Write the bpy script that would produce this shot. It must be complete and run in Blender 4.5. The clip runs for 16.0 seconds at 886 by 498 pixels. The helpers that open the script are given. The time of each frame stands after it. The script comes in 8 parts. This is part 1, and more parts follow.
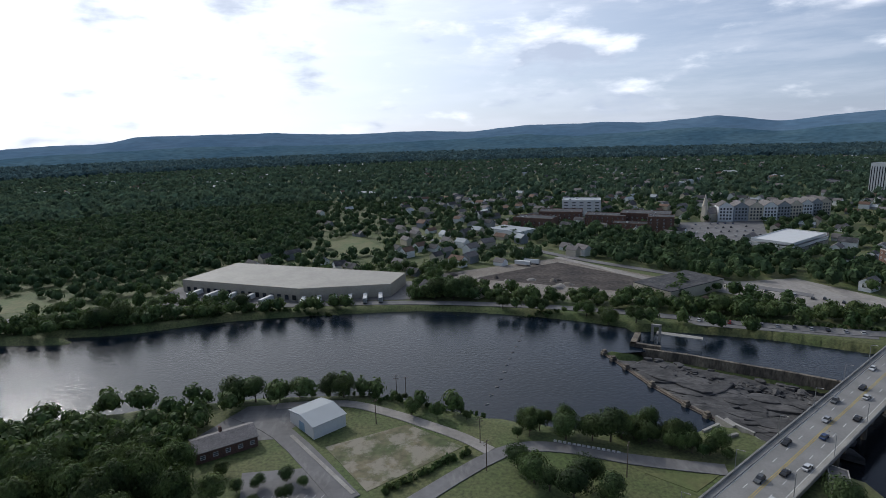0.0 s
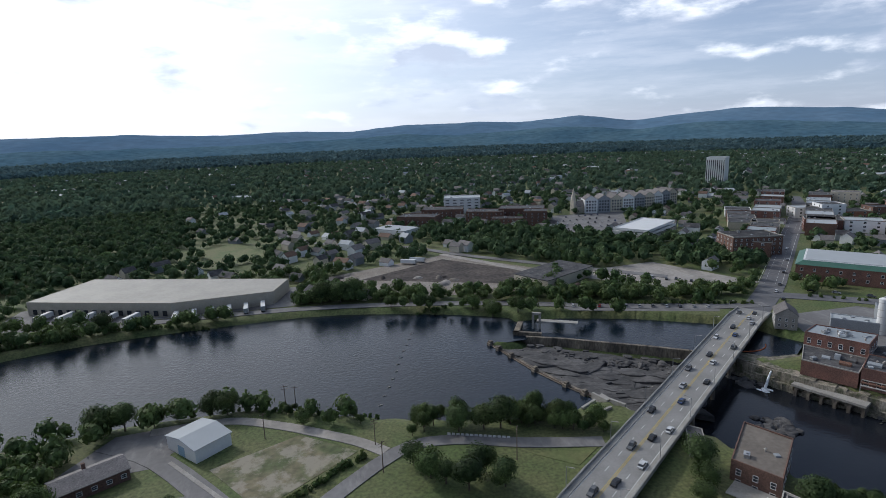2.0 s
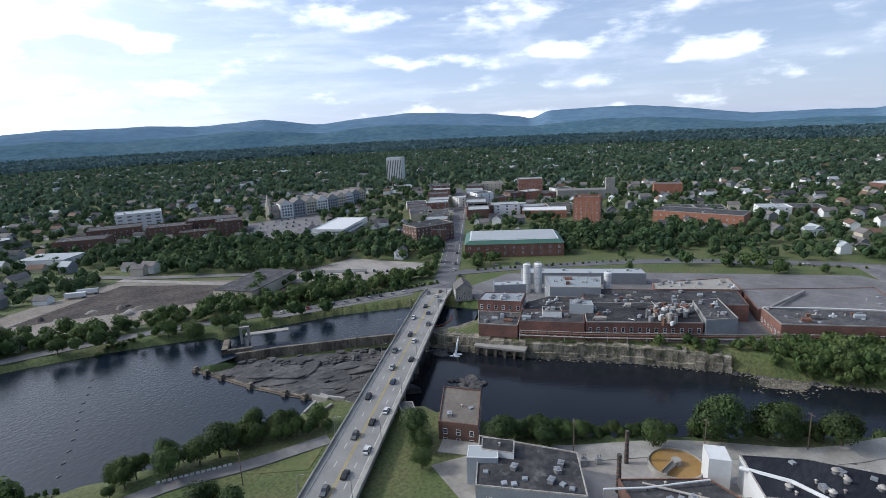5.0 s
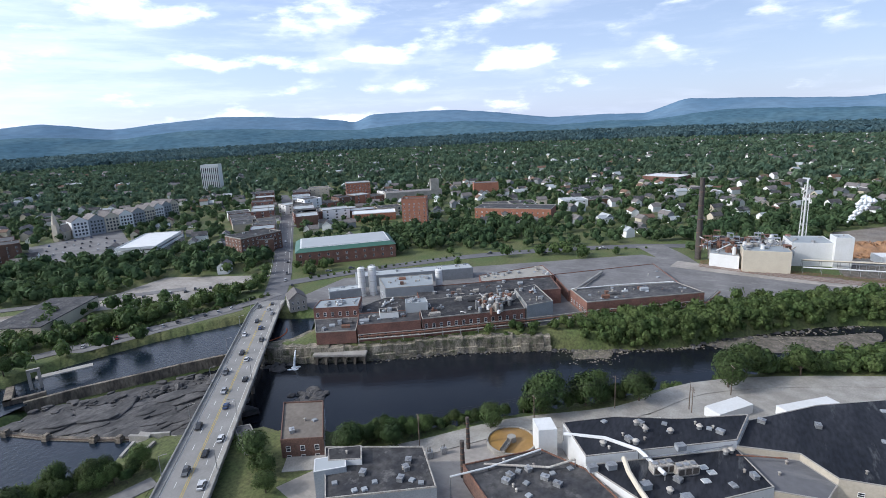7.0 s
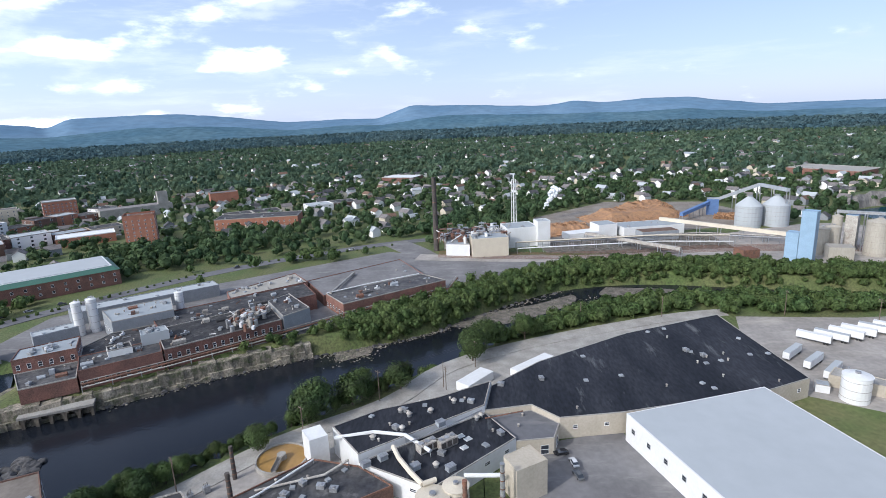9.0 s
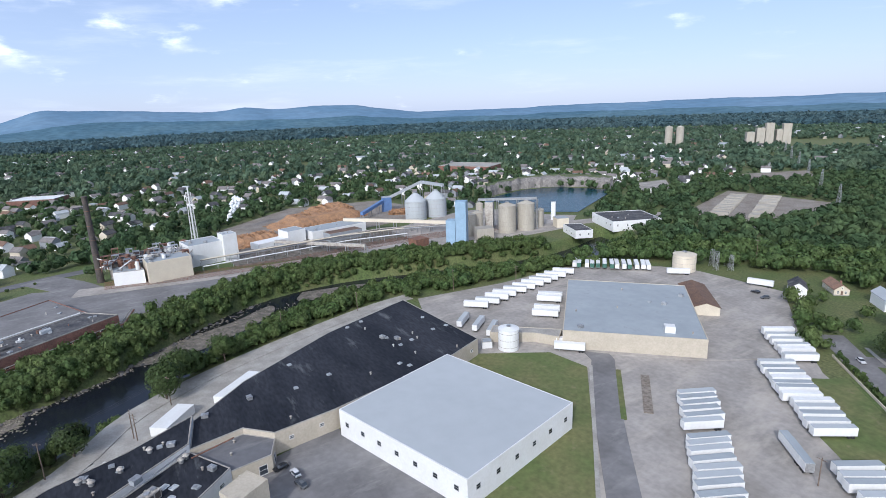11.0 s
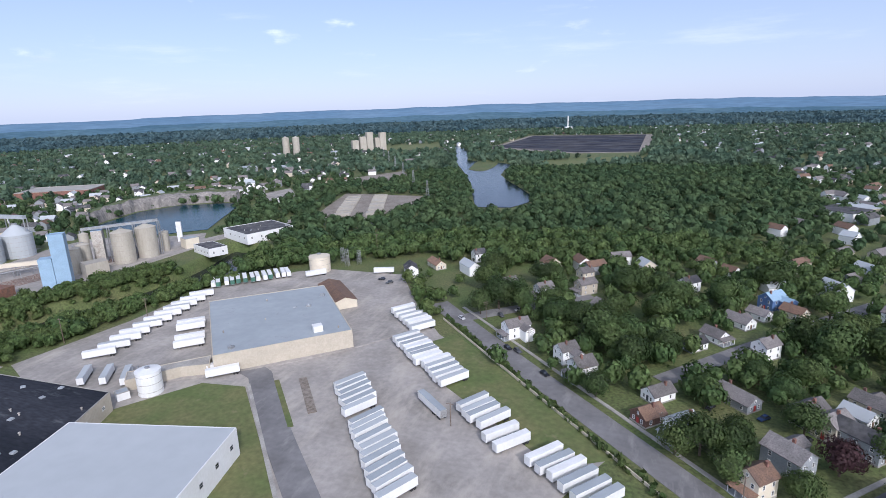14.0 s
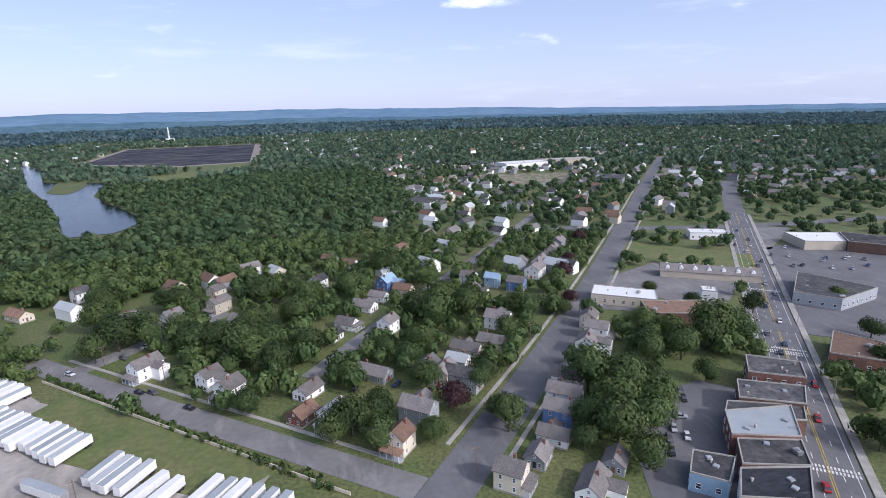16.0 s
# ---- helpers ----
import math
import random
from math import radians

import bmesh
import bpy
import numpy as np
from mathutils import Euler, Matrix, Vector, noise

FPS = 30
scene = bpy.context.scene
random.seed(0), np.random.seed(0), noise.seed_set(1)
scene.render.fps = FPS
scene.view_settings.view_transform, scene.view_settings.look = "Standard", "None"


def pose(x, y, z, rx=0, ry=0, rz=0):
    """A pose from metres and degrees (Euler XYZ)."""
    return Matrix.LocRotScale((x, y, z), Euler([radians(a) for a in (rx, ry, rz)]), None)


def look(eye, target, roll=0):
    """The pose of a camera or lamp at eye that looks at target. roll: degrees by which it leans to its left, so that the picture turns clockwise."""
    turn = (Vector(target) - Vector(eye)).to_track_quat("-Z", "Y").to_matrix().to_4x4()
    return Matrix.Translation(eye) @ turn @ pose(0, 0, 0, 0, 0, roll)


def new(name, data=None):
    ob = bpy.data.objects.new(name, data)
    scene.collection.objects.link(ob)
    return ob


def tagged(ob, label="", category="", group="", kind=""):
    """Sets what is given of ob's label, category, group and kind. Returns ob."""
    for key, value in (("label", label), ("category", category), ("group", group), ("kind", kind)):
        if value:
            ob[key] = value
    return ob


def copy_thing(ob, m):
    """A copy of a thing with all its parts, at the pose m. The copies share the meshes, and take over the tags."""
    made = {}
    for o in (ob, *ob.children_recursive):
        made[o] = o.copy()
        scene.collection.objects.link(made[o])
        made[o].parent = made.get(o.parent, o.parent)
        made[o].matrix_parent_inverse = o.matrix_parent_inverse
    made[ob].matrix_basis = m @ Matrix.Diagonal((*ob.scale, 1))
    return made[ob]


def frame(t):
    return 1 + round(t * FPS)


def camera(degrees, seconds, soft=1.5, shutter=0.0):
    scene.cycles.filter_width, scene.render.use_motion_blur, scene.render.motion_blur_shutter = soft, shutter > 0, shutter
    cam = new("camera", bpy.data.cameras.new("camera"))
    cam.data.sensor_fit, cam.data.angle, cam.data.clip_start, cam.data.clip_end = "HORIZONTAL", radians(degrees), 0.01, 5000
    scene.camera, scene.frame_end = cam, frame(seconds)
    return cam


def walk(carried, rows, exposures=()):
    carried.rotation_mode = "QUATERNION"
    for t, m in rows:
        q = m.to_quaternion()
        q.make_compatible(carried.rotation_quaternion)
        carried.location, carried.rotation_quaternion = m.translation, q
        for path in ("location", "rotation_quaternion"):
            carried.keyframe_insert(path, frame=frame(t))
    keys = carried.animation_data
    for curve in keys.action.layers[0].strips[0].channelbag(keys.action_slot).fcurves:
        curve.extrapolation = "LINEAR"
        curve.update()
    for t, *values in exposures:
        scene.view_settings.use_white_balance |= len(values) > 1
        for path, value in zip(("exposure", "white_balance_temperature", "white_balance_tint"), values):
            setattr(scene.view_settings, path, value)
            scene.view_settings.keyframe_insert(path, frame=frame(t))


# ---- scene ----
# ---- camera ----
H = 105.0
cam = camera(78.2, 16.0, soft=0.8)
walk(cam, [
    (0.0, pose(0, 0, H, 78.30, 1.60, 0.00)),
    (0.5, pose(0, 0, H, 78.28, 1.74, -2.03)),
    (1.0, pose(0, 0, H, 78.15, 1.79, -4.48)),
    (1.5, pose(0, 0, H, 78.04, 1.99, -7.96)),
    (2.0, pose(0, 0, H, 77.92, 2.02, -12.37)),
    (2.5, pose(0, 0, H, 77.79, 2.20, -17.44)),
    (3.0, pose(0, 0, H, 77.65, 2.24, -21.99)),
    (3.5, pose(0, 0, H, 77.52, 2.31, -27.04)),
    (4.0, pose(0, 0, H, 77.36, 2.35, -33.14)),
    (6.5, pose(0, 0, H, 76.83, 2.56, -57.33)),
    (7.0, pose(0, 0, H, 76.73, 2.57, -61.81)),
    (7.5, pose(0, 0, H, 76.64, 2.49, -66.28)),
    (8.0, pose(0, 0, H, 76.46, 2.51, -72.96)),
    (8.5, pose(0, 0, H, 76.24, 2.54, -80.51)),
    (9.0, pose(0, 0, H, 76.08, 2.42, -88.28)),
    (9.5, pose(0, 0, H, 75.87, 2.32, -96.46)),
    (10.0, pose(0, 0, H, 75.69, 2.24, -105.12)),
    (12.5, pose(0, 0, H, 75.33, 2.06, -140.15)),
    (13.0, pose(0, 0, H, 75.31, 2.06, -145.97)),
    (13.5, pose(0, 0, H, 75.31, 1.98, -152.36)),
    (14.0, pose(0, 0, H, 75.28, 1.89, -158.74)),
    (14.5, pose(0, 0, H, 75.25, 1.79, -165.88)),
    (15.0, pose(0, 0, H, 75.22, 1.77, -175.08)),
    (15.5, pose(0, 0, H, 75.17, 1.61, -185.99)),
    (16.0, pose(0, 0, H, 75.12, 1.45, -197.59)),
], exposures=[(0.0, -0.68, 5950, 11), (2.5, -0.43, 5950, 11), (4.0, -0.22, 5900, 11), (6.5, 0.11, 5850, 12), (9.0, 0.25, 5850, 13), (12.5, 0.10, 5650, 15), (16.0, 0.24, 5850, 20)])

# ---- world and sun ----
SUN_AZ, SUN_EL = -40.0, 33.0     # azimuth clockwise from +y


def make_world():
    w = bpy.data.worlds.new("sky")
    scene.world = w
    w.use_nodes = True
    nt = w.node_tree
    nt.nodes.clear()
    N, L = nt.nodes.new, nt.links.new
    out, bg = N("ShaderNodeOutputWorld"), N("ShaderNodeBackground")
    sky = N("ShaderNodeTexSky")
    sky.sky_type, sky.sun_disc = "NISHITA", False
    sky.sun_elevation, sky.sun_rotation = radians(SUN_EL), radians(SUN_AZ)
    sky.air_density, sky.dust_density, sky.ozone_density = 1.0, 0.5, 2.5
    co = N("ShaderNodeTexCoord")
    sep = N("ShaderNodeSeparateXYZ")
    L(co.outputs["Generated"], sep.inputs[0])

    def m(op, a, b=None, clamp=False):
        n = N("ShaderNodeMath")
        n.operation, n.use_clamp = op, clamp
        for i, v in enumerate((a, b)):
            if v is None:
                continue
            if isinstance(v, (int, float)):
                n.inputs[i].default_value = v
            else:
                L(v, n.inputs[i])
        return n.outputs[0]
    def noise_of(scale, detail, rough, off, flat):
        mp = N("ShaderNodeMapping")
        mp.inputs["Location"].default_value = off
        mp.inputs["Scale"].default_value = (1, 1, flat)
        L(co.outputs["Generated"], mp.inputs[0])
        n = N("ShaderNodeTexNoise")
        n.inputs["Scale"].default_value, n.inputs["Detail"].default_value, n.inputs["Roughness"].default_value = scale, detail, rough
        L(mp.outputs[0], n.inputs["Vector"])
        return n.outputs[0]

    def ramp(v, a, b, lo=0.0, hi=1.0, smooth_step=True):
        n = N("ShaderNodeMapRange")
        if smooth_step:
            n.interpolation_type = "SMOOTHSTEP"
        for k, val in ((1, a), (2, b), (3, lo), (4, hi)):
            n.inputs[k].default_value = val
        L(v, n.inputs[0])
        return n.outputs[0]

    def blend(f, a, b):
        n = N("ShaderNodeMixRGB")
        for k, v in enumerate((f, a, b)):
            if isinstance(v, (int, float)):
                n.inputs[k].default_value = v
            elif isinstance(v, tuple):
                n.inputs[k].default_value = (*v, 1)
            else:
                L(v, n.inputs[k])
        return n.outputs[0]
    north, up = sep.outputs[1], sep.outputs[2]
    big = noise_of(2.4, 3, 0.5, (3.1, 1.2, 0.3), 2.6)
    puff, under = noise_of(7.2, 10, 0.56, (0.4, 7.7, 0), 2.9), noise_of(7.2, 6, 0.5, (0.4, 7.7, 0.075), 2.9)
    wisp = noise_of(3.4, 8, 0.62, (5.2, 2.2, 1.3), 7.0)
    # fair-weather cumulus, thicker towards the sun
    side = m("ADD", m("MULTIPLY", north, 0.060), m("SUBTRACT", ramp(up, 0.02, 0.22, 0.0, 0.045), ramp(up, 0.25, 0.6, 0.0, 0.10)))
    dens = m("ADD", m("ADD", m("MULTIPLY", big, 0.42), m("MULTIPLY", puff, 0.72)), side)
    cover = ramp(dens, 0.622, 0.79, 0.0, 0.95)
    thin = m("MULTIPLY", ramp(m("ADD", wisp, m("MULTIPLY", north, 0.06)), 0.48, 0.78), 0.40)
    lit = ramp(under, 0.46, 0.60, 1.0, 0.0, False)
    skyl = N("ShaderNodeVectorMath")
    skyl.operation = "SCALE"
    L(sky.outputs[0], skyl.inputs[0])
    skyl.inputs["Scale"].default_value = SKY
    # summer haze, thick near the horizon and thin overhead
    veil = blend(ramp(up, 0.0, 0.5, 0.62, 0.08, False), skyl.outputs[0], (0.67, 0.755, 0.96))
    dot = N("ShaderNodeVectorMath")      # the bright aureole of hazy air round the sun
    dot.operation = "DOT_PRODUCT"
    L(co.outputs["Generated"], dot.inputs[0])
    dot.inputs[1].default_value = sun_dir
    glow = m("MULTIPLY", m("POWER", m("MAXIMUM", dot.outputs["Value"], 0.0), 3.2), 1.1, True)
    high = blend(thin, veil, (0.98, 1.02, 1.10))
    halo = blend(glow, high, (1.85, 1.85, 1.82))
    cloud = blend(m("MULTIPLY", glow, 0.22), blend(lit, (0.70, 0.77, 0.90), (1.55, 1.55, 1.55)), (1.7, 1.7, 1.7))
    mix = N("ShaderNodeMixRGB")
    L(cover, mix.inputs[0]), L(halo, mix.inputs[1]), L(cloud, mix.inputs[2])
    bright = N("ShaderNodeVectorMath")      # the sunward half of the hazy sky is the brighter one
    bright.operation = "SCALE"
    L(mix.outputs[0], bright.inputs[0])
    L(m("ADD", m("MULTIPLY", m("MAXIMUM", north, 0.0), 0.27), 0.98), bright.inputs["Scale"])
    L(bright.outputs[0], bg.inputs[0])
    bg.inputs[1].default_value = 1.0
    L(bg.outputs[0], out.inputs[0])


SKY = 0.095
az, el = radians(SUN_AZ), radians(SUN_EL)
sun_dir = Vector((math.sin(az) * math.cos(el), math.cos(az) * math.cos(el), math.sin(el)))
make_world()
sun_data = bpy.data.lights.new("sun", "SUN")
sun_data.energy, sun_data.angle, sun_data.color = 2.45, radians(0.6), (1.0, 0.93, 0.81)
sun = new("sun", sun_data)
sun.matrix_world = look(sun_dir * 900, (0, 0, 0))

# ---- materials ----
MATS = {}


def surf(name, col, col2=None, rough=0.85, metal=0.0, scale=14.0, fine=0.7, contrast=0.35, bump=0.15, rnd=0.0, island=0.0, see=0.0, spec=0.5, stretch=(1, 1, 1)):
    """Two-scale mottled surface in world space; rnd varies by object, island by loose piece, see lets light through (leaves)."""
    mt = bpy.data.materials.new(name)
    mt.use_nodes = True
    nt = mt.node_tree
    N, L = nt.nodes.new, nt.links.new
    b = nt.nodes["Principled BSDF"]
    b.inputs["Roughness"].default_value, b.inputs["Metallic"].default_value = rough, metal
    b.inputs["Specular IOR Level"].default_value = spec
    geo = N("ShaderNodeNewGeometry")
    mp = N("ShaderNodeMapping")
    mp.inputs["Scale"].default_value = stretch
    L(geo.outputs["Position"], mp.inputs[0])
    n1, n2 = N("ShaderNodeTexNoise"), N("ShaderNodeTexNoise")
    for n, s, d in ((n1, scale, 4), (n2, fine, 3)):
        n.inputs["Scale"].default_value, n.inputs["Detail"].default_value = 1.0 / s, d
        L(mp.outputs[0], n.inputs["Vector"])
    ramp = N("ShaderNodeMapRange")
    ramp.inputs[1].default_value, ramp.inputs[2].default_value = 0.36, 0.64
    L(n1.outputs[0], ramp.inputs[0])
    mix = N("ShaderNodeMixRGB")
    c2 = col2 or tuple(c * 0.78 for c in col)
    mix.inputs[1].default_value, mix.inputs[2].default_value = (*col, 1), (*c2, 1)
    L(ramp.outputs[0], mix.inputs[0])
    fr = N("ShaderNodeMapRange")
    for i, v in ((1, 0.3), (2, 0.7), (3, 1.0 - contrast), (4, 1.0 + contrast)):
        fr.inputs[i].default_value = v
    L(n2.outputs[0], fr.inputs[0])
    last = fr.outputs[0]
    for amount, node, socket in ((rnd, "ShaderNodeObjectInfo", "Random"), (island, "ShaderNodeNewGeometry", "Random Per Island")):
        if amount:
            o = N(node)
            r = N("ShaderNodeMapRange")
            r.inputs[3].default_value, r.inputs[4].default_value = 1 - amount, 1 + amount
            L(o.outputs[socket], r.inputs[0])
            mul = N("ShaderNodeMath")
            mul.operation = "MULTIPLY"
            L(last, mul.inputs[0]), L(r.outputs[0], mul.inputs[1])
            last = mul.outputs[0]
    sc = N("ShaderNodeVectorMath")
    sc.operation = "SCALE"
    L(mix.outputs[0], sc.inputs[0]), L(last, sc.inputs["Scale"])
    L(sc.outputs[0], b.inputs["Base Color"])
    if bump:
        bp = N("ShaderNodeBump")
        bp.inputs["Strength"].default_value, bp.inputs["Distance"].default_value = 0.6, bump
        L(n2.outputs[0], bp.inputs["Height"]), L(bp.outputs[0], b.inputs["Normal"])
    if see:
        tr, ms = N("ShaderNodeBsdfTranslucent"), N("ShaderNodeMixShader")
        L(sc.outputs[0], tr.inputs[0])
        ms.inputs[0].default_value = see
        L(b.outputs[0], ms.inputs[1]), L(tr.outputs[0], ms.inputs[2])
        L(ms.outputs[0], nt.nodes["Material Output"].inputs[0])
    MATS[name] = mt
    return mt


def water(name, col, wave, strength, rough=0.09):
    mt = surf(name, col, tuple(c * 1.5 for c in col), rough=rough, scale=60, fine=wave, contrast=0.05, bump=0, spec=0.5)
    nt = mt.node_tree
    b = nt.nodes["Principled BSDF"]
    b.inputs["IOR"].default_value = 1.33
    N, L = nt.nodes.new, nt.links.new
    geo, n, bp = N("ShaderNodeNewGeometry"), N("ShaderNodeTexNoise"), N("ShaderNodeBump")
    n.inputs["Scale"].default_value, n.inputs["Detail"].default_value = 1.0 / wave, 4
    L(geo.outputs["Position"], n.inputs["Vector"])
    bp.inputs["Strength"].default_value, bp.inputs["Distance"].default_value = strength, 0.25
    L(n.outputs[0], bp.inputs["Height"]), L(bp.outputs[0], b.inputs["Normal"])
    return mt


surf("grass", (0.072, 0.104, 0.028), (0.108, 0.116, 0.042), scale=22, fine=1.2, contrast=0.4, bump=0.2)


def bare_slopes(mt, col, col2):
    """Steep banks show bare earth and rubble in place of grass."""
    nt = mt.node_tree
    N, L = nt.nodes.new, nt.links.new
    b = nt.nodes["Principled BSDF"]
    old = b.inputs["Base Color"].links[0].from_socket
    geo, sep, rg, vo, rub, mix = N("ShaderNodeNewGeometry"), N("ShaderNodeSeparateXYZ"), N("ShaderNodeMapRange"), N("ShaderNodeTexVoronoi"), N("ShaderNodeMixRGB"), N("ShaderNodeMixRGB")
    L(geo.outputs["True Normal"], sep.inputs[0]), L(sep.outputs[2], rg.inputs[0])
    for i, v in ((1, 0.15), (2, 0.36), (3, 1.0), (4, 0.0)):
        rg.inputs[i].default_value = v
    vo.inputs["Scale"].default_value = 0.55
    L(geo.outputs["Position"], vo.inputs["Vector"])
    rub.inputs[1].default_value, rub.inputs[2].default_value = (*col, 1), (*col2, 1)
    L(vo.outputs["Distance"], rub.inputs[0])
    L(rg.outputs[0], mix.inputs[0]), L(old, mix.inputs[1]), L(rub.outputs[0], mix.inputs[2])
    L(mix.outputs[0], b.inputs["Base Color"])


def worn(name, col, lo, hi, size, stretch=(1, 1, 1), turn=0.0):
    """Patches of wear, dust or dry ground with a ragged outline over a surface."""
    nt = MATS[name].node_tree
    N, L = nt.nodes.new, nt.links.new
    b = nt.nodes["Principled BSDF"]
    old = b.inputs["Base Color"].links[0].from_socket
    geo, mp, n, rg, mix = N("ShaderNodeNewGeometry"), N("ShaderNodeMapping"), N("ShaderNodeTexNoise"), N("ShaderNodeMapRange"), N("ShaderNodeMixRGB")
    mp.vector_type = "POINT"
    mp.inputs["Rotation"].default_value = (0, 0, radians(turn))
    mp.inputs["Scale"].default_value = stretch
    L(geo.outputs["Position"], mp.inputs[0]), L(mp.outputs[0], n.inputs["Vector"])
    n.inputs["Scale"].default_value, n.inputs["Detail"].default_value, n.inputs["Roughness"].default_value = 1.0 / size, 7, 0.66
    for i, v in ((1, lo), (2, hi), (3, 0.0), (4, 0.8)):
        rg.inputs[i].default_value = v
    mix.inputs[2].default_value = (*col, 1)
    L(n.outputs[0], rg.inputs[0]), L(rg.outputs[0], mix.inputs[0]), L(old, mix.inputs[1]), L(mix.outputs[0], b.inputs["Base Color"])


bare_slopes(MATS["grass"], (0.135, 0.115, 0.088), (0.05, 0.046, 0.036))
surf("lawn", (0.088, 0.120, 0.034), (0.135, 0.138, 0.052), scale=15, fine=2.0, contrast=0.2, bump=0.04)
surf("dry_grass", (0.17, 0.145, 0.085), (0.075, 0.095, 0.035), scale=11, fine=2.6, contrast=0.3, bump=0.03)
surf("asphalt", (0.135, 0.135, 0.143), (0.105, 0.105, 0.113), scale=16, fine=2.0, contrast=0.10, bump=0.01)
surf("old_asphalt", (0.19, 0.185, 0.185), (0.135, 0.13, 0.13), scale=17, fine=2.2, contrast=0.11, bump=0.01)
surf("deck_concrete", (0.27, 0.262, 0.25), (0.215, 0.21, 0.20), scale=9, fine=0.6, contrast=0.08, bump=0.01)
surf("concrete", (0.36, 0.345, 0.315), (0.27, 0.255, 0.23), scale=6, fine=0.6, contrast=0.11, bump=0.01)
surf("stained_concrete", (0.22, 0.185, 0.14), (0.07, 0.06, 0.05), scale=6, fine=0.9, contrast=0.45, bump=0.12, stretch=(1, 1, 0.35))
surf("gravel", (0.33, 0.305, 0.28), (0.24, 0.222, 0.20), scale=19, fine=2.2, contrast=0.13, bump=0.01)
surf("shoal_gravel", (0.19, 0.165, 0.14), (0.075, 0.07, 0.055), scale=4, fine=1.0, contrast=0.45, bump=0.2)
surf("dirt", (0.185, 0.155, 0.125), (0.25, 0.225, 0.195), scale=14, fine=1.1, contrast=0.35, bump=0.2)
surf("dark_dirt", (0.075, 0.068, 0.066), (0.12, 0.105, 0.095), rough=1.0, scale=18, fine=2.6, contrast=0.3, bump=0.02, spec=0.05)
surf("tailings", (0.036, 0.043, 0.064), (0.095, 0.094, 0.098), rough=1.0, scale=70, fine=14, contrast=0.5, bump=0, spec=0.0, stretch=(0.4, 1.6, 1))
surf("rock", (0.105, 0.100, 0.098), (0.046, 0.045, 0.046), scale=9, fine=1.6, contrast=0.34, bump=0.14, stretch=(0.7, 1.2, 1.6))
surf("river_stone", (0.30, 0.265, 0.21), (0.13, 0.118, 0.09), scale=3.0, fine=0.7, contrast=0.45, bump=0.12, rnd=0.25, stretch=(1, 1, 0.6))
surf("brick", (0.215, 0.105, 0.080), (0.145, 0.078, 0.062), scale=5, fine=0.5, contrast=0.3, bump=0.04, rnd=0.16)
surf("brown_brick", (0.16, 0.09, 0.065), (0.12, 0.07, 0.055), scale=5, fine=0.5, contrast=0.3, bump=0.04, rnd=0.15)
surf("orange_brick", (0.36, 0.16, 0.10), (0.30, 0.13, 0.085), scale=5, fine=0.5, contrast=0.25, bump=0.03, rnd=0.12)
surf("white_metal", (0.70, 0.705, 0.70), (0.66, 0.66, 0.645), rough=0.5, scale=6, fine=0.9, contrast=0.04, bump=0, rnd=0.05)
surf("pale_roof", (0.40, 0.425, 0.44), (0.375, 0.40, 0.415), rough=0.7, scale=22, fine=5.0, contrast=0.025, bump=0, spec=0.25)
surf("grey_roof", (0.315, 0.345, 0.365), (0.285, 0.315, 0.335), rough=0.8, scale=18, fine=4.0, contrast=0.05, bump=0, spec=0.2)
surf("tan_roof", (0.36, 0.335, 0.29), (0.31, 0.29, 0.25), rough=0.6, scale=16, fine=2.0, contrast=0.08, bump=0.01)
surf("brown_roof", (0.20, 0.175, 0.15), (0.16, 0.14, 0.12), rough=0.85, scale=8, fine=1.6, contrast=0.14, bump=0.01, spec=0.2)
surf("black_roof", (0.016, 0.018, 0.024), (0.034, 0.036, 0.044), rough=0.75, scale=20, fine=1.6, contrast=0.35, bump=0.01, spec=0.18, stretch=(0.5, 1.6, 1))
surf("dark_roof", (0.045, 0.046, 0.052), (0.085, 0.083, 0.083), rough=0.85, scale=7, fine=1.6, contrast=0.3, bump=0.01, rnd=0.35, spec=0.2)
surf("shingle", (0.17, 0.155, 0.15), (0.13, 0.12, 0.115), scale=3, fine=0.4, contrast=0.3, bump=0.04, rnd=0.35)
surf("brown_shingle", (0.20, 0.12, 0.08), (0.15, 0.095, 0.07), scale=3, fine=0.4, contrast=0.3, bump=0.04, rnd=0.3)
surf("green_roof", (0.055, 0.145, 0.105), (0.05, 0.125, 0.095), rough=0.5, scale=5, fine=0.6, contrast=0.12, bump=0)
surf("siding", (0.80, 0.80, 0.79), (0.76, 0.76, 0.75), rough=0.6, scale=3, fine=0.3, contrast=0.05, bump=0, rnd=0.10, stretch=(0.3, 0.3, 3))
surf("cream", (0.60, 0.54, 0.43), (0.56, 0.50, 0.40), rough=0.65, scale=4, fine=0.5, contrast=0.06, bump=0, rnd=0.12)
surf("grey_siding", (0.30, 0.32, 0.34), (0.26, 0.28, 0.30), rough=0.65, scale=3, fine=0.4, contrast=0.12, bump=0.02, rnd=0.2)
surf("blue_siding", (0.10, 0.18, 0.36), (0.085, 0.15, 0.30), rough=0.6, scale=3, fine=0.4, contrast=0.12, bump=0.02, rnd=0.3)
surf("pale_blue", (0.27, 0.39, 0.51), (0.24, 0.35, 0.46), rough=0.5, scale=4, fine=0.6, contrast=0.08, bump=0.01)
surf("tan_wall", (0.46, 0.41, 0.33), (0.41, 0.365, 0.29), rough=0.75, scale=5, fine=0.8, contrast=0.07, bump=0.01)
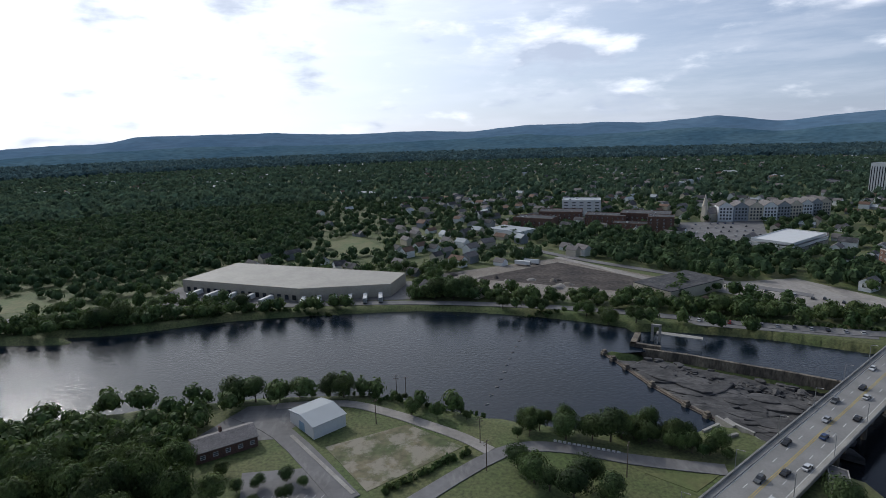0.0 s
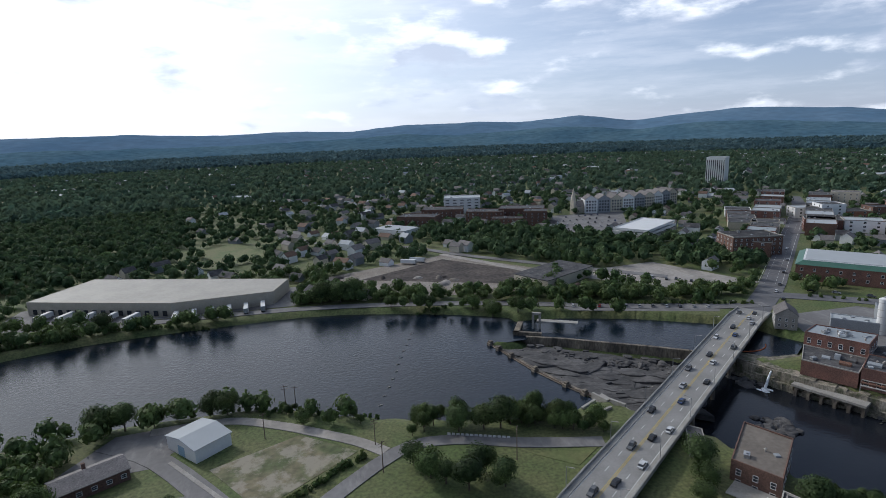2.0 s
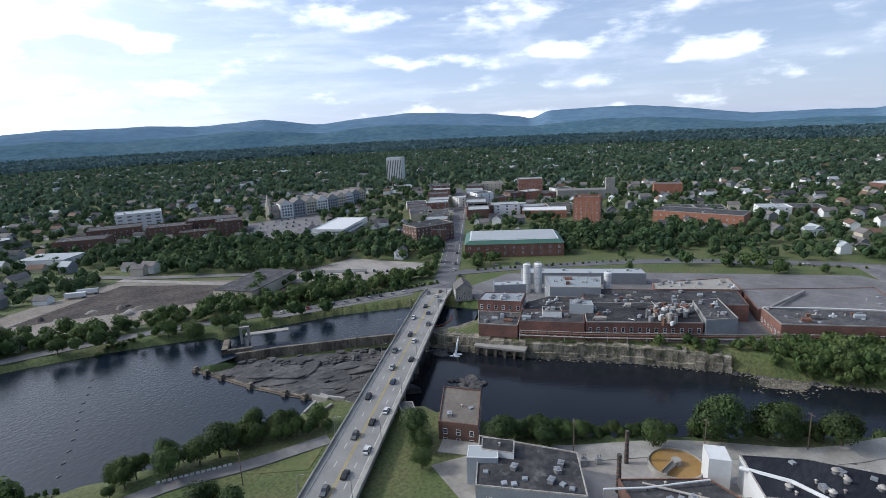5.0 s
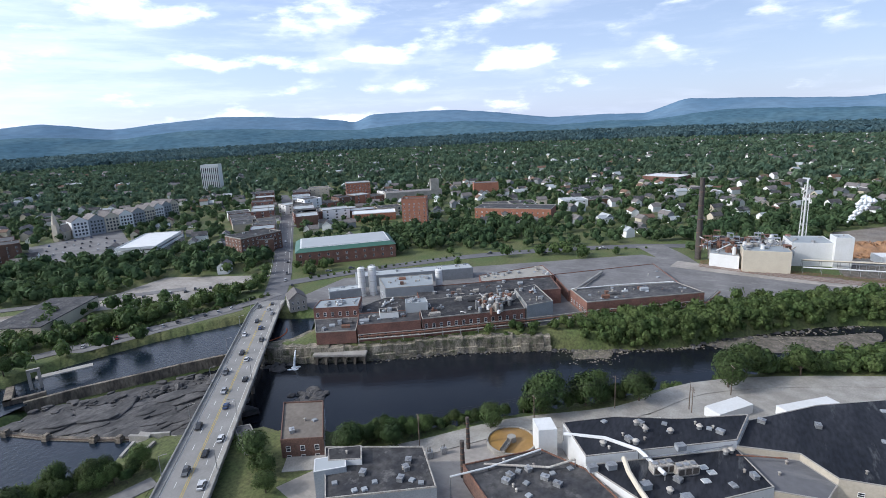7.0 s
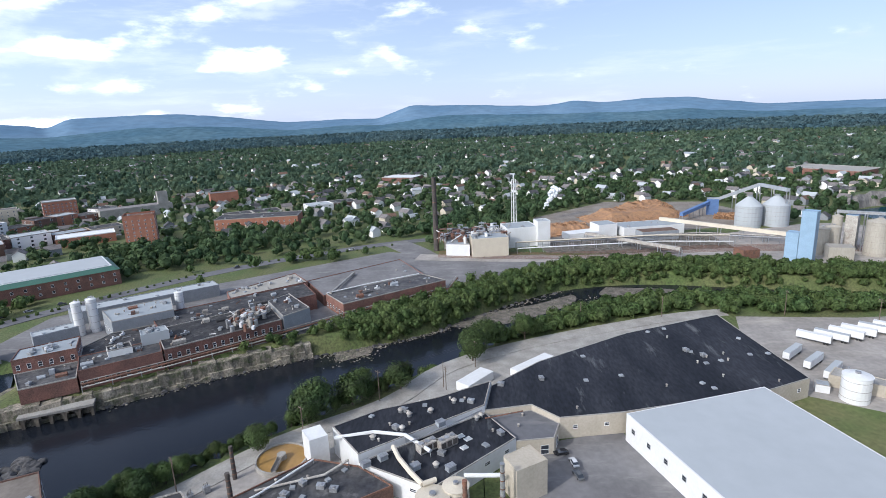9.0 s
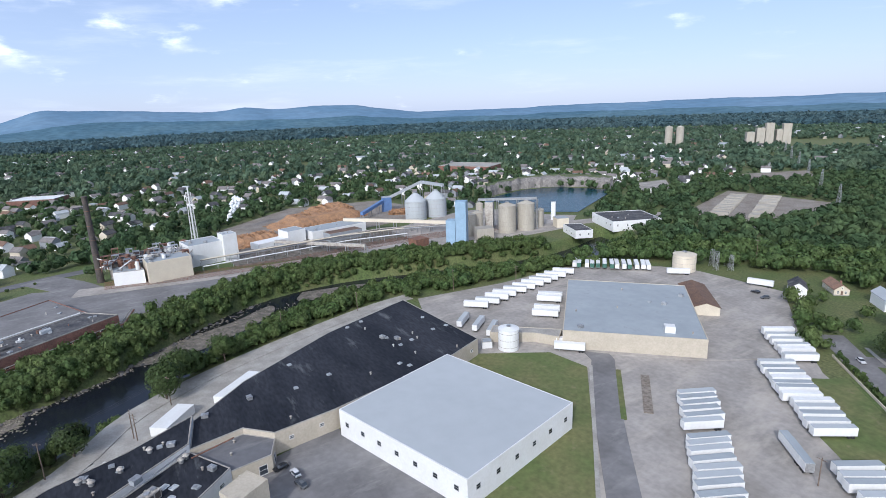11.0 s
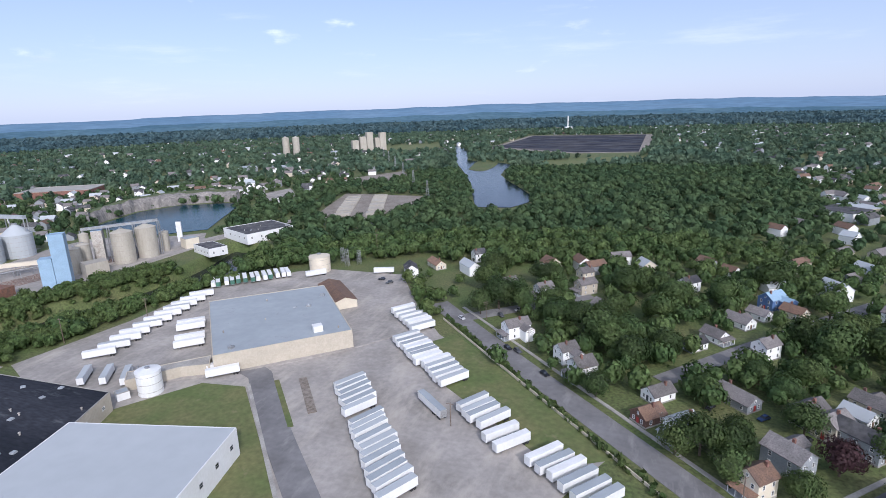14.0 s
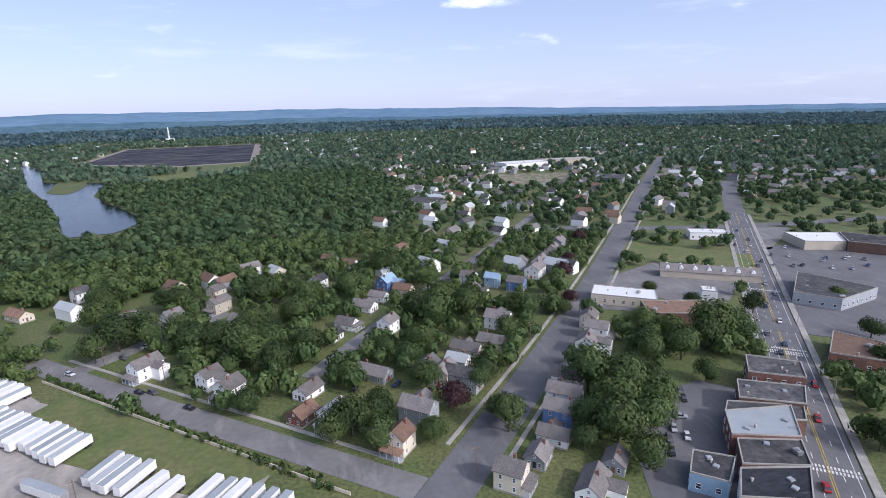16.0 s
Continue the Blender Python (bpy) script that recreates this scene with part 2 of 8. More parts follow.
surf("steel", (0.42, 0.43, 0.44), (0.33, 0.33, 0.33), rough=0.45, metal=0.6, scale=3, fine=0.5, contrast=0.2, bump=0.01, rnd=0.15)
surf("dull_pipe", (0.40, 0.38, 0.34), (0.28, 0.25, 0.22), rough=0.6, scale=2.5, fine=0.5, contrast=0.3, bump=0.02, rnd=0.2)
surf("rust", (0.21, 0.10, 0.065), (0.13, 0.075, 0.055), rough=0.85, scale=2, fine=0.4, contrast=0.35, bump=0.03)
surf("soot", (0.05, 0.045, 0.042), (0.085, 0.07, 0.06), rough=0.8, scale=4, fine=0.6, contrast=0.3, bump=0.03)
surf("silo_concrete", (0.40, 0.37, 0.31), (0.35, 0.32, 0.265), rough=0.8, scale=5, fine=0.8, contrast=0.07, bump=0.01, stretch=(1, 1, 0.3))
surf("log_wood", (0.34, 0.19, 0.095), (0.24, 0.14, 0.08), scale=4, fine=0.5, contrast=0.35, bump=0.1, island=0.3)
surf("bark", (0.10, 0.075, 0.055), (0.07, 0.055, 0.04), scale=1.5, fine=0.2, contrast=0.4, bump=0.08)
surf("pole_wood", (0.16, 0.12, 0.09), (0.12, 0.09, 0.07), scale=2, fine=0.2, contrast=0.3, bump=0.02)
surf("leaf", (0.046, 0.080, 0.028), (0.078, 0.110, 0.037), rough=0.65, scale=17, fine=2.0, contrast=0.38, bump=0, rnd=0.34, island=0.30, see=0.30, spec=0.2)
surf("leaf_light", (0.060, 0.098, 0.032), (0.092, 0.124, 0.042), rough=0.65, scale=11, fine=2.0, contrast=0.4, bump=0, rnd=0.3, island=0.28, see=0.35, spec=0.2)
surf("leaf_red", (0.045, 0.022, 0.026), (0.06, 0.03, 0.03), rough=0.65, scale=9, fine=2.5, contrast=0.3, bump=0, island=0.35, see=0.2, spec=0.2)
# haze put into leaf colour: suburb crowns slightly bluer, far crowns also paler
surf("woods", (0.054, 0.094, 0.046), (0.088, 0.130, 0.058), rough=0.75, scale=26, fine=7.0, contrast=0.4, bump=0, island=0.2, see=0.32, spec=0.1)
surf("hazed_far_woods", (0.076, 0.126, 0.088), (0.120, 0.168, 0.104), rough=0.85, scale=85, fine=16.0, contrast=0.36, bump=0, island=0.2, see=0.36, spec=0.05)
# outermost crowns: leaf colour painted pale blue-green to stand in for haze
surf("hazed_horizon_trees", (0.074, 0.130, 0.150), (0.108, 0.162, 0.164), rough=0.9, scale=210, fine=50.0, contrast=0.26, bump=0, island=0.2, see=0.4, spec=0.0)
surf("white_line", (0.70, 0.70, 0.68), rough=0.7, scale=2, fine=0.4, contrast=0.2, bump=0)
surf("yellow_line", (0.55, 0.40, 0.07), rough=0.7, scale=2, fine=0.4, contrast=0.2, bump=0)
surf("orange_float", (0.55, 0.14, 0.04), rough=0.6, scale=2, fine=0.5, contrast=0.15, bump=0)
surf("ochre_water", (0.34, 0.20, 0.06), (0.28, 0.17, 0.06), rough=0.35, scale=4, fine=1, contrast=0.1, bump=0.01)
surf("foam", (0.80, 0.82, 0.84), (0.6, 0.64, 0.66), rough=0.7, scale=2, fine=0.5, contrast=0.2, bump=0.1)
surf("red_paint", (0.42, 0.04, 0.035), rough=0.4, scale=2, fine=0.5, contrast=0.1, bump=0)
surf("dark_glass", (0.030, 0.036, 0.045), (0.045, 0.05, 0.06), rough=0.12, scale=3, fine=1.0, contrast=0.2, bump=0, rnd=0.4)
surf("tyre", (0.03, 0.03, 0.032), rough=0.9, scale=1, fine=0.2, contrast=0.2, bump=0)
for nm, c in (("car_white", (0.72, 0.72, 0.72)), ("car_black", (0.025, 0.026, 0.03)), ("car_silver", (0.42, 0.43, 0.45)), ("car_red", (0.35, 0.03, 0.03)), ("car_blue", (0.05, 0.08, 0.18)), ("car_grey", (0.14, 0.145, 0.15))):
    surf(nm, c, rough=0.25, metal=0.2, scale=3, fine=0.8, contrast=0.05, bump=0)
water("lake_water", (0.006, 0.011, 0.019), 1.7, 0.62, 0.16)
water("river_water", (0.009, 0.011, 0.015), 1.3, 0.3)
water("quarry_water", (0.006, 0.030, 0.042), 2.4, 0.6, 0.14)
MATS["quarry_water"].node_tree.nodes["Principled BSDF"].inputs["Specular IOR Level"].default_value = 0.16
surf("quarry_rock", (0.235, 0.215, 0.195), (0.135, 0.128, 0.120), scale=8, fine=2.2, contrast=0.35, bump=0.2, stretch=(1, 1, 0.4))
# far slopes: the blue of distant haze is put into the base colour
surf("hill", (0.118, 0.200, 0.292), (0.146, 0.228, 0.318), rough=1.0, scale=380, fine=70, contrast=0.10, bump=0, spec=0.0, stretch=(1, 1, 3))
# lower ridges carry a weaker haze tint in their base colour
surf("hazed_foothill", (0.072, 0.136, 0.186), (0.096, 0.164, 0.206), rough=1.0, scale=260, fine=40, contrast=0.2, bump=0, spec=0.0, stretch=(1, 1, 3))

worn("black_roof", (0.13, 0.135, 0.14), 0.58, 0.70, 9, (0.35, 1.6, 1), 20)
worn("dark_roof", (0.19, 0.185, 0.18), 0.57, 0.70, 6)
worn("gravel", (0.43, 0.39, 0.34), 0.50, 0.68, 16, (1.5, 0.5, 1), 42)
worn("lawn", (0.20, 0.175, 0.095), 0.58, 0.74, 7)
worn("old_asphalt", (0.245, 0.24, 0.23), 0.53, 0.68, 8, (1.6, 0.5, 1), 45)
worn("asphalt", (0.185, 0.183, 0.182), 0.54, 0.68, 9, (1.6, 0.5, 1), 45)
worn("dry_grass", (0.30, 0.27, 0.215), 0.47, 0.58, 9)
worn("grey_roof", (0.23, 0.235, 0.24), 0.60, 0.72, 8)
worn("river_stone", (0.06, 0.075, 0.03), 0.50, 0.62, 3)

# ---- mesh helpers ----


class MB:
    """A growing mesh: vertices, faces and material slots."""

    def __init__(self):
        self.v, self.f, self.m = [], [], []

    def add(self, vs, fs, mi=0):
        o = len(self.v)
        self.v += [tuple(p) for p in vs]
        self.f += [tuple(i + o for i in q) for q in fs]
        self.m += [mi] * len(fs)
        return self

    def box(self, x0, x1, y0, y1, z0, z1, mi=0, turn=None):
        vs = [Vector((x, y, z)) for z in (z0, z1) for x, y in ((x0, y0), (x1, y0), (x1, y1), (x0, y1))]
        if turn:
            vs = [turn @ p for p in vs]
        return self.add(vs, [(3, 2, 1, 0), (4, 5, 6, 7), (0, 1, 5, 4), (1, 2, 6, 5), (2, 3, 7, 6), (3, 0, 4, 7)], mi)

    def prism(self, poly, z0, z1, mi=0, mi_top=None):
        n = len(poly)
        a = sum(poly[i][0] * poly[(i + 1) % n][1] - poly[(i + 1) % n][0] * poly[i][1] for i in range(n))
        if a < 0:
            poly = poly[::-1]
        vs = [(x, y, z0) for x, y in poly] + [(x, y, z1) for x, y in poly]
        self.add(vs, [(i, (i + 1) % n, n + (i + 1) % n, n + i) for i in range(n)] + [tuple(range(n - 1, -1, -1))], mi)
        self.add(vs[n:], [tuple(range(n))], mi if mi_top is None else mi_top)
        return self

    def cyl(self, x, y, z0, z1, r, r1=None, n=16, mi=0, cap=True):
        r1 = r if r1 is None else r1
        vs = [(x + q * math.cos(2 * math.pi * i / n), y + q * math.sin(2 * math.pi * i / n), z) for z, q in ((z0, r), (z1, r1)) for i in range(n)]
        fs = [(i, (i + 1) % n, n + (i + 1) % n, n + i) for i in range(n)]
        if cap:
            fs += [tuple(range(n, 2 * n)), tuple(range(n - 1, -1, -1))]
        return self.add(vs, fs, mi)

    def tube(self, a, b, r, n=6, mi=0, r1=None):
        a, b = Vector(a), Vector(b)
        q = (b - a).to_track_quat("Z", "Y").to_matrix()
        r1 = r if r1 is None else r1
        vs = [p + q @ Vector((s * math.cos(2 * math.pi * i / n), s * math.sin(2 * math.pi * i / n), 0)) for p, s in ((a, r), (b, r1)) for i in range(n)]
        return self.add(vs, [(i, (i + 1) % n, n + (i + 1) % n, n + i) for i in range(n)] + [tuple(range(n, 2 * n)), tuple(range(n - 1, -1, -1))], mi)

    def gable_roof(self, L, W, z, rise, over=0.4, th=0.22, mi=0):
        """Two roof slabs, ridge along x, over a body of L by W."""
        x, y = L / 2 + over, W / 2 + over
        drop = rise * over / (W / 2)
        for s in (1, -1):
            lo, hi = (s * y, z - drop), (0, z + rise)
            vs = [(-x, lo[0], lo[1]), (x, lo[0], lo[1]), (x, hi[0], hi[1]), (-x, hi[0], hi[1])]
            vs += [(p[0], p[1], p[2] + th) for p in vs]
            fs = [(3, 2, 1, 0), (4, 5, 6, 7), (0, 1, 5, 4), (1, 2, 6, 5), (2, 3, 7, 6), (3, 0, 4, 7)]
            self.add(vs, fs if s < 0 else [q[::-1] for q in fs], mi)
        return self

    def gable_body(self, L, W, z0, z, rise, mi=0):
        x, y = L / 2, W / 2
        vs = [(-x, -y, z0), (x, -y, z0), (x, y, z0), (-x, y, z0), (-x, -y, z), (x, -y, z), (x, y, z), (-x, y, z), (-x, 0, z + rise), (x, 0, z + rise)]
        return self.add(vs, [(0, 1, 5, 4), (2, 3, 7, 6), (1, 2, 6, 9, 5), (3, 0, 4, 8, 7), (3, 2, 1, 0), (4, 5, 9, 8), (6, 7, 8, 9)], mi)

    def mesh(self, name, *mats):
        me = bpy.data.meshes.new(name)
        me.from_pydata(self.v, [], self.f)
        for k in mats:
            me.materials.append(MATS[k])
        if len(mats) > 1:
            me.polygons.foreach_set("material_index", self.m)
        me.update()
        return me


def part(name, data, parent=None, label="", at=None, mats=()):
    """Links a mesh (or a mesh builder) as one object, under its thing."""
    if isinstance(data, MB):
        data = data.mesh(name, *mats)
    ob = new(name, data)
    if parent is not None:
        ob.parent = parent
    if at is not None:
        ob.matrix_basis = at
    if label:
        ob["label"] = label
    return ob


def thing(name, label, category, at=None, group="", kind=""):
    ob = new(name)
    ob.empty_display_size = 0.5
    if at is not None:
        ob.matrix_basis = at
    return tagged(ob, label, category, group, kind)


def big_mesh(name, verts, tris, mat):
    """A large triangle mesh from arrays."""
    me = bpy.data.meshes.new(name)
    me.vertices.add(len(verts)), me.loops.add(len(tris) * 3), me.polygons.add(len(tris))
    me.vertices.foreach_set("co", np.asarray(verts, np.float32).ravel())
    me.loops.foreach_set("vertex_index", np.asarray(tris, np.int32).ravel())
    me.polygons.foreach_set("loop_start", np.arange(0, len(tris) * 3, 3, dtype=np.int32))
    me.materials.append(MATS[mat])
    me.update(calc_edges=True)
    return me


def inside(poly, x, y):
    """Which of the points lie in the polygon."""
    res = np.zeros(np.shape(x), bool)
    n = len(poly)
    for i in range(n):
        (x0, y0), (x1, y1) = poly[i], poly[(i + 1) % n]
        if y0 != y1:
            res ^= ((y0 > y) != (y1 > y)) & (x < (x1 - x0) * (y - y0) / (y1 - y0) + x0)
    return res


def edge_distance(poly, x, y, closed=True):
    best = np.full(np.shape(x), 1e9)
    n = len(poly)
    for i in range(n if closed else n - 1):
        (x0, y0), (x1, y1) = poly[i], poly[(i + 1) % n]
        dx, dy = x1 - x0, y1 - y0
        t = np.clip(((x - x0) * dx + (y - y0) * dy) / (dx * dx + dy * dy + 1e-9), 0, 1)
        best = np.minimum(best, np.hypot(x - x0 - t * dx, y - y0 - t * dy))
    return best


def ribbon(points, w):
    """The outline of a strip w wide along a line of points."""
    P = [Vector(p) for p in points]
    left, right = [], []
    for i, p in enumerate(P):
        d = (P[min(i + 1, len(P) - 1)] - P[max(i - 1, 0)]).normalized()
        n = Vector((-d.y, d.x)) * w / 2
        left.append((p.x + n.x, p.y + n.y)), right.append((p.x - n.x, p.y - n.y))
    return left + right[::-1]


def smooth(points, k=5):
    """A rounded line through the points."""
    out = []
    P = [points[0], *points, points[-1]]
    for i in range(1, len(P) - 2):
        p0, p1, p2, p3 = (np.array(P[j], float) for j in (i - 1, i, i + 1, i + 2))
        for s in np.arange(k) / k:
            out.append(tuple(0.5 * (2 * p1 + (p2 - p0) * s + (2 * p0 - 5 * p1 + 4 * p2 - p3) * s * s + (3 * p1 - p0 - 3 * p2 + p3) * s ** 3)))
    return out + [tuple(points[-1])]


KEEP = []      # outlines where no scattered tree or house may stand

# ---- ground ----
LAKE = smooth([(-700, 330), (-251, 288), (-225, 297), (-185, 302), (-137, 319), (-68, 328), (-3, 329), (62, 310), (100, 291)], 4) + [(105, 272), (98, 256), (77, 254), (101, 183)] \
    + smooth([(86, 178), (62, 179), (13, 193), (-23, 210), (-57, 214), (-106, 209), (-145, 199), (-185, 176), (-240, 150), (-700, 90)], 4)
CANAL = [(105, 284), (127, 281), (165, 268), (205, 245), (217, 233), (220, 222), (226, 211), (205, 196), (192, 197), (184, 205), (166, 218), (150, 229), (135, 238), (116, 250), (100, 259)]
RIVER = [(79, 252), (98, 254), (135, 233), (165, 216), (178, 203)] + smooth([(188, 178), (202, 153), (214, 136), (232, 107), (246, 77), (259, 44), (275, 17), (300, -10), (334, -58), (343, -116), (327, -184), (310, -270), (330, -350)], 4) \
    + smooth([(285, -345), (268, -265), (289, -188), (295, -147), (294, -107), (275, -58), (248, -21), (223, 9), (177, 61), (153, 88), (141, 108), (134, 126), (124, 152)], 4) + [(103, 182)]

STRIP = [(97, 264), (140, 247), (178, 224), (200, 216), (184, 200), (165, 212), (130, 230), (94, 250)]


def ground_height(x, y):
    z = 0.35 * np.sin(x / 61.0) * np.cos(y / 47.0)
    near = np.exp(-((x / 500) ** 2 + (y / 500) ** 2))
    z = z * (1 - near)
    for poly, depth, run in ((STRIP, 7.0, 3.0), (LAKE, 5.5, 7.0), (CANAL, 6.0, 2.5), (RIVER, 13.0, 7.5)):
        ins, d = inside(poly, x, y), edge_distance(poly, x, y)
        s = np.clip(np.where(ins, d + 3.0, 3.0 - d) / run, 0, 1)
        z = np.minimum(z, -depth * s * s * (3 - 2 * s))
    return z


def axis(lo, hi, step, end, grow=1.13):
    core = list(np.arange(lo, hi + 0.1, step))
    a, s = [core[0]], step
    while a[0] > -end:
        s *= grow
        a.insert(0, max(-end, a[0] - s))
    b, s = [core[-1]], step
    while b[-1] < end:
        s *= grow
        b.append(min(end, b[-1] + s))
    return np.array(a[:-1] + core + b[1:])


def make_ground():
    X, Y = axis(-330, 430, 3.6, 4950), axis(-380, 420, 3.6, 4950)
    gx, gy = np.meshgrid(X, Y)
    z = ground_height(gx, gy)
    nx, ny = len(X), len(Y)
    i = (np.arange(ny - 1)[:, None] * nx + np.arange(nx - 1)[None, :]).ravel()
    tris = np.concatenate([np.stack([i, i + 1, i + nx + 1], 1), np.stack([i, i + nx + 1, i + nx], 1)])
    ob = new("ground", big_mesh("ground", np.stack([gx.ravel(), gy.ravel(), z.ravel()], 1), tris, "grass"))
    tagged(ob, "green summer grassland cut by a river valley", "ground", kind="structure")


make_ground()


def sheet(name, poly, z, mat, label, category, keep=True, th=0.25):
    """A flat paved, mown or flooded area with a little thickness."""
    ob = part(name, MB().prism(poly, z - th, z), mats=(mat,))
    tagged(ob, label, category, kind="structure")
    if keep:
        KEEP.append(poly)
    return ob


KEEP.append(STRIP)
sheet("water", LAKE, -3.0, "lake_water", "dark blue rippled river water above the dam", "water")
sheet("water", CANAL, -3.2, "lake_water", "dark water in the mill canal", "water")
sheet("water", RIVER, -8.0, "river_water", "dark slow river water below the falls", "water")

# distant hills: skyline as azimuth (clockwise from +y) and elevation in degrees
SKYLINE = [(-160, -0.4), (-150, -0.6), (-139, -0.8), (-124, -0.8), (-60, -0.4), (-41, -0.15), (-35, 0.05), (-31, 0.15), (-29, 0.68), (-18, 0.78), (-11, 0.45), (-3, 0.6), (3.3, 0.4), (5, 0.6), (9, 0.83), (17, 0.91), (20.3, 0.75), (26, 1.15), (31, 0.55), (34, 0.8), (40, 1.27),
           (48, 0.87), (51.9, 0.45), (52.8, 0.15), (54.5, 0.9), (57, 0.95), (62, 1.05), (66, 0.7), (72.5, -0.08), (81.5, -0.2), (83.3, 0.4), (85, 1.0), (91.7, 0.7), (98.5, 0.4), (101.4, 0.8), (104, 0.45), (108, 0.7), (112, 0.55), (118, -0.3), (124, -0.3), (135, -0.15), (153, -0.12), (164, 0.0), (178, -0.1), (187, -0.2), (200, -0.4)]
# the lower wooded ridges before them
FOOTHILLS = [(-160, -1.2), (-60, -1.2), (-35, -0.75), (-24, -0.35), (-12, -0.6), (0, -0.35), (8, -0.1), (14, -0.35), (24, 0.15), (31, -0.3), (38, 0.2), (46, -0.2), (53, -0.55), (60, -0.1), (66, -0.3), (73, -0.85), (82, -0.8), (88, -0.15), (95, -0.3), (104, -0.5), (112, -0.5), (118, -0.95), (135, -0.85), (150, -0.95), (163, -0.8), (178, -0.95), (200, -1.2)]


def make_hills(name, line, r0, r1, rough, steps, mat, label):
    a = np.arange(-159, 201.1, 0.25)
    sk = np.interp(a, [p[0] for p in line], [p[1] for p in line])
    k = np.exp(-np.linspace(-2, 2, 9) ** 2)
    sk = np.convolve(np.pad(sk, 4, mode="edge"), k / k.sum(), "valid")
    verts = []
    for j in range(steps + 1):
        s = j / steps
        r = r0 + (r1 - r0) * s
        top = H + r1 * np.tan(np.radians(sk))
        prof = s * s * (3 - 2 * s)
        n = np.array([noise.fractal(Vector((math.sin(radians(q)) * 14, math.cos(radians(q)) * 14, s * 2.5)), 0.9, 2.0, 5) for q in a])
        z = -6 + (top + 6) * prof + n * rough * (0.25 + s) * min(1, j)
        verts.append(np.stack([np.sin(np.radians(a)) * r, np.cos(np.radians(a)) * r, z], 1))
    n = len(a)
    i = (np.arange(steps)[:, None] * n + np.arange(n - 1)[None, :]).ravel()
    tris = np.concatenate([np.stack([i, i + 1, i + n + 1], 1), np.stack([i, i + n + 1, i + n], 1)])
    ob = new("backdrop", big_mesh(name, np.concatenate(verts), tris, mat))
    tagged(ob, label, "hills", kind="structure")


make_hills("hills", SKYLINE, 3900, 4850, 6.0, 14, "hill", "long wooded hills on the horizon, tinted blue for haze")
make_hills("foothills", FOOTHILLS, 3150, 3880, 7.0, 12, "hazed_foothill", "low dark wooded foothills with a thinner haze tint")

# ---- roads and lots ----
MAIN = [(-560, -560), (-407, -393), (-137, -88), (-60, -5), (40, 103), (64, 121)]
ROADS = [
    ("main street", MAIN, 17, "asphalt"),
    ("main street beyond the bridge", [(228, 248), (281, 291), (401, 402), (562, 552), (640, 640)], 15, "asphalt"),
    ("side street along the trailer yard", [(108, -262), (60, -214), (-31, -128)], 10.5, "old_asphalt"),
    ("broad avenue", [(10, -75), (-36, -122), (-138, -226), (-285, -390), (-514, -653), (-700, -860)], 15, "asphalt"),
    ("short cross street", [(94, -240), (57, -272), (30, -296)], 9, "old_asphalt"),
    ("narrow street of houses", [(-6, -206), (-70, -280), (-150, -366), (-240, -470)], 8, "old_asphalt"),
    ("cross street", [(-100, -262), (-150, -238), (-221, -193)], 9, "old_asphalt"),
    ("far cross street", [(-200, -420), (-289, -378), (-383, -348), (-506, -328), (-640, -300)], 12, "asphalt"),
    ("street beside a red shop", [(-213, -185), (-300, -110)], 10, "asphalt"),
    ("road below the big brick hall", [(262, 274), (310, 240), (372, 184), (420, 118), (452, 54), (470, -20)], 12, "asphalt"),
    ("wide junction", [(452, 60), (424, 42), (400, 30)], 22, "old_asphalt"),
    ("works road along the tracks", [(400, 36), (386, -40), (382, -110), (388, -191), (370, -300), (330, -440)], 17, "gravel"),
    ("riverside lane", [(-31, 143), (-61, 181), (-84, 198)], 8, "old_asphalt"),
    ("shore path", [(-70, 202.5), (-43, 203.5), (-24, 195), (-10, 186), (4, 176), (13, 167)], 5, "gravel"),
    ("track over the cleared ground", [(94.9, 458.1), (126.6, 409.9), (157.3, 358.4)], 7, "gravel"),
    ("park lane", [(-14, 139), (17, 166), (37, 168), (59, 160), (86, 153)], 6, "old_asphalt"),
    ("lakeside road", [(-420, 345), (-277, 322), (-229, 324), (-131, 338), (-21, 338), (71, 319), (130, 297), (200, 268), (246, 258)], 8, "old_asphalt"),
    ("concrete works lane", [(110, 122), (130, 92), (160, 64), (185, 30), (214, 8), (238, -34), (262, -100), (268, -132)], 9, "concrete"),
    ("yard drive", [(168, -168), (150, -163), (142, -156), (116, -131), (81, -100), (50, -72)], 9.5, "old_asphalt"),
    ("beige apron before the grey warehouse", [(192, -146), (160, -168), (130, -198), (112, -226)], 13, "gravel"),
    ("narrow dirt strip beside the drive", [(129, -165), (110, -144)], 3.2, "dirt"),
    ("far road into the hill suburb", [(-36, 640), (-20, 560), (70, 500), (120, 440), (230, 330)], 8, "old_asphalt"),
    ("downtown street", [(430, 430), (520, 360), (610, 250), (660, 120)], 10, "asphalt"),
    ("uptown street", [(480, 480), (640, 420), (800, 330)], 10, "asphalt"),
]
for i, (what, line, w, mat) in enumerate(ROADS):
    pts = smooth(line, 4)
    sheet("road", ribbon(pts, w), 0.10 + 0.012 * i, mat, "worn grey " + what, "road", keep=False)
    KEEP.append(ribbon(pts, w + 5))

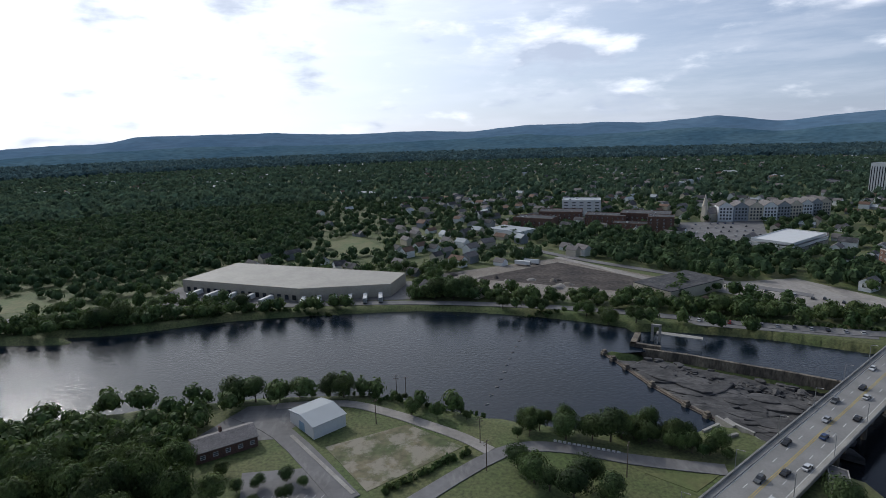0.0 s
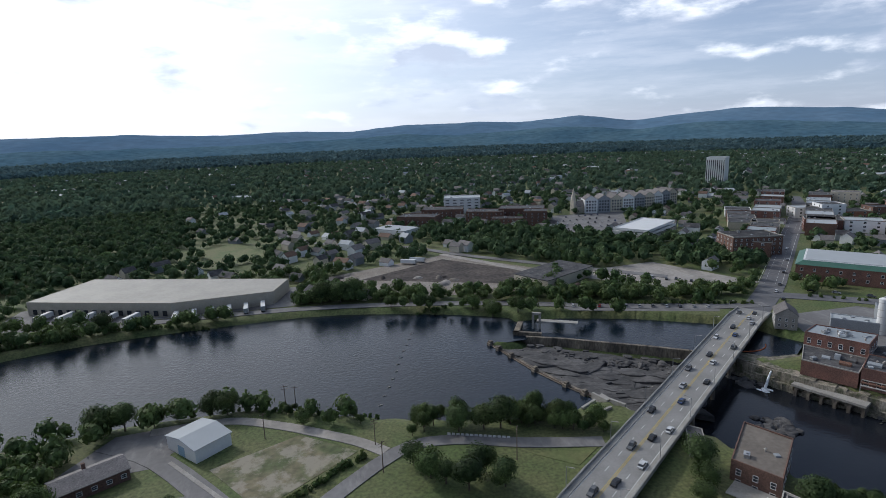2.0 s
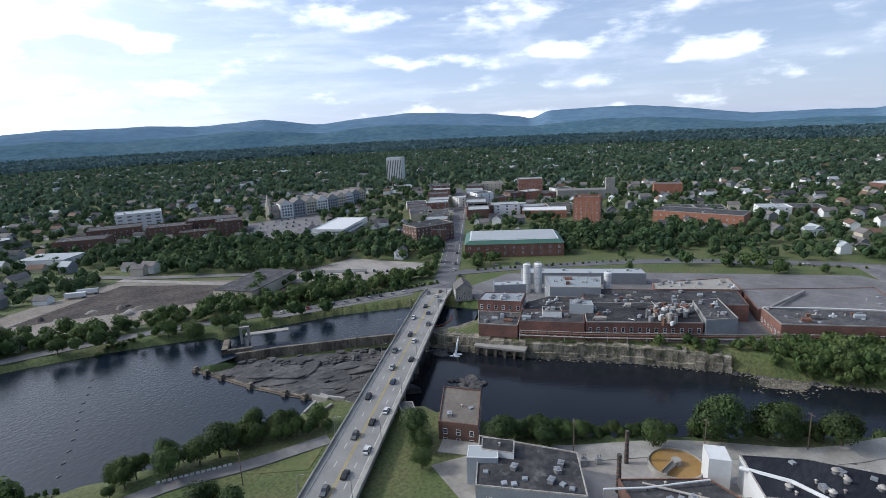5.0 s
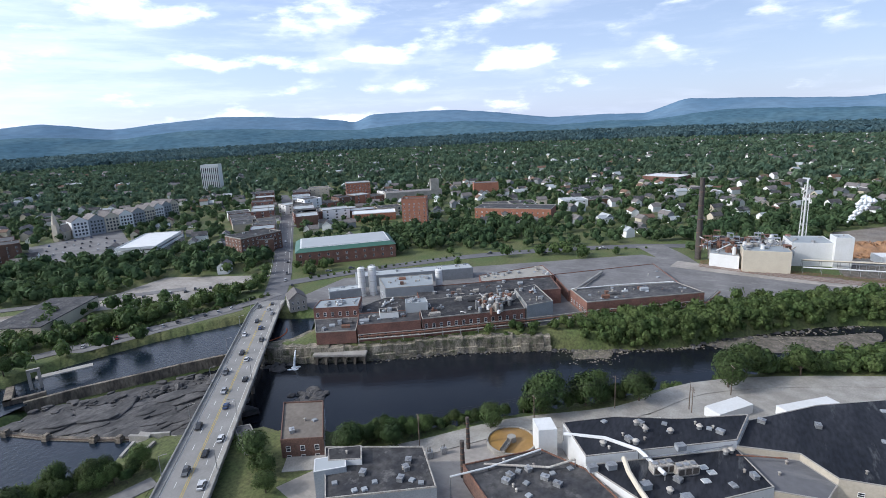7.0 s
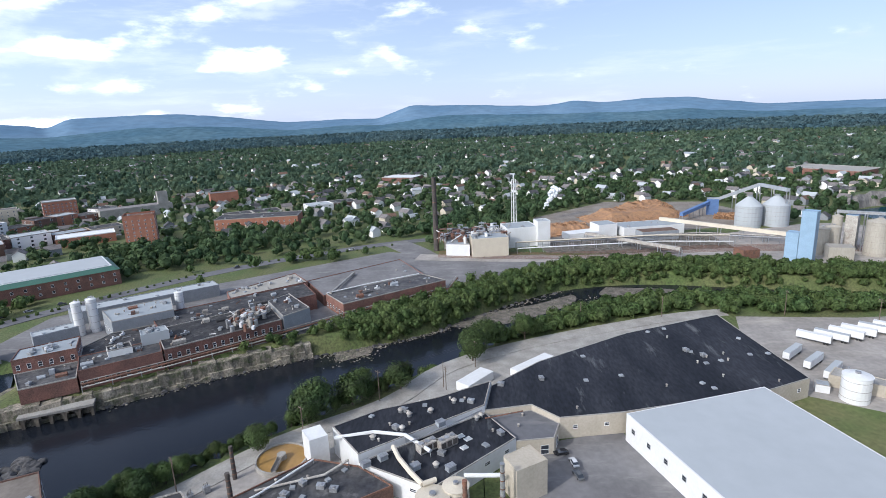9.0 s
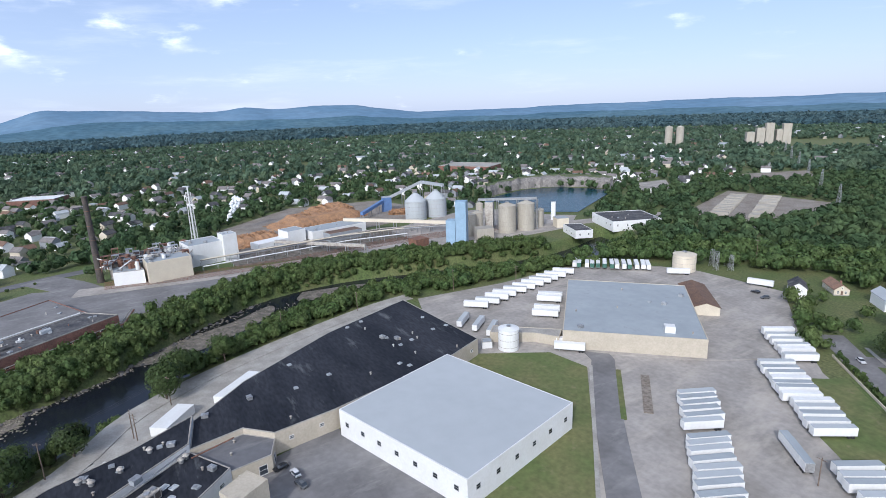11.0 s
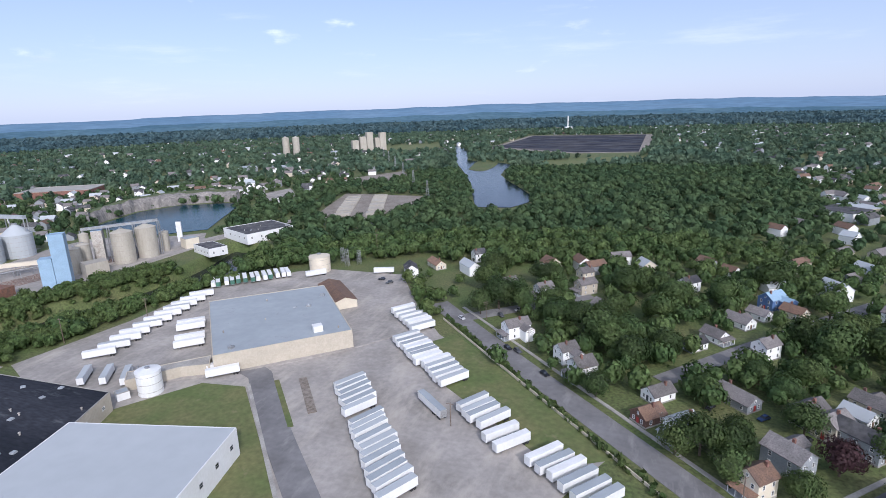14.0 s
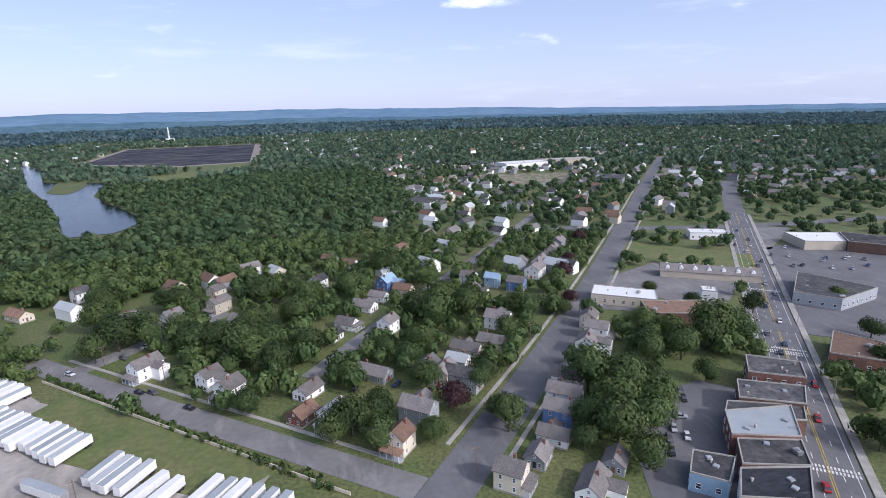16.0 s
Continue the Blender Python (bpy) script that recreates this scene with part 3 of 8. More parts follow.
YARD = [(262, -135), (256, -190), (258, -244), (222, -292), (205, -302), (150, -304), (118, -255), (92, -222), (70, -205), (9, -150), (50, -64), (104, -60), (190, -108)]
LOTS = [
    ("gravel trailer yard", YARD, "gravel", 0.05),
    ("mown lawn beside the white warehouse", [(186, -118), (166, -149), (147, -152), (88, -97), (96, -76), (112, -70)], "lawn", 0.09),
    ("grass verge along the yard", [(92, -214), (84, -224), (6, -151), (23, -141), (72, -177)], "lawn", 0.09),
    ("concrete apron between lane and plant", [(160, 62), (193, 13), (234, -35), (262, -100), (266, -130), (248, -118), (227, -70), (201, -28), (171, 11), (154, 44)], "concrete", 0.05),
    ("concrete strip beside the works lane", [(183, 36), (214, 13), (240, -33), (228, -34), (193, 8), (174, 32)], "concrete", 0.04),
    ("gravel works yard", [(100, 116), (114, 110), (130, 90), (158, 62), (188, 22), (172, 8), (135, 5), (108, 40), (92, 88)], "gravel", 0.04),
    ("works courtyard", [(156, -20), (164, -50), (104, -66), (112, -10)], "old_asphalt", 0.07),
    ("mill yard", [(229, 212), (240, 240), (290, 240), (345, 170), (420, 60), (400, 20), (318, 8), (256, 82), (207, 156), (194, 178), (208, 194)], "old_asphalt", 0.05),
    ("gravel ground beside the pulp works", [(404, 34), (372, 46), (332, 26), (330, 8), (352, -34), (372, -60), (396, -60), (398, -4)], "old_asphalt", 0.045),
    ("gravel lot below the trees", [(160, 362), (245, 372), (278, 298), (230, 292)], "gravel", 0.06),
    ("cleared building ground", [(-9, 410), (95, 455), (168, 368), (126, 331), (54, 339)], "dirt", 0.05),
    ("dark torn-up lot", [(20, 395), (92, 440), (150, 372), (120, 350)], "dark_dirt", 0.08),
    ("canal side car park", [(128, 300), (222, 268), (214, 256), (136, 283)], "old_asphalt", 0.06),
    ("hospital car park", [(35, 660), (123, 715), (135, 690), (60, 640)], "old_asphalt", 0.06),
    ("town car park", [(267, 620), (362, 616), (300, 495), (229, 515)], "old_asphalt", 0.06),
    ("riverside car park", [(-94, 178), (-82, 203), (-66, 205), (-54, 193), (-64, 178), (-84, 176)], "old_asphalt", 0.05),
    ("dry grass plot", [(-44, 172), (-16, 186), (4, 170), (-26, 147)], "dry_grass", 0.075),
    ("small car park", [(-68, 158), (-47, 160), (-32, 136), (-60, 132)], "old_asphalt", 0.08),
    ("grass island", [(60, 153), (83, 151), (72, 143)], "lawn", 0.07),
    ("rail yard ballast", [(400, -62), (440, -58), (452, -130), (444, -240), (396, -240), (392, -110)], "shoal_gravel", 0.045),
    ("log yard", [(440, -55), (480, -290), (600, -260), (620, -160), (540, -70)], "dirt", 0.05),
    ("cement works yard", [(345, -200), (345, -330), (380, -372), (412, -345), (470, -330), (470, -290), (440, -200)], "gravel", 0.06),
    ("lumber yard", [(318, -440), (245, -442), (240, -600), (372, -602)], "dirt", 0.06),
    ("pale cleared field", [(448, -738), (404, -839), (355, -767), (387, -676)], "dirt", 0.06),
    ("open meadow", [(741, -1395), (595, -1493), (479, -1235), (599, -1154)], "lawn", 0.06),
    ("pale gravel clearing", [(486, -582), (480, -632), (428, -576), (431, -525)], "gravel", 0.06),
    ("bright meadow beside the tailings", [(213, -998), (38, -1139), (10, -1004), (154, -872)], "lawn", 0.06),
    ("office car park", [(-172, -268), (-236, -290), (-268, -246), (-212, -206)], "old_asphalt", 0.06),
    ("mown field beside the avenue", [(-222, -318), (-252, -345), (-308, -280), (-278, -248)], "lawn", 0.085),
    ("shopping car park", [(-300, -330), (-372, -352), (-400, -330), (-330, -285)], "old_asphalt", 0.06),
    ("store car park", [(-230, -178), (-330, -290), (-430, -300), (-420, -150), (-250, -120)], "asphalt", 0.06),
    ("back yard parking", [(-100, -126), (-122, -148), (-148, -152), (-158, -140), (-146, -120), (-108, -92), (-90, -104)], "asphalt", 0.06),
    ("school field", [(-290, -780), (-434, -735), (-367, -632), (-300, -636)], "dry_grass", 0.06),
    ("meadow among trees", [(-140, 560), (-95, 590), (-50, 500), (-90, 490)], "lawn", 0.06),
    ("lakeside field", [(-300, 336), (-245, 348), (-310, 376), (-360, 360)], "lawn", 0.06),
    ("warehouse apron", [(-200, 345), (-25, 346), (-18, 392), (-200, 392)], "old_asphalt", 0.04),
    ("pale bare rim of the tailings", [(395, -1322), (400, -1815), (20, -1815), (22, -1196), (168, -1170)], "dirt", 0.15),
    ("tailings field", [(380, -1340), (385, -1800), (40, -1800), (40, -1210), (165, -1190)], "tailings", 0.3),
]
for what, poly, mat, z in LOTS:
    sheet("lot" if mat not in ("lawn", "dry_grass") else "lawn", poly, z + 0.03, mat, what + (" with tyre tracks" if mat == "gravel" else ""), "lot" if mat not in ("lawn", "dry_grass") else "grass")
FAR_RIVER = smooth([(177, -540), (260, -760), (298, -847), (370, -1010), (432, -1183), (520, -1400)], 3) + smooth([(505, -1400), (400, -1190), (345, -1016), (245, -953), (222, -803), (133, -616), (140, -545)], 3)
KEEP.append([(x * 0.93, y * 0.93) for x, y in FAR_RIVER])
sheet("water", FAR_RIVER, 0.6, "lake_water", "blue river winding away through woods", "water")
sheet("shoal", smooth([(295.7, -868.6), (320.9, -1003.2), (296.8, -1019.3), (267.6, -946.3), (262.9, -845.8)] + [(295.7, -868.6)], 3)[:-1], 0.9, "grass", "low green island in the far river", "island", keep=False, th=0.6)
QUARRY = [(506, -360), (520, -372), (542, -438), (528, -482), (474, -512), (446, -485), (389, -383), (419, -352)]
KEEP.append([(x * 0.93, y * 0.93) for x, y in QUARRY])
KEEP.append([(380 * 0.9, -1340 * 0.9), (385, -1800), (40, -1800), (40 * 0.9, -1210 * 0.9), (165 * 0.9, -1190 * 0.9)])
sheet("water", QUARRY, 0.6, "quarry_water", "blue green water in the quarry", "water")

# ---- bridge ----
BR0, BR1 = Vector((64, 121)), Vector((231, 250))
BRL = (BR1 - BR0).length
BRA = math.degrees(math.atan2(BR1.y - BR0.y, BR1.x - BR0.x))


def deck_z(x):
    e = min(max((BRL - x) / 26, 0), 1)
    b = min(max((x + 22) / 22, 0), 1)
    return 0.45 + 2.3 * (e * e * (3 - 2 * e)) * (b * b * (3 - 2 * b))


def strip(mb, x0, x1, y0, y1, dz0, dz1, step=8.0, mi=0):
    """A beam that follows the deck's rise and fall."""
    n = max(1, int((x1 - x0) / step))
    xs = [x0 + (x1 - x0) * i / n for i in range(n + 1)]
    vs = [(x, y, deck_z(x) + z) for x in xs for y, z in ((y0, dz0), (y1, dz0), (y1, dz1), (y0, dz1))]
    fs = [(4 * i + a, 4 * i + 4 + a, 4 * i + 4 + (a + 1) % 4, 4 * i + (a + 1) % 4) for i in range(n) for a in range(4)]
    mb.add(vs, [q[::-1] for q in fs] + [(0, 1, 2, 3), (4 * n + 3, 4 * n + 2, 4 * n + 1, 4 * n)], mi)


def make_bridge():
    br = thing("bridge", "long concrete road bridge with four lanes over the river", "bridge", pose(BR0.x, BR0.y, 0, 0, 0, BRA))
    d = MB()
    strip(d, -34, BRL + 2, -8.3, 8.3, -1.0, 0)
    part("deck", d, br, "pale worn concrete deck", mats=("deck_concrete",))
    for s in (-1, 1):
        k, r, g = MB(), MB(), MB()
        strip(k, -34, BRL, s * 7.4 - 0.9, s * 7.4 + 0.9, 0, 0.2)
        part("walkway", k, br, mats=("concrete",))
        strip(r, -34, BRL, s * 8.3 - 0.18, s * 8.3 + 0.18, 0.0, 1.0)
        part("parapet", r, br, mats=("concrete",))
        strip(g, 4, BRL - 12, s * 6.6 - 0.35, s * 6.6 + 0.35, -2.4, -1.0)
        part("girder", g, br, mats=("steel",))
        rail = MB()
        strip(rail, -30, BRL - 4, s * 8.3 - 0.06, s * 8.3 + 0.06, 1.25, 1.37)
        for i in range(48):
            x = -30 + i * (BRL + 24) / 47
            rail.box(x - 0.06, x + 0.06, s * 8.3 - 0.06, s * 8.3 + 0.06, deck_z(x) + 1.0, deck_z(x) + 1.3)
        part("railing", rail, br, mats=("steel",))
    pier = MB()
    for y in (-5.2, 0, 5.2):
        pier.cyl(0, y, -16, -0.6, 0.9, n=12)
    pier.box(-1.1, 1.1, -7.4, 7.4, -1.2, 0.3)
    me = pier.mesh("pier", "stained_concrete")
    for i in range(6):
        part("pier", me, br, at=pose(22 + i * 28, 0, -0.2))
    y = MB()
    for s in (-0.28, 0.28):
        strip(y, -34, BRL, s - 0.09, s + 0.09, 0.0, 0.03)
    part("centre_line", y, br, "double yellow line", mats=("yellow_line",))
    for s in (-1, 1):
        e = MB()
        strip(e, -34, BRL, s * 6.3 - 0.08, s * 6.3 + 0.08, 0, 0.03)
        part("edge_line", e, br, mats=("white_line",))
    dash = MB()
    x = -32
    while x < BRL - 4:
        for s in (-3.3, 3.3):
            dash.box(x, x + 3, s - 0.1, s + 0.1, deck_z(x), deck_z(x + 3) + 0.03)
        x += 10
    tagged(part("lane_marking", dash, br, mats=("white_line",)), kind="stuff")


make_bridge()
KEEP.append(ribbon([tuple(BR0 - (BR1 - BR0) * 0.2), tuple(BR1)], 27))


def lamp_post(x, y, h, ang, z=0.1):
    p = thing("street_lamp", "tall grey metal street lamp with a single arm", "street lamp", pose(x, y, z, 0, 0, ang), "street lamps")
    part("pole", MB().cyl(0, 0, 0, h, 0.13, 0.08, 8), p, mats=("steel",))
    arm = part("arm", MB().tube((0, 0, h - 0.1), (1.9, 0, h + 0.35), 0.06), p, mats=("steel",))
    part("lamp_head", MB().box(1.7, 2.5, -0.16, 0.16, h + 0.26, h + 0.44), arm, mats=("dull_pipe",))
    return p


u = (BR1 - BR0).normalized()
nrm = Vector((-u.y, u.x))
first_lamp = None
for i in range(7):
    for s in (-1, 1):
        q = BR0 + u * (2 + i * 31) + nrm * s * 8.0
        m = pose(q.x, q.y, deck_z(2 + i * 31) + 0.2, 0, 0, BRA + (-90 if s > 0 else 90))
        if first_lamp is None:
            first_lamp = lamp_post(q.x, q.y, 8.0, BRA - 90, deck_z(2) + 0.2)
        else:
            copy_thing(first_lamp, m)
for i in range(9):
    q = Vector((-137, -88)) + Vector((-0.663, -0.749)) * (i * 38 - 20)
    n2 = Vector((0.749, -0.663)) * (9.6 if i % 2 else -9.6)
    copy_thing(first_lamp, pose(q.x + n2.x, q.y + n2.y, 0.1, 0, 0, 138 if i % 2 else -42))

# ---- vehicles ----


def make_car(paint, label, tall=1.0, long=4.6):
    c = thing("car", label, "car", group="cars")
    l, w, h = long / 2, 0.9, tall
    prof = [(-l, 0.32), (l, 0.32), (l, 0.68), (l - 0.25, 0.80), (l * 0.42, 0.92), (-l * 0.86, 0.95), (-l, 0.78)]
    b = MB()
    vs = [(x, s * (w - (0.05 if z > 0.6 else 0)), z) for s in (-1, 1) for x, z in prof]
    n = len(prof)
    b.add(vs, [tuple(range(n)), tuple(range(2 * n - 1, n - 1, -1))] + [(i, n + i, n + (i + 1) % n, (i + 1) % n) for i in range(n)])
    part("body", b, c, mats=(paint,))
    top = 1.45 * h
    cab = [(-l * 0.86, 0.93, 0.84), (l * 0.44, 0.90, 0.84), (l * 0.12, top, 0.66), (-l * 0.62, top, 0.66)]
    g = MB()
    vs = [(x, s * yy, z) for s in (-1, 1) for x, z, yy in cab]
    g.add(vs, [(0, 1, 2, 3), (7, 6, 5, 4), (1, 5, 6, 2), (0, 3, 7, 4)])
    part("glazing", g, c, "dark car glass", mats=("dark_glass",))
    part("roof", MB().box(-l * 0.62, l * 0.13, -0.67, 0.67, top - 0.03, top + 0.05), c, mats=(paint,))
    wm = MB().tube((0, -0.11, 0), (0, 0.11, 0), 0.33, 12).mesh("wheel", "tyre")
    for x in (-l * 0.6, l * 0.6):
        for s in (-0.85, 0.85):
            part("wheel", wm, c, at=pose(x, s, 0.33))
    return c


CARS = [make_car("car_white", "white parked or waiting car"), make_car("car_black", "black sedan car on the road"), make_car("car_silver", "silver hatchback car on asphalt"),
        make_car("car_red", "bright red car on asphalt"), make_car("car_blue", "dark blue sedan car on asphalt"), make_car("car_grey", "dark grey utility car on asphalt", 1.18, 4.8)]
used_cars = set()
crng = random.Random(5)


def put_car(x, y, z, ang, k=None):
    k = crng.choice((0, 1, 2, 4, 5, 1, 5, 0, 2)) if k is None else k
    m = pose(x, y, z, 0, 0, ang)
    if k not in used_cars:
        used_cars.add(k)
        CARS[k].matrix_basis = m
    else:
        copy_thing(CARS[k], m)


for x, lane, k in ((6, 1, 5), (14, -1, 1), (27, -2, 0), (35, 1, 5), (44, -1, 1), (52, -2, 0), (62, 2, 1), (75, -1, 4), (88, 1, 2), (97, -2, 1), (106, 2, 5), (118, -1, 0), (126, 1, 1), (141, -2, 5), (150, 2, 0),
                   (158, -1, 4), (169, 1, 1), (180, -2, 2), (188, -1, 0), (197, 2, 5), (203, -1, 1)):
    q = BR0 + u * x + nrm * (1.75 if lane > 0 else -1.75) * (1 if abs(lane) == 1 else 2.75)
    put_car(q.x, q.y, deck_z(x) + 0.03, BRA + (0 if lane < 0 else 180), k)
md = Vector((-0.663, -0.749))
mn = Vector((0.749, -0.663))
for d, off, k in ((2, 2.2, 3), (40, -2.2, 3), (62, 5.2, 1), (66, -5.6, 3), (92, 2, 1), (112, 5, 5), (130, -2, 0), (150, 2, 4), (168, 5, 5), (190, -2, 2), (215, 2, 1), (240, -5, 5), (262, 2, 0), (300, -2, 5), (330, 4, 4)):
    q = Vector((-137, -88)) + md * d + mn * off
    put_car(q.x, q.y, 0.16, 228.5 + (0 if off > 0 else 180), k)
for x, y, a, k in ((151, -28, 100, 1), (140, -31, 15, 5), (146, -31, 10, 0), (57, -216, 135, 1), (37, -197, 135, 1), (88, -243, 138, 0), (63, -262, 40, 0), (70, -252, 132, 5), (52, -214, 135, 5), (-135, -205, 45, 3), (-22, -190, 60, 1),
                   (-48, -178, 45, 1), (-98, -96, 150, 0), (-108, -118, 60, 1), (-112, -124, 60, 5), (-117, -128, 60, 2), (-10, -236, 45, 1), (-16, -242, 45, 5), (290, 270, -48, 1), (300, 262, -48, 2), (312, 250, -48, 5), (262, 262, 40, 1), (270, 276, 40, 0), (284, 288, 42, 5),
                   (310, 312, 43, 1), (340, 340, 43, 2), (370, 372, 43, 0), (400, 130, 120, 1), (430, 92, 120, 0), (386, 170, 130, 5), (158, -290, 10, 1), (150, -285, 60, 5)):
    put_car(x, y, 0.32, a, k)
for x, y, a in ((-136, -147, 60), (-133, -142, 60), (-124, -133, 150), (-118, -123, 60), (-107, -103, 30), (-351, -233, 20), (-358, -251, 20), (-336, -250, 20), (-315, -248, 20), (-194, -124, 45), (-196, -120, 45), (-205, -164, 228), (-290, -258, 228), (-255, -214, 228), (-26, -200, 45), (-38, -188, 45)):
    put_car(x, y, 0.2, a)
for i in range(11):
    put_car(140 + i * 7.2, 290 - i * 2.6, 0.1, 62, None if i != 2 else 3)
for row in range(4):
    for i in range(9):
        if crng.random() < 0.75:
            put_car(262 + i * 8.5 - row * 6, 600 - row * 24 + i * 0.5, 0.12, 65)
for i in range(13):
    put_car(176 + i * 6.2, 362 - i * 4.8 + (i % 2) * 3, 0.12, 50)
for row in range(3):
    for i in range(7):
        if crng.random() < 0.8:
            put_car(-300 - i * 9 - row * 8, -255 - row * 24 + i * 6, 0.12, 40)

# ---- semi-trailers in the yard ----


def make_trailer(roof, label, skin="white_metal"):
    t = thing("semi_trailer", label, "trailer", group="parked trailers")
    part("box", MB().box(-6.6, 6.6, -1.28, 1.28, 1.15, 3.9), t, mats=(skin,))
    part("roof", MB().box(-6.56, 6.56, -1.24, 1.24, 3.9, 3.98), t, mats=(roof,))
    part("side_rail", MB().box(-6.64, 6.64, -1.31, 1.31, 1.02, 1.16), t, mats=("steel",))
    part("chassis", MB().box(-6.2, 6.0, -0.5, 0.5, 0.82, 1.02), t, mats=("soot",))
    wm = MB().tube((0, -1.2, 0), (0, -0.65, 0), 0.5, 12).tube((0, 0.65, 0), (0, 1.2, 0), 0.5, 12).tube((0, -0.65, 0), (0, 0.65, 0), 0.12, 6).mesh("axle", "tyre")
    for x in (-5.5, -4.3):
        part("axle", wm, t, at=pose(x, 0, 0.5))
    part("landing_gear", MB().box(4.2, 4.4, -0.9, -0.7, 0, 1.0).box(4.2, 4.4, 0.7, 0.9, 0, 1.0).box(4.2, 4.4, -0.7, 0.7, 0.6, 0.75), t, mats=("steel",))
    part("rear_door", MB().box(-6.66, -6.6, -1.2, 1.2, 1.25, 3.9), t, mats=("steel",))
    return t


TRAILERS = [make_trailer("white_metal", "white box semi-trailer parked on gravel"), make_trailer("grey_roof", "white semi-trailer with a grey metal roof"),
            make_trailer("pale_roof", "white semi-trailer with a pale roof"), make_trailer("white_metal", "white semi-trailer with a green nose", "green_roof")]
used_trailers = set()


def put_trailer(x, y, ang, k):
    m = pose(x, y, 0.09, 0, 0, ang)
    if k in used_trailers:
        copy_thing(TRAILERS[k], m)
    else:
        used_trailers.add(k)
        TRAILERS[k].matrix_basis = m


trng = random.Random(3)


def trailer_row(p0, p1, n, ang, kinds, gaps=()):
    for i in range(n):
        if i in gaps:
            continue
        s = i / max(1, n - 1)
        put_trailer(p0[0] + (p1[0] - p0[0]) * s + trng.uniform(-0.7, 0.7), p0[1] + (p1[1] - p0[1]) * s + trng.uniform(-0.7, 0.7), ang + trng.uniform(-1.5, 1.5), trng.choice(kinds))


trailer_row((107, -165), (62, -115), 18, 63, (1, 1, 2), (6,))
trailer_row((104, -210), (69, -180), 12, 54, (1, 1, 0, 2))
trailer_row((120, -243), (101, -224), 6, 54, (0, 2))
trailer_row((57, -165), (47, -158), 4, 57, (2, 0, 1))
trailer_row((42, -151), (37, -147), 2, 52, (0,))
trailer_row((72, -161), (69, -159), 2, -38, (1,))
trailer_row((27, -144), (8, -130), 6, 52, (1, 0, 1))
trailer_row((230, -154), (247, -231), 11, 44, (0, 0, 2))
trailer_row((218, -195), (199, -174), 5, 44, (0,), (2,))
trailer_row((256, -250), (224, -283), 13, 135, (3, 0, 3))
trailer_row((166, -161), (162, -157), 2, 44, (0,))
put_trailer(204, -286, 48, 0)
put_trailer(163, -303, 20, 0)
trailer_row((215, -136), (198, -141), 3, 130, (2,))

# ---- buildings ----
WINDOW_MESH = {}


def window_mesh(w, h, frame_mat):
    key = (w, h, frame_mat)
    if key not in WINDOW_MESH:
        b = MB()
        t = 0.10
        xs, zs = (-w / 2, -w / 2 + t, w / 2 - t, w / 2), (-0.05, t, h / 2 - 0.04, h / 2 + 0.04, h - t, h)
        vs, fs, gl = [(x, -0.10, z) for z in zs for x in xs], [], []
        for r in range(5):
            for c in range(3):
                q = (4 * r + c, 4 * r + c + 1, 4 * r + c + 5, 4 * r + c + 4)
                if c == 1 and r in (1, 3):
                    o = len(vs)
                    vs += [(vs[k][0], -0.03, vs[k][2]) for k in q]
                    fs += [(q[k], q[(k + 1) % 4], o + (k + 1) % 4, o + k) for k in range(4)]
                    gl.append((o, o + 1, o + 2, o + 3))
                else:
                    fs.append(q)
        rim = [0, 1, 2, 3, 7, 11, 15, 19, 23, 22, 21, 20, 16, 12, 8, 4]
        o = len(vs)
        vs += [(vs[k][0], 0.05, vs[k][2]) for k in rim]
        fs += [(rim[(k + 1) % 16], rim[k], o + k, o + (k + 1) % 16) for k in range(16)]
        b.v, b.f, b.m = vs, fs + gl, [0] * len(fs) + [1] * len(gl)
        WINDOW_MESH[key] = b.mesh("window", frame_mat, "dark_glass")
    return WINDOW_MESH[key]


VENTS = []
for kind, mats in ((0, ("steel",)), (1, ("grey_siding",)), (2, ("dull_pipe",))):
    vb = MB()
    if kind == 0:
        vb.box(-1.1, 1.1, -0.8, 0.8, 0, 1.1).box(-1.2, 1.2, -0.9, 0.9, 1.1, 1.2).cyl(0, 0, 1.2, 1.45, 0.5, n=10)
    elif kind == 1:
        vb.box(-0.8, 0.8, -0.8, 0.8, 0, 0.35).box(-0.7, 0.7, -0.7, 0.7, 0.35, 0.5)
    else:
        vb.cyl(0, 0, 0, 0.9, 0.3, n=8).cyl(0, 0, 0.9, 1.15, 0.5, 0.15, 8)
    VENTS.append(vb.mesh("roof_vent", *mats))


def inset(poly, d):
    n = len(poly)
    out = []
    for i in range(n):
        p, a, b = Vector(poly[i]), Vector(poly[i - 1]), Vector(poly[(i + 1) % n])
        e0, e1 = (p - a).normalized(), (b - p).normalized()
        n0, n1 = Vector((-e0.y, e0.x)), Vector((-e1.y, e1.x))
        k = n0 + n1
        k = k / max(0.3, k.length_squared / 2)
        out.append(tuple(p + k * d))
    return out


def ccw(poly):
    a = sum(poly[i - 1][0] * poly[i][1] - poly[i][0] * poly[i - 1][1] for i in range(len(poly)))
    return list(poly) if a > 0 else list(poly)[::-1]


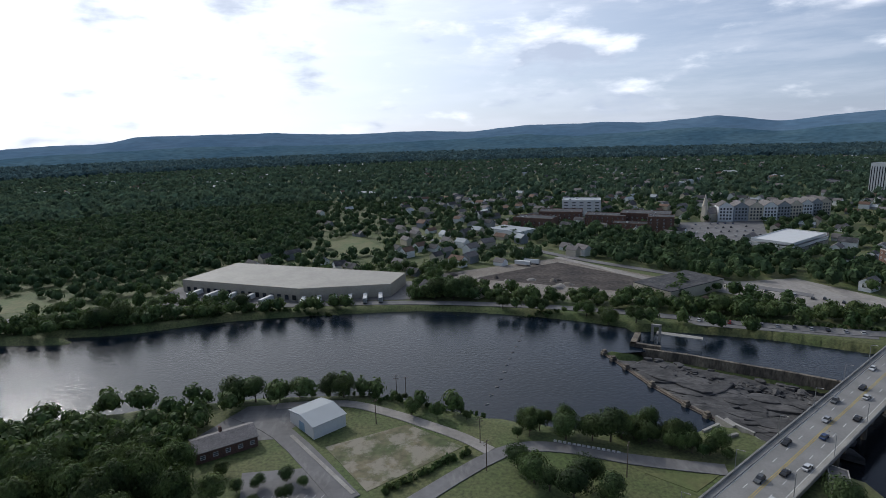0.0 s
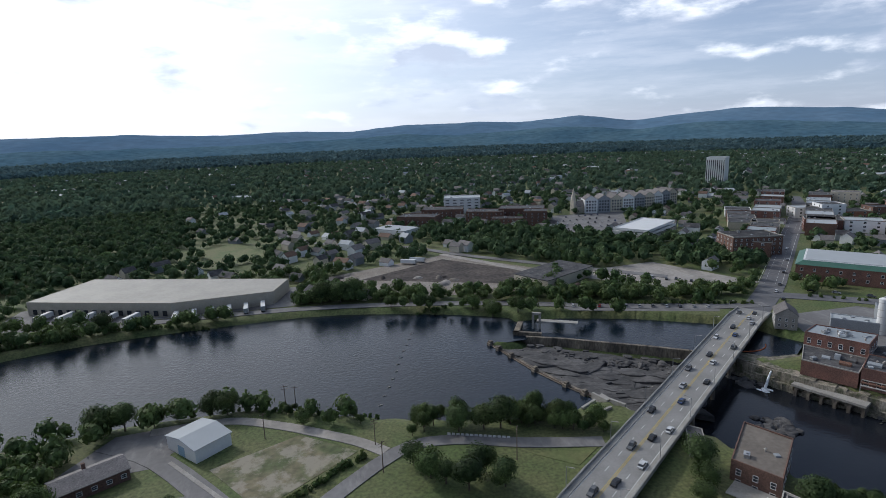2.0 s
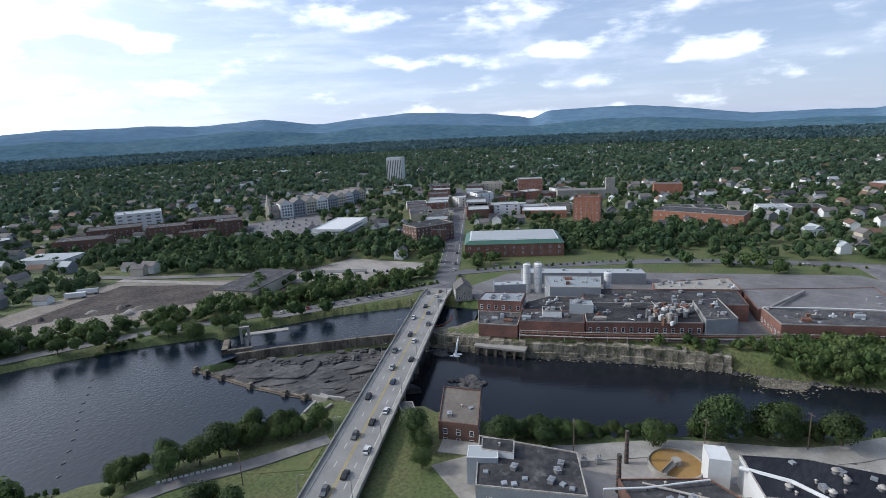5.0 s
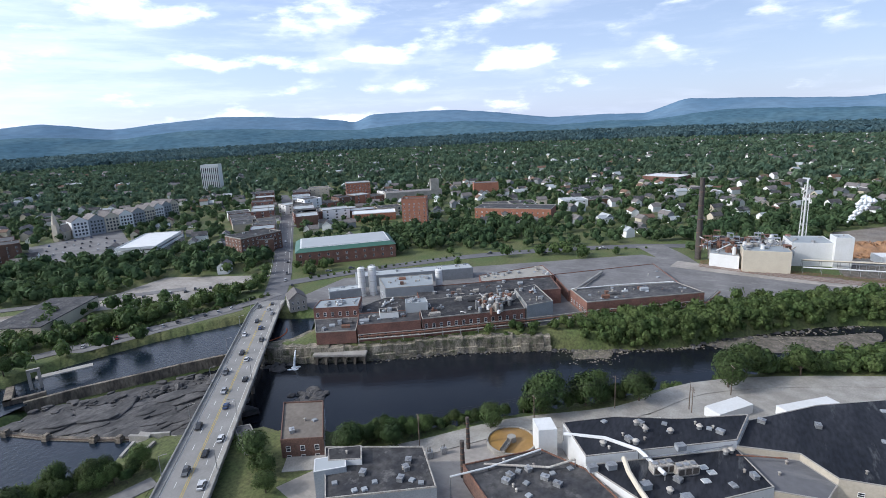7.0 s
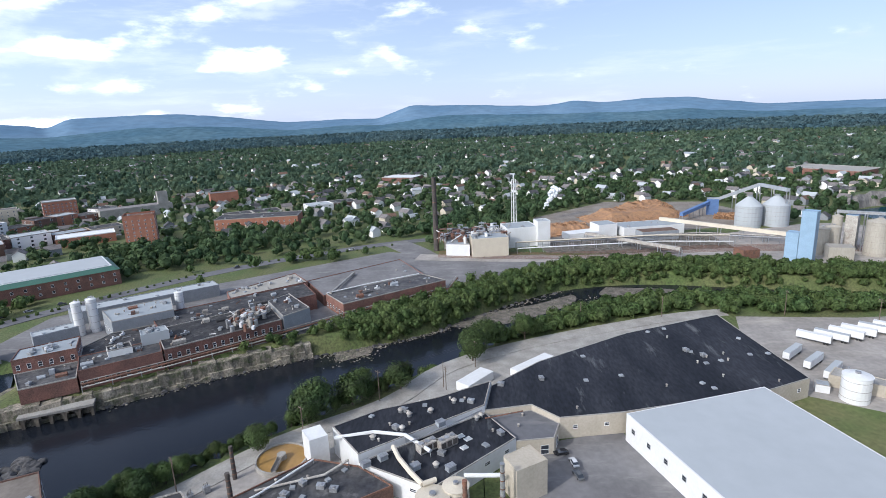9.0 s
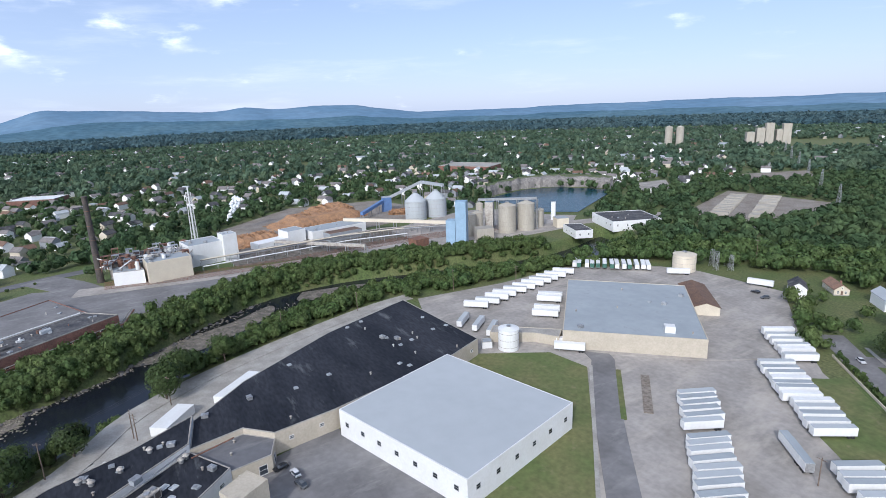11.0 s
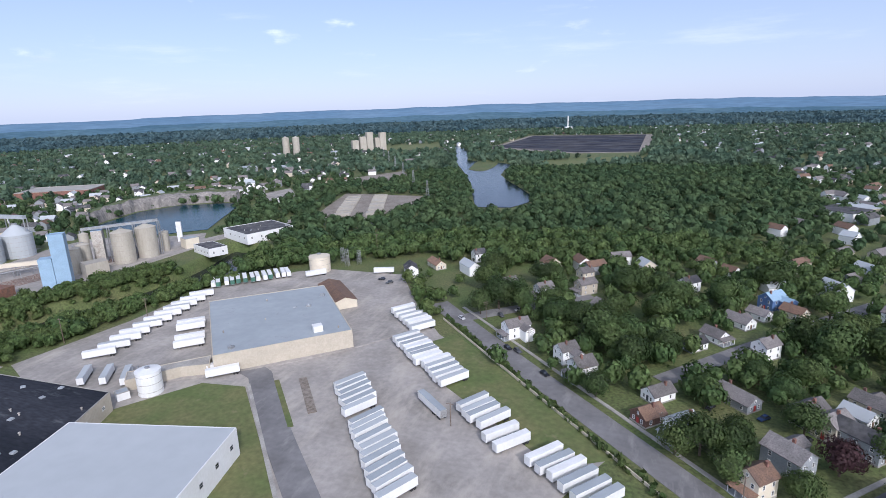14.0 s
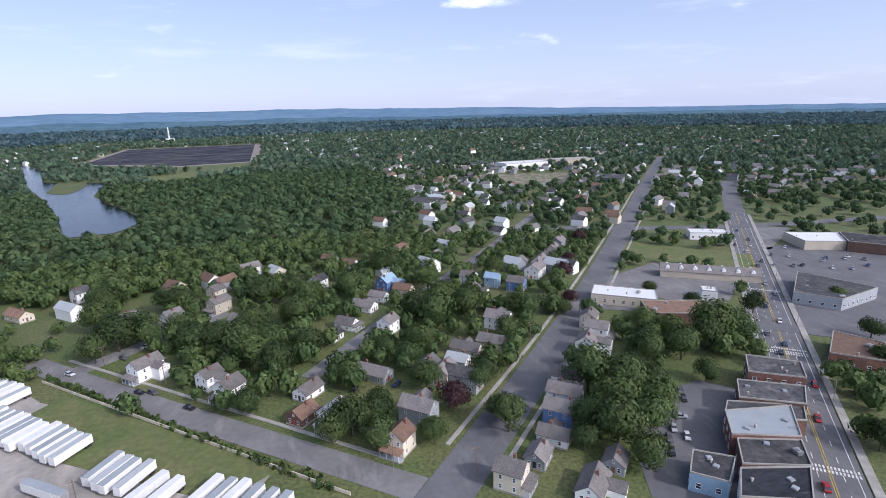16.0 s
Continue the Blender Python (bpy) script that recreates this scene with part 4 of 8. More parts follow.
def building(name, label, category, poly, h, wall, roof, z0=0.0, rows=0, gap=4.0, win=(1.3, 1.7), base=1.2, frame_mat="siding", edges=None, vents=0, parapet=0.7, cap="concrete", group="", seed=1, lower=0.0, storey=3.5):
    """A flat-roofed block on an outline: wall, roof, parapet, each window and roof vent."""
    poly = ccw(poly)
    KEEP.append(inset(poly, -4))
    c = Vector((sum(p[0] for p in poly) / len(poly), sum(p[1] for p in poly) / len(poly)))
    b = thing(name, label, category, pose(c.x, c.y, z0), group)
    loc = [(p[0] - c.x, p[1] - c.y) for p in poly]
    part("wall", MB().prism(loc, -lower - 0.3, h), b, mats=(wall,))
    ins = inset(loc, 0.35)
    roof_slab = part("roof", MB().prism(ins, h, h + 0.12), b, mats=(roof,))
    if parapet:
        pb = MB()
        n = len(loc)
        for i in range(n):
            quad = [loc[i], loc[(i + 1) % n], ins[(i + 1) % n], ins[i]]
            pb.prism(quad, h, h + parapet)
        part("parapet", pb, b, mats=(cap,))
    if rows:
        wm = window_mesh(*win, frame_mat)
        n = len(loc)
        for i in range(n):
            if edges is not None and i not in edges:
                continue
            p, q = Vector(loc[i]), Vector(loc[(i + 1) % n])
            L = (q - p).length
            k = int((L - 1.5) / gap)
            a = math.degrees(math.atan2(q.y - p.y, q.x - p.x))
            for j in range(k):
                s = p + (q - p) * ((j + 0.5) / k)
                for r in range(rows):
                    part("window", wm, b, at=pose(s.x, s.y, base + r * storey, 0, 0, a))
    rg = random.Random(seed)
    done = tries = 0
    lo, hi = Vector((min(p[0] for p in loc), min(p[1] for p in loc))), Vector((max(p[0] for p in loc), max(p[1] for p in loc)))
    small = inset(loc, 2.2)
    while done < vents and tries < vents * 20:
        tries += 1
        x, y = rg.uniform(lo.x, hi.x), rg.uniform(lo.y, hi.y)
        if inside(small, np.array(x), np.array(y)):
            part("roof_vent", VENTS[rg.choice((0, 1, 1, 2, 2))], roof_slab, at=pose(x, y, h + 0.12, 0, 0, rg.uniform(0, 90)))
            done += 1
    return b


def oblong(p0, p1, d):
    """A rectangle on the edge p0 to p1, d deep to its left."""
    p0, p1 = Vector(p0), Vector(p1)
    e = (p1 - p0).normalized()
    n = Vector((-e.y, e.x)) * d
    return [tuple(p0), tuple(p1), tuple(p1 + n), tuple(p0 + n)]


def gabled(name, label, category, p0, p1, depth, h, rise, wall, roof, along=True, z0=0.1, group=""):
    """A shed or hall with a pitched roof."""
    poly = oblong(p0, p1, depth)
    KEEP.append(inset(ccw(poly), -2.5))
    c = Vector((sum(p[0] for p in poly) / 4, sum(p[1] for p in poly) / 4))
    L = (Vector(p1) - Vector(p0)).length
    a = math.degrees(math.atan2(p1[1] - p0[1], p1[0] - p0[0]))
    W = depth
    if not along:
        L, W, a = W, L, a + 90
    b = thing(name, label, category, pose(c.x, c.y, z0, 0, 0, a), group)
    part("wall", MB().gable_body(L, W, -0.3, h, rise), b, mats=(wall,))
    part("roof", MB().gable_roof(L, W, h, rise), b, mats=(roof,))
    return b, L, W


# near west bank
shed, sl, sw = gabled("metal_shed", "white metal shed with a low pitched roof and roller door", "shed", (-61, 190), (-49, 177), 13.5, 4.8, 1.5, "white_metal", "pale_roof", along=False)
part("roller_door", MB().box(sl / 2, sl / 2 + 0.06, -2.2, 1.8, 0, 3.6), shed, mats=("pale_blue",))
part("roller_door", MB().box(-sl / 2 - 0.06, -sl / 2, -2.2, 1.8, 0, 3.6), shed, mats=("pale_blue",))
part("corner_trim", MB().box(sl / 2 - 0.1, sl / 2 + 0.05, sw / 2 - 0.1, sw / 2 + 0.05, 0, 4.8), shed, mats=("pale_blue",))
hall, sl, sw = gabled("brick_workshop", "low brown brick workshop with a grey pitched roof", "workshop", (-85, 163), (-68, 174), 11, 3.8, 2.2, "brown_brick", "shingle")
for i in range(5):
    part("window", window_mesh(1.6, 1.4, "siding"), hall, at=pose(-sl / 2 + 2.2 + i * (sl - 4) / 4, -sw / 2, 1.2))
part("chimney", MB().box(-1, 0, 2, 3, 4, 7.2), hall, mats=("brown_brick",))
wh = building("warehouse", "huge low warehouse with a tan metal roof beside the water", "warehouse", [(-191, 381), (-170, 432), (-30, 384), (-38, 354), (-98, 348)], 8.6, "tan_wall", "tan_roof", rows=0, parapet=0.25, cap="tan_wall", vents=0)
dm = MB().box(-1.5, 1.5, -0.08, 0.0, 0, 3.4).mesh("dock_door", "dark_glass")
wc = Vector(((-191 - 170 - 30 - 38 - 98) / 5, (381 + 432 + 384 + 354 + 348) / 5))
for i in range(16):
    s = i / 15
    x, y = -186 + 84 * s, 379 - 30 * s
    part("dock_door", dm, wh, at=pose(x - wc.x - 0.02, y - wc.y, 0.6, 0, 0, -19.6))
for i in range(6):
    put_trailer(-94 + i * 10, 340 + i * 1.0, 96, 0)
for i in range(5):
    put_trailer(-176 + i * 14, 366 - i * 5, 70, 0)

mg = random.Random(14)
for i in range(20):      # heaps of earth and rubble on the cleared ground
    s_ = mg.random()
    mound = MB()
    r_, h_ = mg.uniform(2.2, 5.5), mg.uniform(0.9, 2.4)
    ring_ = [[(r_ * k * mg.uniform(0.8, 1.15) * math.cos(q * 0.7854), r_ * 0.7 * k * mg.uniform(0.8, 1.15) * math.sin(q * 0.7854), h_ * z) for q in range(8)] for k, z in ((1, -0.1), (0.6, 0.65), (0.25, 1.0))]
    mound.add([v for r in ring_ for v in r], [(8 * k + q, 8 * k + (q + 1) % 8, 8 * k + 8 + (q + 1) % 8, 8 * k + 8 + q) for k in range(2) for q in range(8)] + [tuple(range(16, 24))])
    ob = part("earth_heap", mound, at=pose(0 + 150 * s_ + mg.uniform(-12, 12), 405 - 62 * s_ + mg.uniform(-14, 14), 0.1, 0, 0, mg.uniform(0, 180)), mats=(mg.choice(("dirt", "gravel", "dark_dirt")),))
    tagged(ob, "rough heap of earth and rubble on cleared ground", "heap", "earth heaps")
put_trailer(62, 432, 150, 0)
put_trailer(70, 436, 150, 2)

# powerhouse beside the bridge
PH = [(131, 142), (138, 129), (119, 113), (112, 125)]
ph = building("powerhouse", "square brick powerhouse with a flat tan roof beside the river", "powerhouse", PH, 8.2, "brown_brick", "brown_roof", z0=-2, rows=2, gap=3.4, win=(1.5, 2.0), base=0.9, lower=6, vents=3, parapet=0.6, cap="brown_brick", storey=3.4)
building("annex", "low grey concrete annex beside the powerhouse", "annex", [(112, 134), (120, 148), (116, 152), (108, 138)], 3.2, "concrete", "dark_roof", z0=-1, parapet=0.3)

# the big brick hall over the bridge
AP = oblong((304, 297), (356, 239), 46)
arm = building("brick_hall", "long red brick civic hall with green mansard roof", "hall", AP, 10.5, "brick", "grey_roof", rows=2, gap=6.4, win=(1.6, 1.9), base=2.2, edges=(0, 1, 3), parapet=0, storey=4.2)
ac = Vector((sum(p[0] for p in AP) / 4, sum(p[1] for p in AP) / 4))
lo, hi = [(p[0] - ac.x, p[1] - ac.y) for p in inset(ccw(AP), -0.6)], [(p[0] - ac.x, p[1] - ac.y) for p in inset(ccw(AP), 3.6)]
mans = MB().add([(*p, 10.4) for p in lo] + [(*p, 12.9) for p in hi], [(i, (i + 1) % 4, 4 + (i + 1) % 4, 4 + i) for i in range(4)] + [(3, 2, 1, 0), (4, 5, 6, 7)])
part("mansard", mans, arm, "green sloping metal roof edge", mats=("green_roof",))
part("roof_deck", MB().prism(hi, 12.9, 13.2), arm, "white flat roof", mats=("white_metal",))
part("roof_kerb", MB().prism(inset(hi, 1.2), 13.2, 13.5), arm, mats=("pale_roof",))

# brick mill along the river
MILL = [
    ("mill_block", "three-storey red brick mill block with a pale roof", [(216, 197), (230, 179), (216, 171), (204, 191)], 12, "brick", "grey_roof", 2),
    ("mill_block", "low red brick mill wing with dark roof", [(204, 191), (216, 171), (200, 161), (190, 178)], 6, "brick", "dark_roof", 0),
    ("mill_block", "long red brick mill wing over the river wall", [(216, 171), (233, 144), (219, 135), (201, 161)], 8, "brick", "dark_roof", 1),
    ("mill_block", "long red brick mill hall with dark roof", [(244, 150), (276, 107), (252, 92), (219, 134), (233, 144)], 9, "brick", "dark_roof", 1),
    ("mill_block", "deep grey-roofed mill hall behind the front range", [(265, 166), (314, 98), (292, 85), (244, 150)], 8.2, "brick", "dark_roof", 0),
    ("mill_block", "tall gabled mill section with pale walls", [(276, 107), (288, 99), (264, 81), (252, 91)], 10.5, "grey_siding", "dark_roof", 0),
    ("mill_block", "flat mill shed with tan roof", [(302, 141), (338, 111), (318, 97), (290, 134)], 8, "brick", "tan_roof", 0),
    ("mill_block", "wide dark-roofed mill warehouse", [(294, 80), (327, 27), (313, 12), (275, 66)], 8, "brick", "dark_roof", 1),
    ("mill_block", "flat grey-roofed works building", [(326, 100), (372, 46), (332, 26), (296, 82)], 6.0, "brick", "old_asphalt", 0),
    ("mill_block", "white process building with rooftop ducts", [(264, 191), (283, 164), (263, 152), (247, 175)], 12, "grey_siding", "grey_roof", 1),
    ("mill_block", "long pale metal shed beside the road", [(284, 225), (330, 162), (321, 154), (275, 216)], 7, "grey_siding", "pale_roof", 0),
    ("mill_block", "low brown brick wing with dark roof", [(230, 179), (247, 175), (262, 152), (244, 150), (233, 144), (216, 171)], 6.5, "brown_brick", "dark_roof", 0),
    ("mill_block", "small white metal penthouse block", [(232, 152), (238, 143), (232, 138), (226, 148)], 13, "pale_roof", "grey_roof", 0),
    ("mill_block", "narrow white upright mill section", [(219, 160), (224, 152), (219, 148), (214, 156)], 11, "white_metal", "dark_roof", 0),
    ("mill_block", "pale metal shed by the silos", [(252, 222), (266, 208), (260, 202), (246, 216)], 5.5, "grey_siding", "pale_roof", 0),
]
for i, (n, lab, poly, h, wl, rf, rows) in enumerate(MILL):
    building(n, lab, "mill", poly, h, wl, rf, z0=0.05, rows=rows, gap=3.6, win=(1.5, 2.3), base=1.4 if h < 9 else 4.2, vents=11 if h > 6 else 3, parapet=0.5, cap="concrete" if i % 2 else wl, group="mill blocks", seed=20 + i, storey=3.4)
gable_hall, sl, sw = gabled("stone_house", "old grey stone house with a pitched roof beside the canal", "house", (229, 235.1), (221, 224.9), 10, 7.5, 3.6, "concrete", "shingle", z0=0.1)
for i in range(3):
    for r in range(2):
        part("window", window_mesh(1.1, 1.6, "siding"), gable_hall, at=pose(-4 + i * 4, -sw / 2, 1.2 + r * 3))
        part("window", window_mesh(1.1, 1.6, "siding"), gable_hall, at=pose(-4 + i * 4, sw / 2, 1.2 + r * 3, 0, 0, 180))
        part("window", window_mesh(1.1, 1.6, "siding"), gable_hall, at=pose(sl / 2, -3 + i * 3, 1.2 + r * 3, 0, 0, 90))


def silo(name, label, x, y, r, h, mat, cone=2.0, z0=0.1, group="silos"):
    s = thing(name, label, "silo", pose(x, y, z0), group)
    part("shell", MB().cyl(0, 0, -0.3, h, r, n=24), s, mats=(mat,))
    part("cone_roof", MB().cyl(0, 0, h, h + cone, r + 0.15, r * 0.12, 24), s, mats=(mat,))
    bands = MB()
    k = max(3, int(h / 3.5))
    for i in range(k):
        z = h * (i + 0.5) / k
        bands.cyl(0, 0, z, z + 0.14, r + 0.05, n=24)
    part("hoop_band", bands, s, mats=("dull_pipe",))
    part("ladder", MB().box(r + 0.05, r + 0.35, -0.3, 0.3, 0, h + 0.9), s, mats=("steel",))
    part("top_cap", MB().cyl(0, 0, h + cone, h + cone + 0.6, r * 0.2, n=10), s, mats=("steel",))
    KEEP.append([(x - r - 3, y - r - 3), (x + r + 3, y - r - 3), (x + r + 3, y + r + 3), (x - r - 3, y + r + 3)])
    return s


silo("silo", "tall narrow white chemical silo beside the mill", 262, 203, 2.3, 18, "white_metal", 0.8)
silo("silo", "tall narrow white chemical silo beside the mill", 267, 198, 2.3, 18, "white_metal", 0.8)
silo("silo", "tall narrow steel silo with a flat cap", 271, 202, 2.0, 17, "steel", 0.5)
silo("tank", "upright white tank on the mill roof", 284, 160, 2.2, 15, "white_metal", 0.6)


def pipe_run(name, label, pts, r=0.35, mat="dull_pipe", posts=True, ground=0.0):
    p = thing(name, label, "pipe", pose(*pts[0]))
    o = Vector(pts[0])
    b = MB()
    for a, c in zip(pts, pts[1:]):
        b.tube(Vector(a) - o, Vector(c) - o, r, 8)
    part("pipe", b, p, mats=(mat,))
    if posts:
        for a, c in zip(pts, pts[1:]):
            a, c = Vector(a), Vector(c)
            k = max(1, int((c - a).length / 9))
            for i in range(k + 1):
                q = a + (c - a) * i / k - o
                hgt = a.z + (c.z - a.z) * i / k - ground
                if hgt > 1:
                    part("trestle", MB().box(q.x - 0.12, q.x + 0.12, q.y - 0.12, q.y + 0.12, q.z - hgt, q.z - r * 0.6), p, mats=("steel",))
    return p


# pipe racks along the river side of the mill
for k, (z, r) in enumerate(((2.2, 0.3), (3.2, 0.45), (4.0, 0.25))):
    pipe_run("pipe_rack", "rusty pipe run on posts along the mill wall", [(199 + k * 0.7, 159 + k * 0.5, z), (217.5 + k * 0.7, 132 + k * 0.5, z), (251 + k * 0.7, 89 + k * 0.5, z), (273 + k * 0.7, 63 + k * 0.5, z), (311 + k, 9 + k, z), (332 + k, 4 + k, z)], r, "rust" if k == 1 else "dull_pipe")
rr = random.Random(12)
plant = thing("rooftop_plant", "tangle of rusty ducts, tanks and frames on the mill roof", "machinery", pose(250, 108, 9.6))
for i in range(60):
    x, y = rr.uniform(-13, 13), rr.uniform(-8, 8)
    if rr.random() < 0.35:
        part("vessel", MB().cyl(x, y, 0, rr.uniform(2, 5), rr.uniform(0.6, 1.4), n=12), plant, mats=(rr.choice(("dull_pipe", "rust", "steel")),))
    elif rr.random() < 0.5:
        part("duct", MB().box(x - rr.uniform(0.5, 3), x + rr.uniform(0.5, 3), y - 0.6, y + 0.6, rr.uniform(0, 2), rr.uniform(2.4, 4)), plant, mats=(rr.choice(("dull_pipe", "rust", "white_metal")),))
    else:
        part("pipe", MB().tube((x, y, rr.uniform(0, 4)), (x + rr.uniform(-7, 7), y + rr.uniform(-5, 5), rr.uniform(0.5, 5)), 0.22, 6), plant, mats=(rr.choice(("rust", "dull_pipe", "steel")),))

# ducts, monitors and pipes scattered over the mill roofs
for k, (n, lab, poly, h, wl, rf, rows) in enumerate(MILL):
    if k in (8, 10, 12, 13, 14):
        continue
    cx, cy = sum(p[0] for p in poly) / len(poly), sum(p[1] for p in poly) / len(poly)
    small = inset(ccw(poly), 3.0)
    e = Vector(poly[1]) - Vector(poly[0])
    ang = math.atan2(e.y, e.x)
    rp = thing("rooftop_plant", "weathered ducts, monitors and pipes on a mill roof", "machinery", pose(cx, cy, h + 0.17, 0, 0, math.degrees(ang)))
    for i in range(16):
        x, y = rr.uniform(-22, 22), rr.uniform(-14, 14)
        wx, wy = cx + x * math.cos(ang) - y * math.sin(ang), cy + x * math.sin(ang) + y * math.cos(ang)
        if not inside(small, np.array(wx), np.array(wy)):
            continue
        u = rr.random()
        if u < 0.35:
            l = rr.uniform(1.2, 3.0)
            part("roof_monitor", MB().gable_body(l * 2, rr.uniform(1.4, 2.6), 0, rr.uniform(0.6, 1.6), 0.7), rp, at=pose(x, y, 0), mats=(rr.choice(("dull_pipe", "dark_roof", "rust", "grey_siding")),))
        elif u < 0.6:
            part("duct", MB().box(x - rr.uniform(0.6, 2.4), x + rr.uniform(0.6, 2.4), y - 0.45, y + 0.45, 0.3, 1.2).cyl(x, y, 0, 2.2, 0.5, n=10), rp, mats=(rr.choice(("steel", "dull_pipe", "rust", "white_metal")),))
        elif u < 0.8:
            part("pipe", MB().tube((x, y, 0.6), (x + rr.uniform(-3, 3), y + rr.uniform(-3, 3), 0.7), 0.2, 6).cyl(x, y, -0.1, 0.7, 0.2, n=6), rp, mats=(rr.choice(("rust", "dull_pipe", "steel")),))
        else:
            part("roof_hatch", MB().box(x - 1.0, x + 1.0, y - 0.8, y + 0.8, -0.05, rr.uniform(0.4, 2.4)), rp, mats=(rr.choice(("brown_brick", "grey_siding", "dull_pipe")),))

pipe_run("catwalk", "pale covered catwalk across the flat mill roof", [(293, 77, 8.6), (316, 75, 7.6), (338, 72, 7.4)], 0.8, "concrete", ground=6.1)
pipe_run("roof_duct", "white steam pipe along the warehouse roof", [(293, 79, 8.9), (311, 54, 8.9), (326, 29, 8.9)], 0.35, "white_metal", ground=8.1)

# river wall and tailrace arches below the mill
wall_line = [(182, 204), (179, 200), (188, 178), (202, 153), (214, 136), (232, 107), (246, 77)]
rw = thing("river_wall", "crumbling pale stone and concrete river wall", "wall", pose(0, 0, 0), kind="structure")
for a, b in zip(wall_line, wall_line[1:]):
    a, b = Vector(a), Vector(b)
    n = max(2, int((b - a).length / 3.4))
    e = (b - a).normalized()
    ang = math.degrees(math.atan2(e.y, e.x))
    for i in range(n):
        q = a + (b - a) * (i + 0.5) / n
        L = (b - a).length / n
        part("wall_block", MB().box(-L / 2 - 0.05, L / 2 + 0.05, -1.6 + rr.uniform(-0.35, 0.35), 5.0, -12, rr.uniform(-1.6, -0.25)).box(-L / 2, L / 2 + 0.4, -2.9 + rr.uniform(-0.5, 0.5), 0.0, -12, rr.uniform(-6.8, -3.8)), rw, at=pose(q.x, q.y, 0, 0, 0, ang + rr.uniform(-2, 2)), mats=("river_stone",))
part("spit_top", MB().prism([(181, 204), (184, 204.5), (192, 196.6), (205, 195.6), (208, 192), (193, 176), (188, 178), (178, 200)], -3.5, -0.45), rw, "broken pale concrete deck", mats=("river_stone",))
tail = thing("tailrace", "row of concrete tailrace arches at the water's edge", "tailrace", pose(194.2, 165.2, -8, 0, 0, -65), kind="structure")
for i in range(6):
    part("arch_pier", MB().box(-13 + i * 4.7, -11.9 + i * 4.7, -4.5, 0.5, -2, 4.2), tail, mats=("stained_concrete",))
part("arch_slab", MB().box(-14, 12, -5, 0.5, 4.2, 5.2), tail, mats=("concrete",))
for i in range(5):
    hb = MB()
    for j in range(6):
        t0, t1 = math.pi * j / 6, math.pi * (j + 1) / 6
        x0, x1 = -10.1 + i * 4.7 - 1.8 * math.cos(t0), -10.1 + i * 4.7 - 1.8 * math.cos(t1)
        z0, z1 = 2.2 + 2.0 * math.sin(t0), 2.2 + 2.0 * math.sin(t1)
        hb.box(min(x0, x1), max(x0, x1), -4.6, -3.9, min(z0, z1), 4.2)
    part("arch", hb, tail, mats=("stained_concrete",))

# south works: black-roofed plant, white and grey warehouses
building("works_hall", "vast low plant with a black membrane roof", "factory", [(182, -8), (201, -28), (216, -52), (227, -70), (246, -118), (182, -122), (174, -103), (162, -50), (159.5, -29), (168, -21), (165, -5)], 7.6, "tan_wall", "black_roof", rows=1, gap=9, win=(1.6, 1.3), base=3.4, vents=26, parapet=0.25, cap="concrete", seed=4)
building("works_hall", "black-roofed plant building with white walls", "factory", [(154, 44), (164, 30), (171, 11), (182, -8), (165, -5), (139, 33)], 9.6, "white_metal", "black_roof", vents=14, parapet=0.3, cap="dull_pipe", seed=5)
building("works_hall", "lower black-roofed wing with white wall to the court", "factory", [(165, -5), (150, -14), (127, 11), (139, 33)], 6.8, "white_metal", "black_roof", rows=1, gap=8, win=(2.2, 1.2), base=3.6, vents=9, parapet=0.3, cap="concrete", seed=8)
building("works_hall", "dark flat-roofed works building beside the river", "factory", [(114, 108), (127, 80), (112, 67), (95, 92)], 7.2, "grey_siding", "dark_roof", rows=1, gap=6, win=(1.6, 1.3), base=3, vents=12, parapet=0.5, cap="dull_pipe", seed=6)
building("works_hall", "low dark-roofed boiler house with rusty edges", "factory", [(126, 66), (143, 48), (139, 33), (130, 22), (112, 50)], 5.5, "brown_brick", "dark_roof", rows=0, vents=14, parapet=0.5, cap="rust", seed=7)
building("roof_block", "white metal penthouse on the works roof", "penthouse", [(106, 105), (112, 98), (107, 94), (101, 101)], 9.0, "grey_siding", "pale_roof", parapet=0.2, cap="white_metal")
building("roof_block", "raised dark-roofed bay with white walls", "penthouse", [(111.7, 104.6), (117.3, 96.1), (111.7, 91.9), (106.9, 100.5)], 9.2, "white_metal", "dark_roof", parapet=0.2, cap="dull_pipe", vents=1)
building("roof_block", "tall white metal hoist house on the works", "penthouse", [(151, 53), (154, 48), (148, 44), (145, 49)], 10.4, "white_metal", "white_metal", parapet=0.2, cap="white_metal")
building("works_hall", "low grey-roofed link with tan loading doors", "factory", [(165, -5), (168, -21), (159.5, -29), (151.5, -26), (150, -14)], 5.6, "tan_wall", "asphalt", rows=1, gap=5, win=(2.6, 3.2), base=0.3, frame_mat="white_metal", parapet=0.25, cap="concrete", vents=2, seed=11)
building("roof_block", "beige upright cooling house beside the court", "penthouse", [(135, -9), (140, -17), (133, -21), (128, -12)], 11, "tan_wall", "tan_wall", parapet=0.2, cap="tan_wall")
for x, y, r, h in ((127.2, 4.5, 3.6, 7.8), (123.8, 10.6, 4.6, 7.2)):
    silo("tank", "round beige storage tank in the works court", x, y, r, h, "cream", 0.5, group="court tanks")
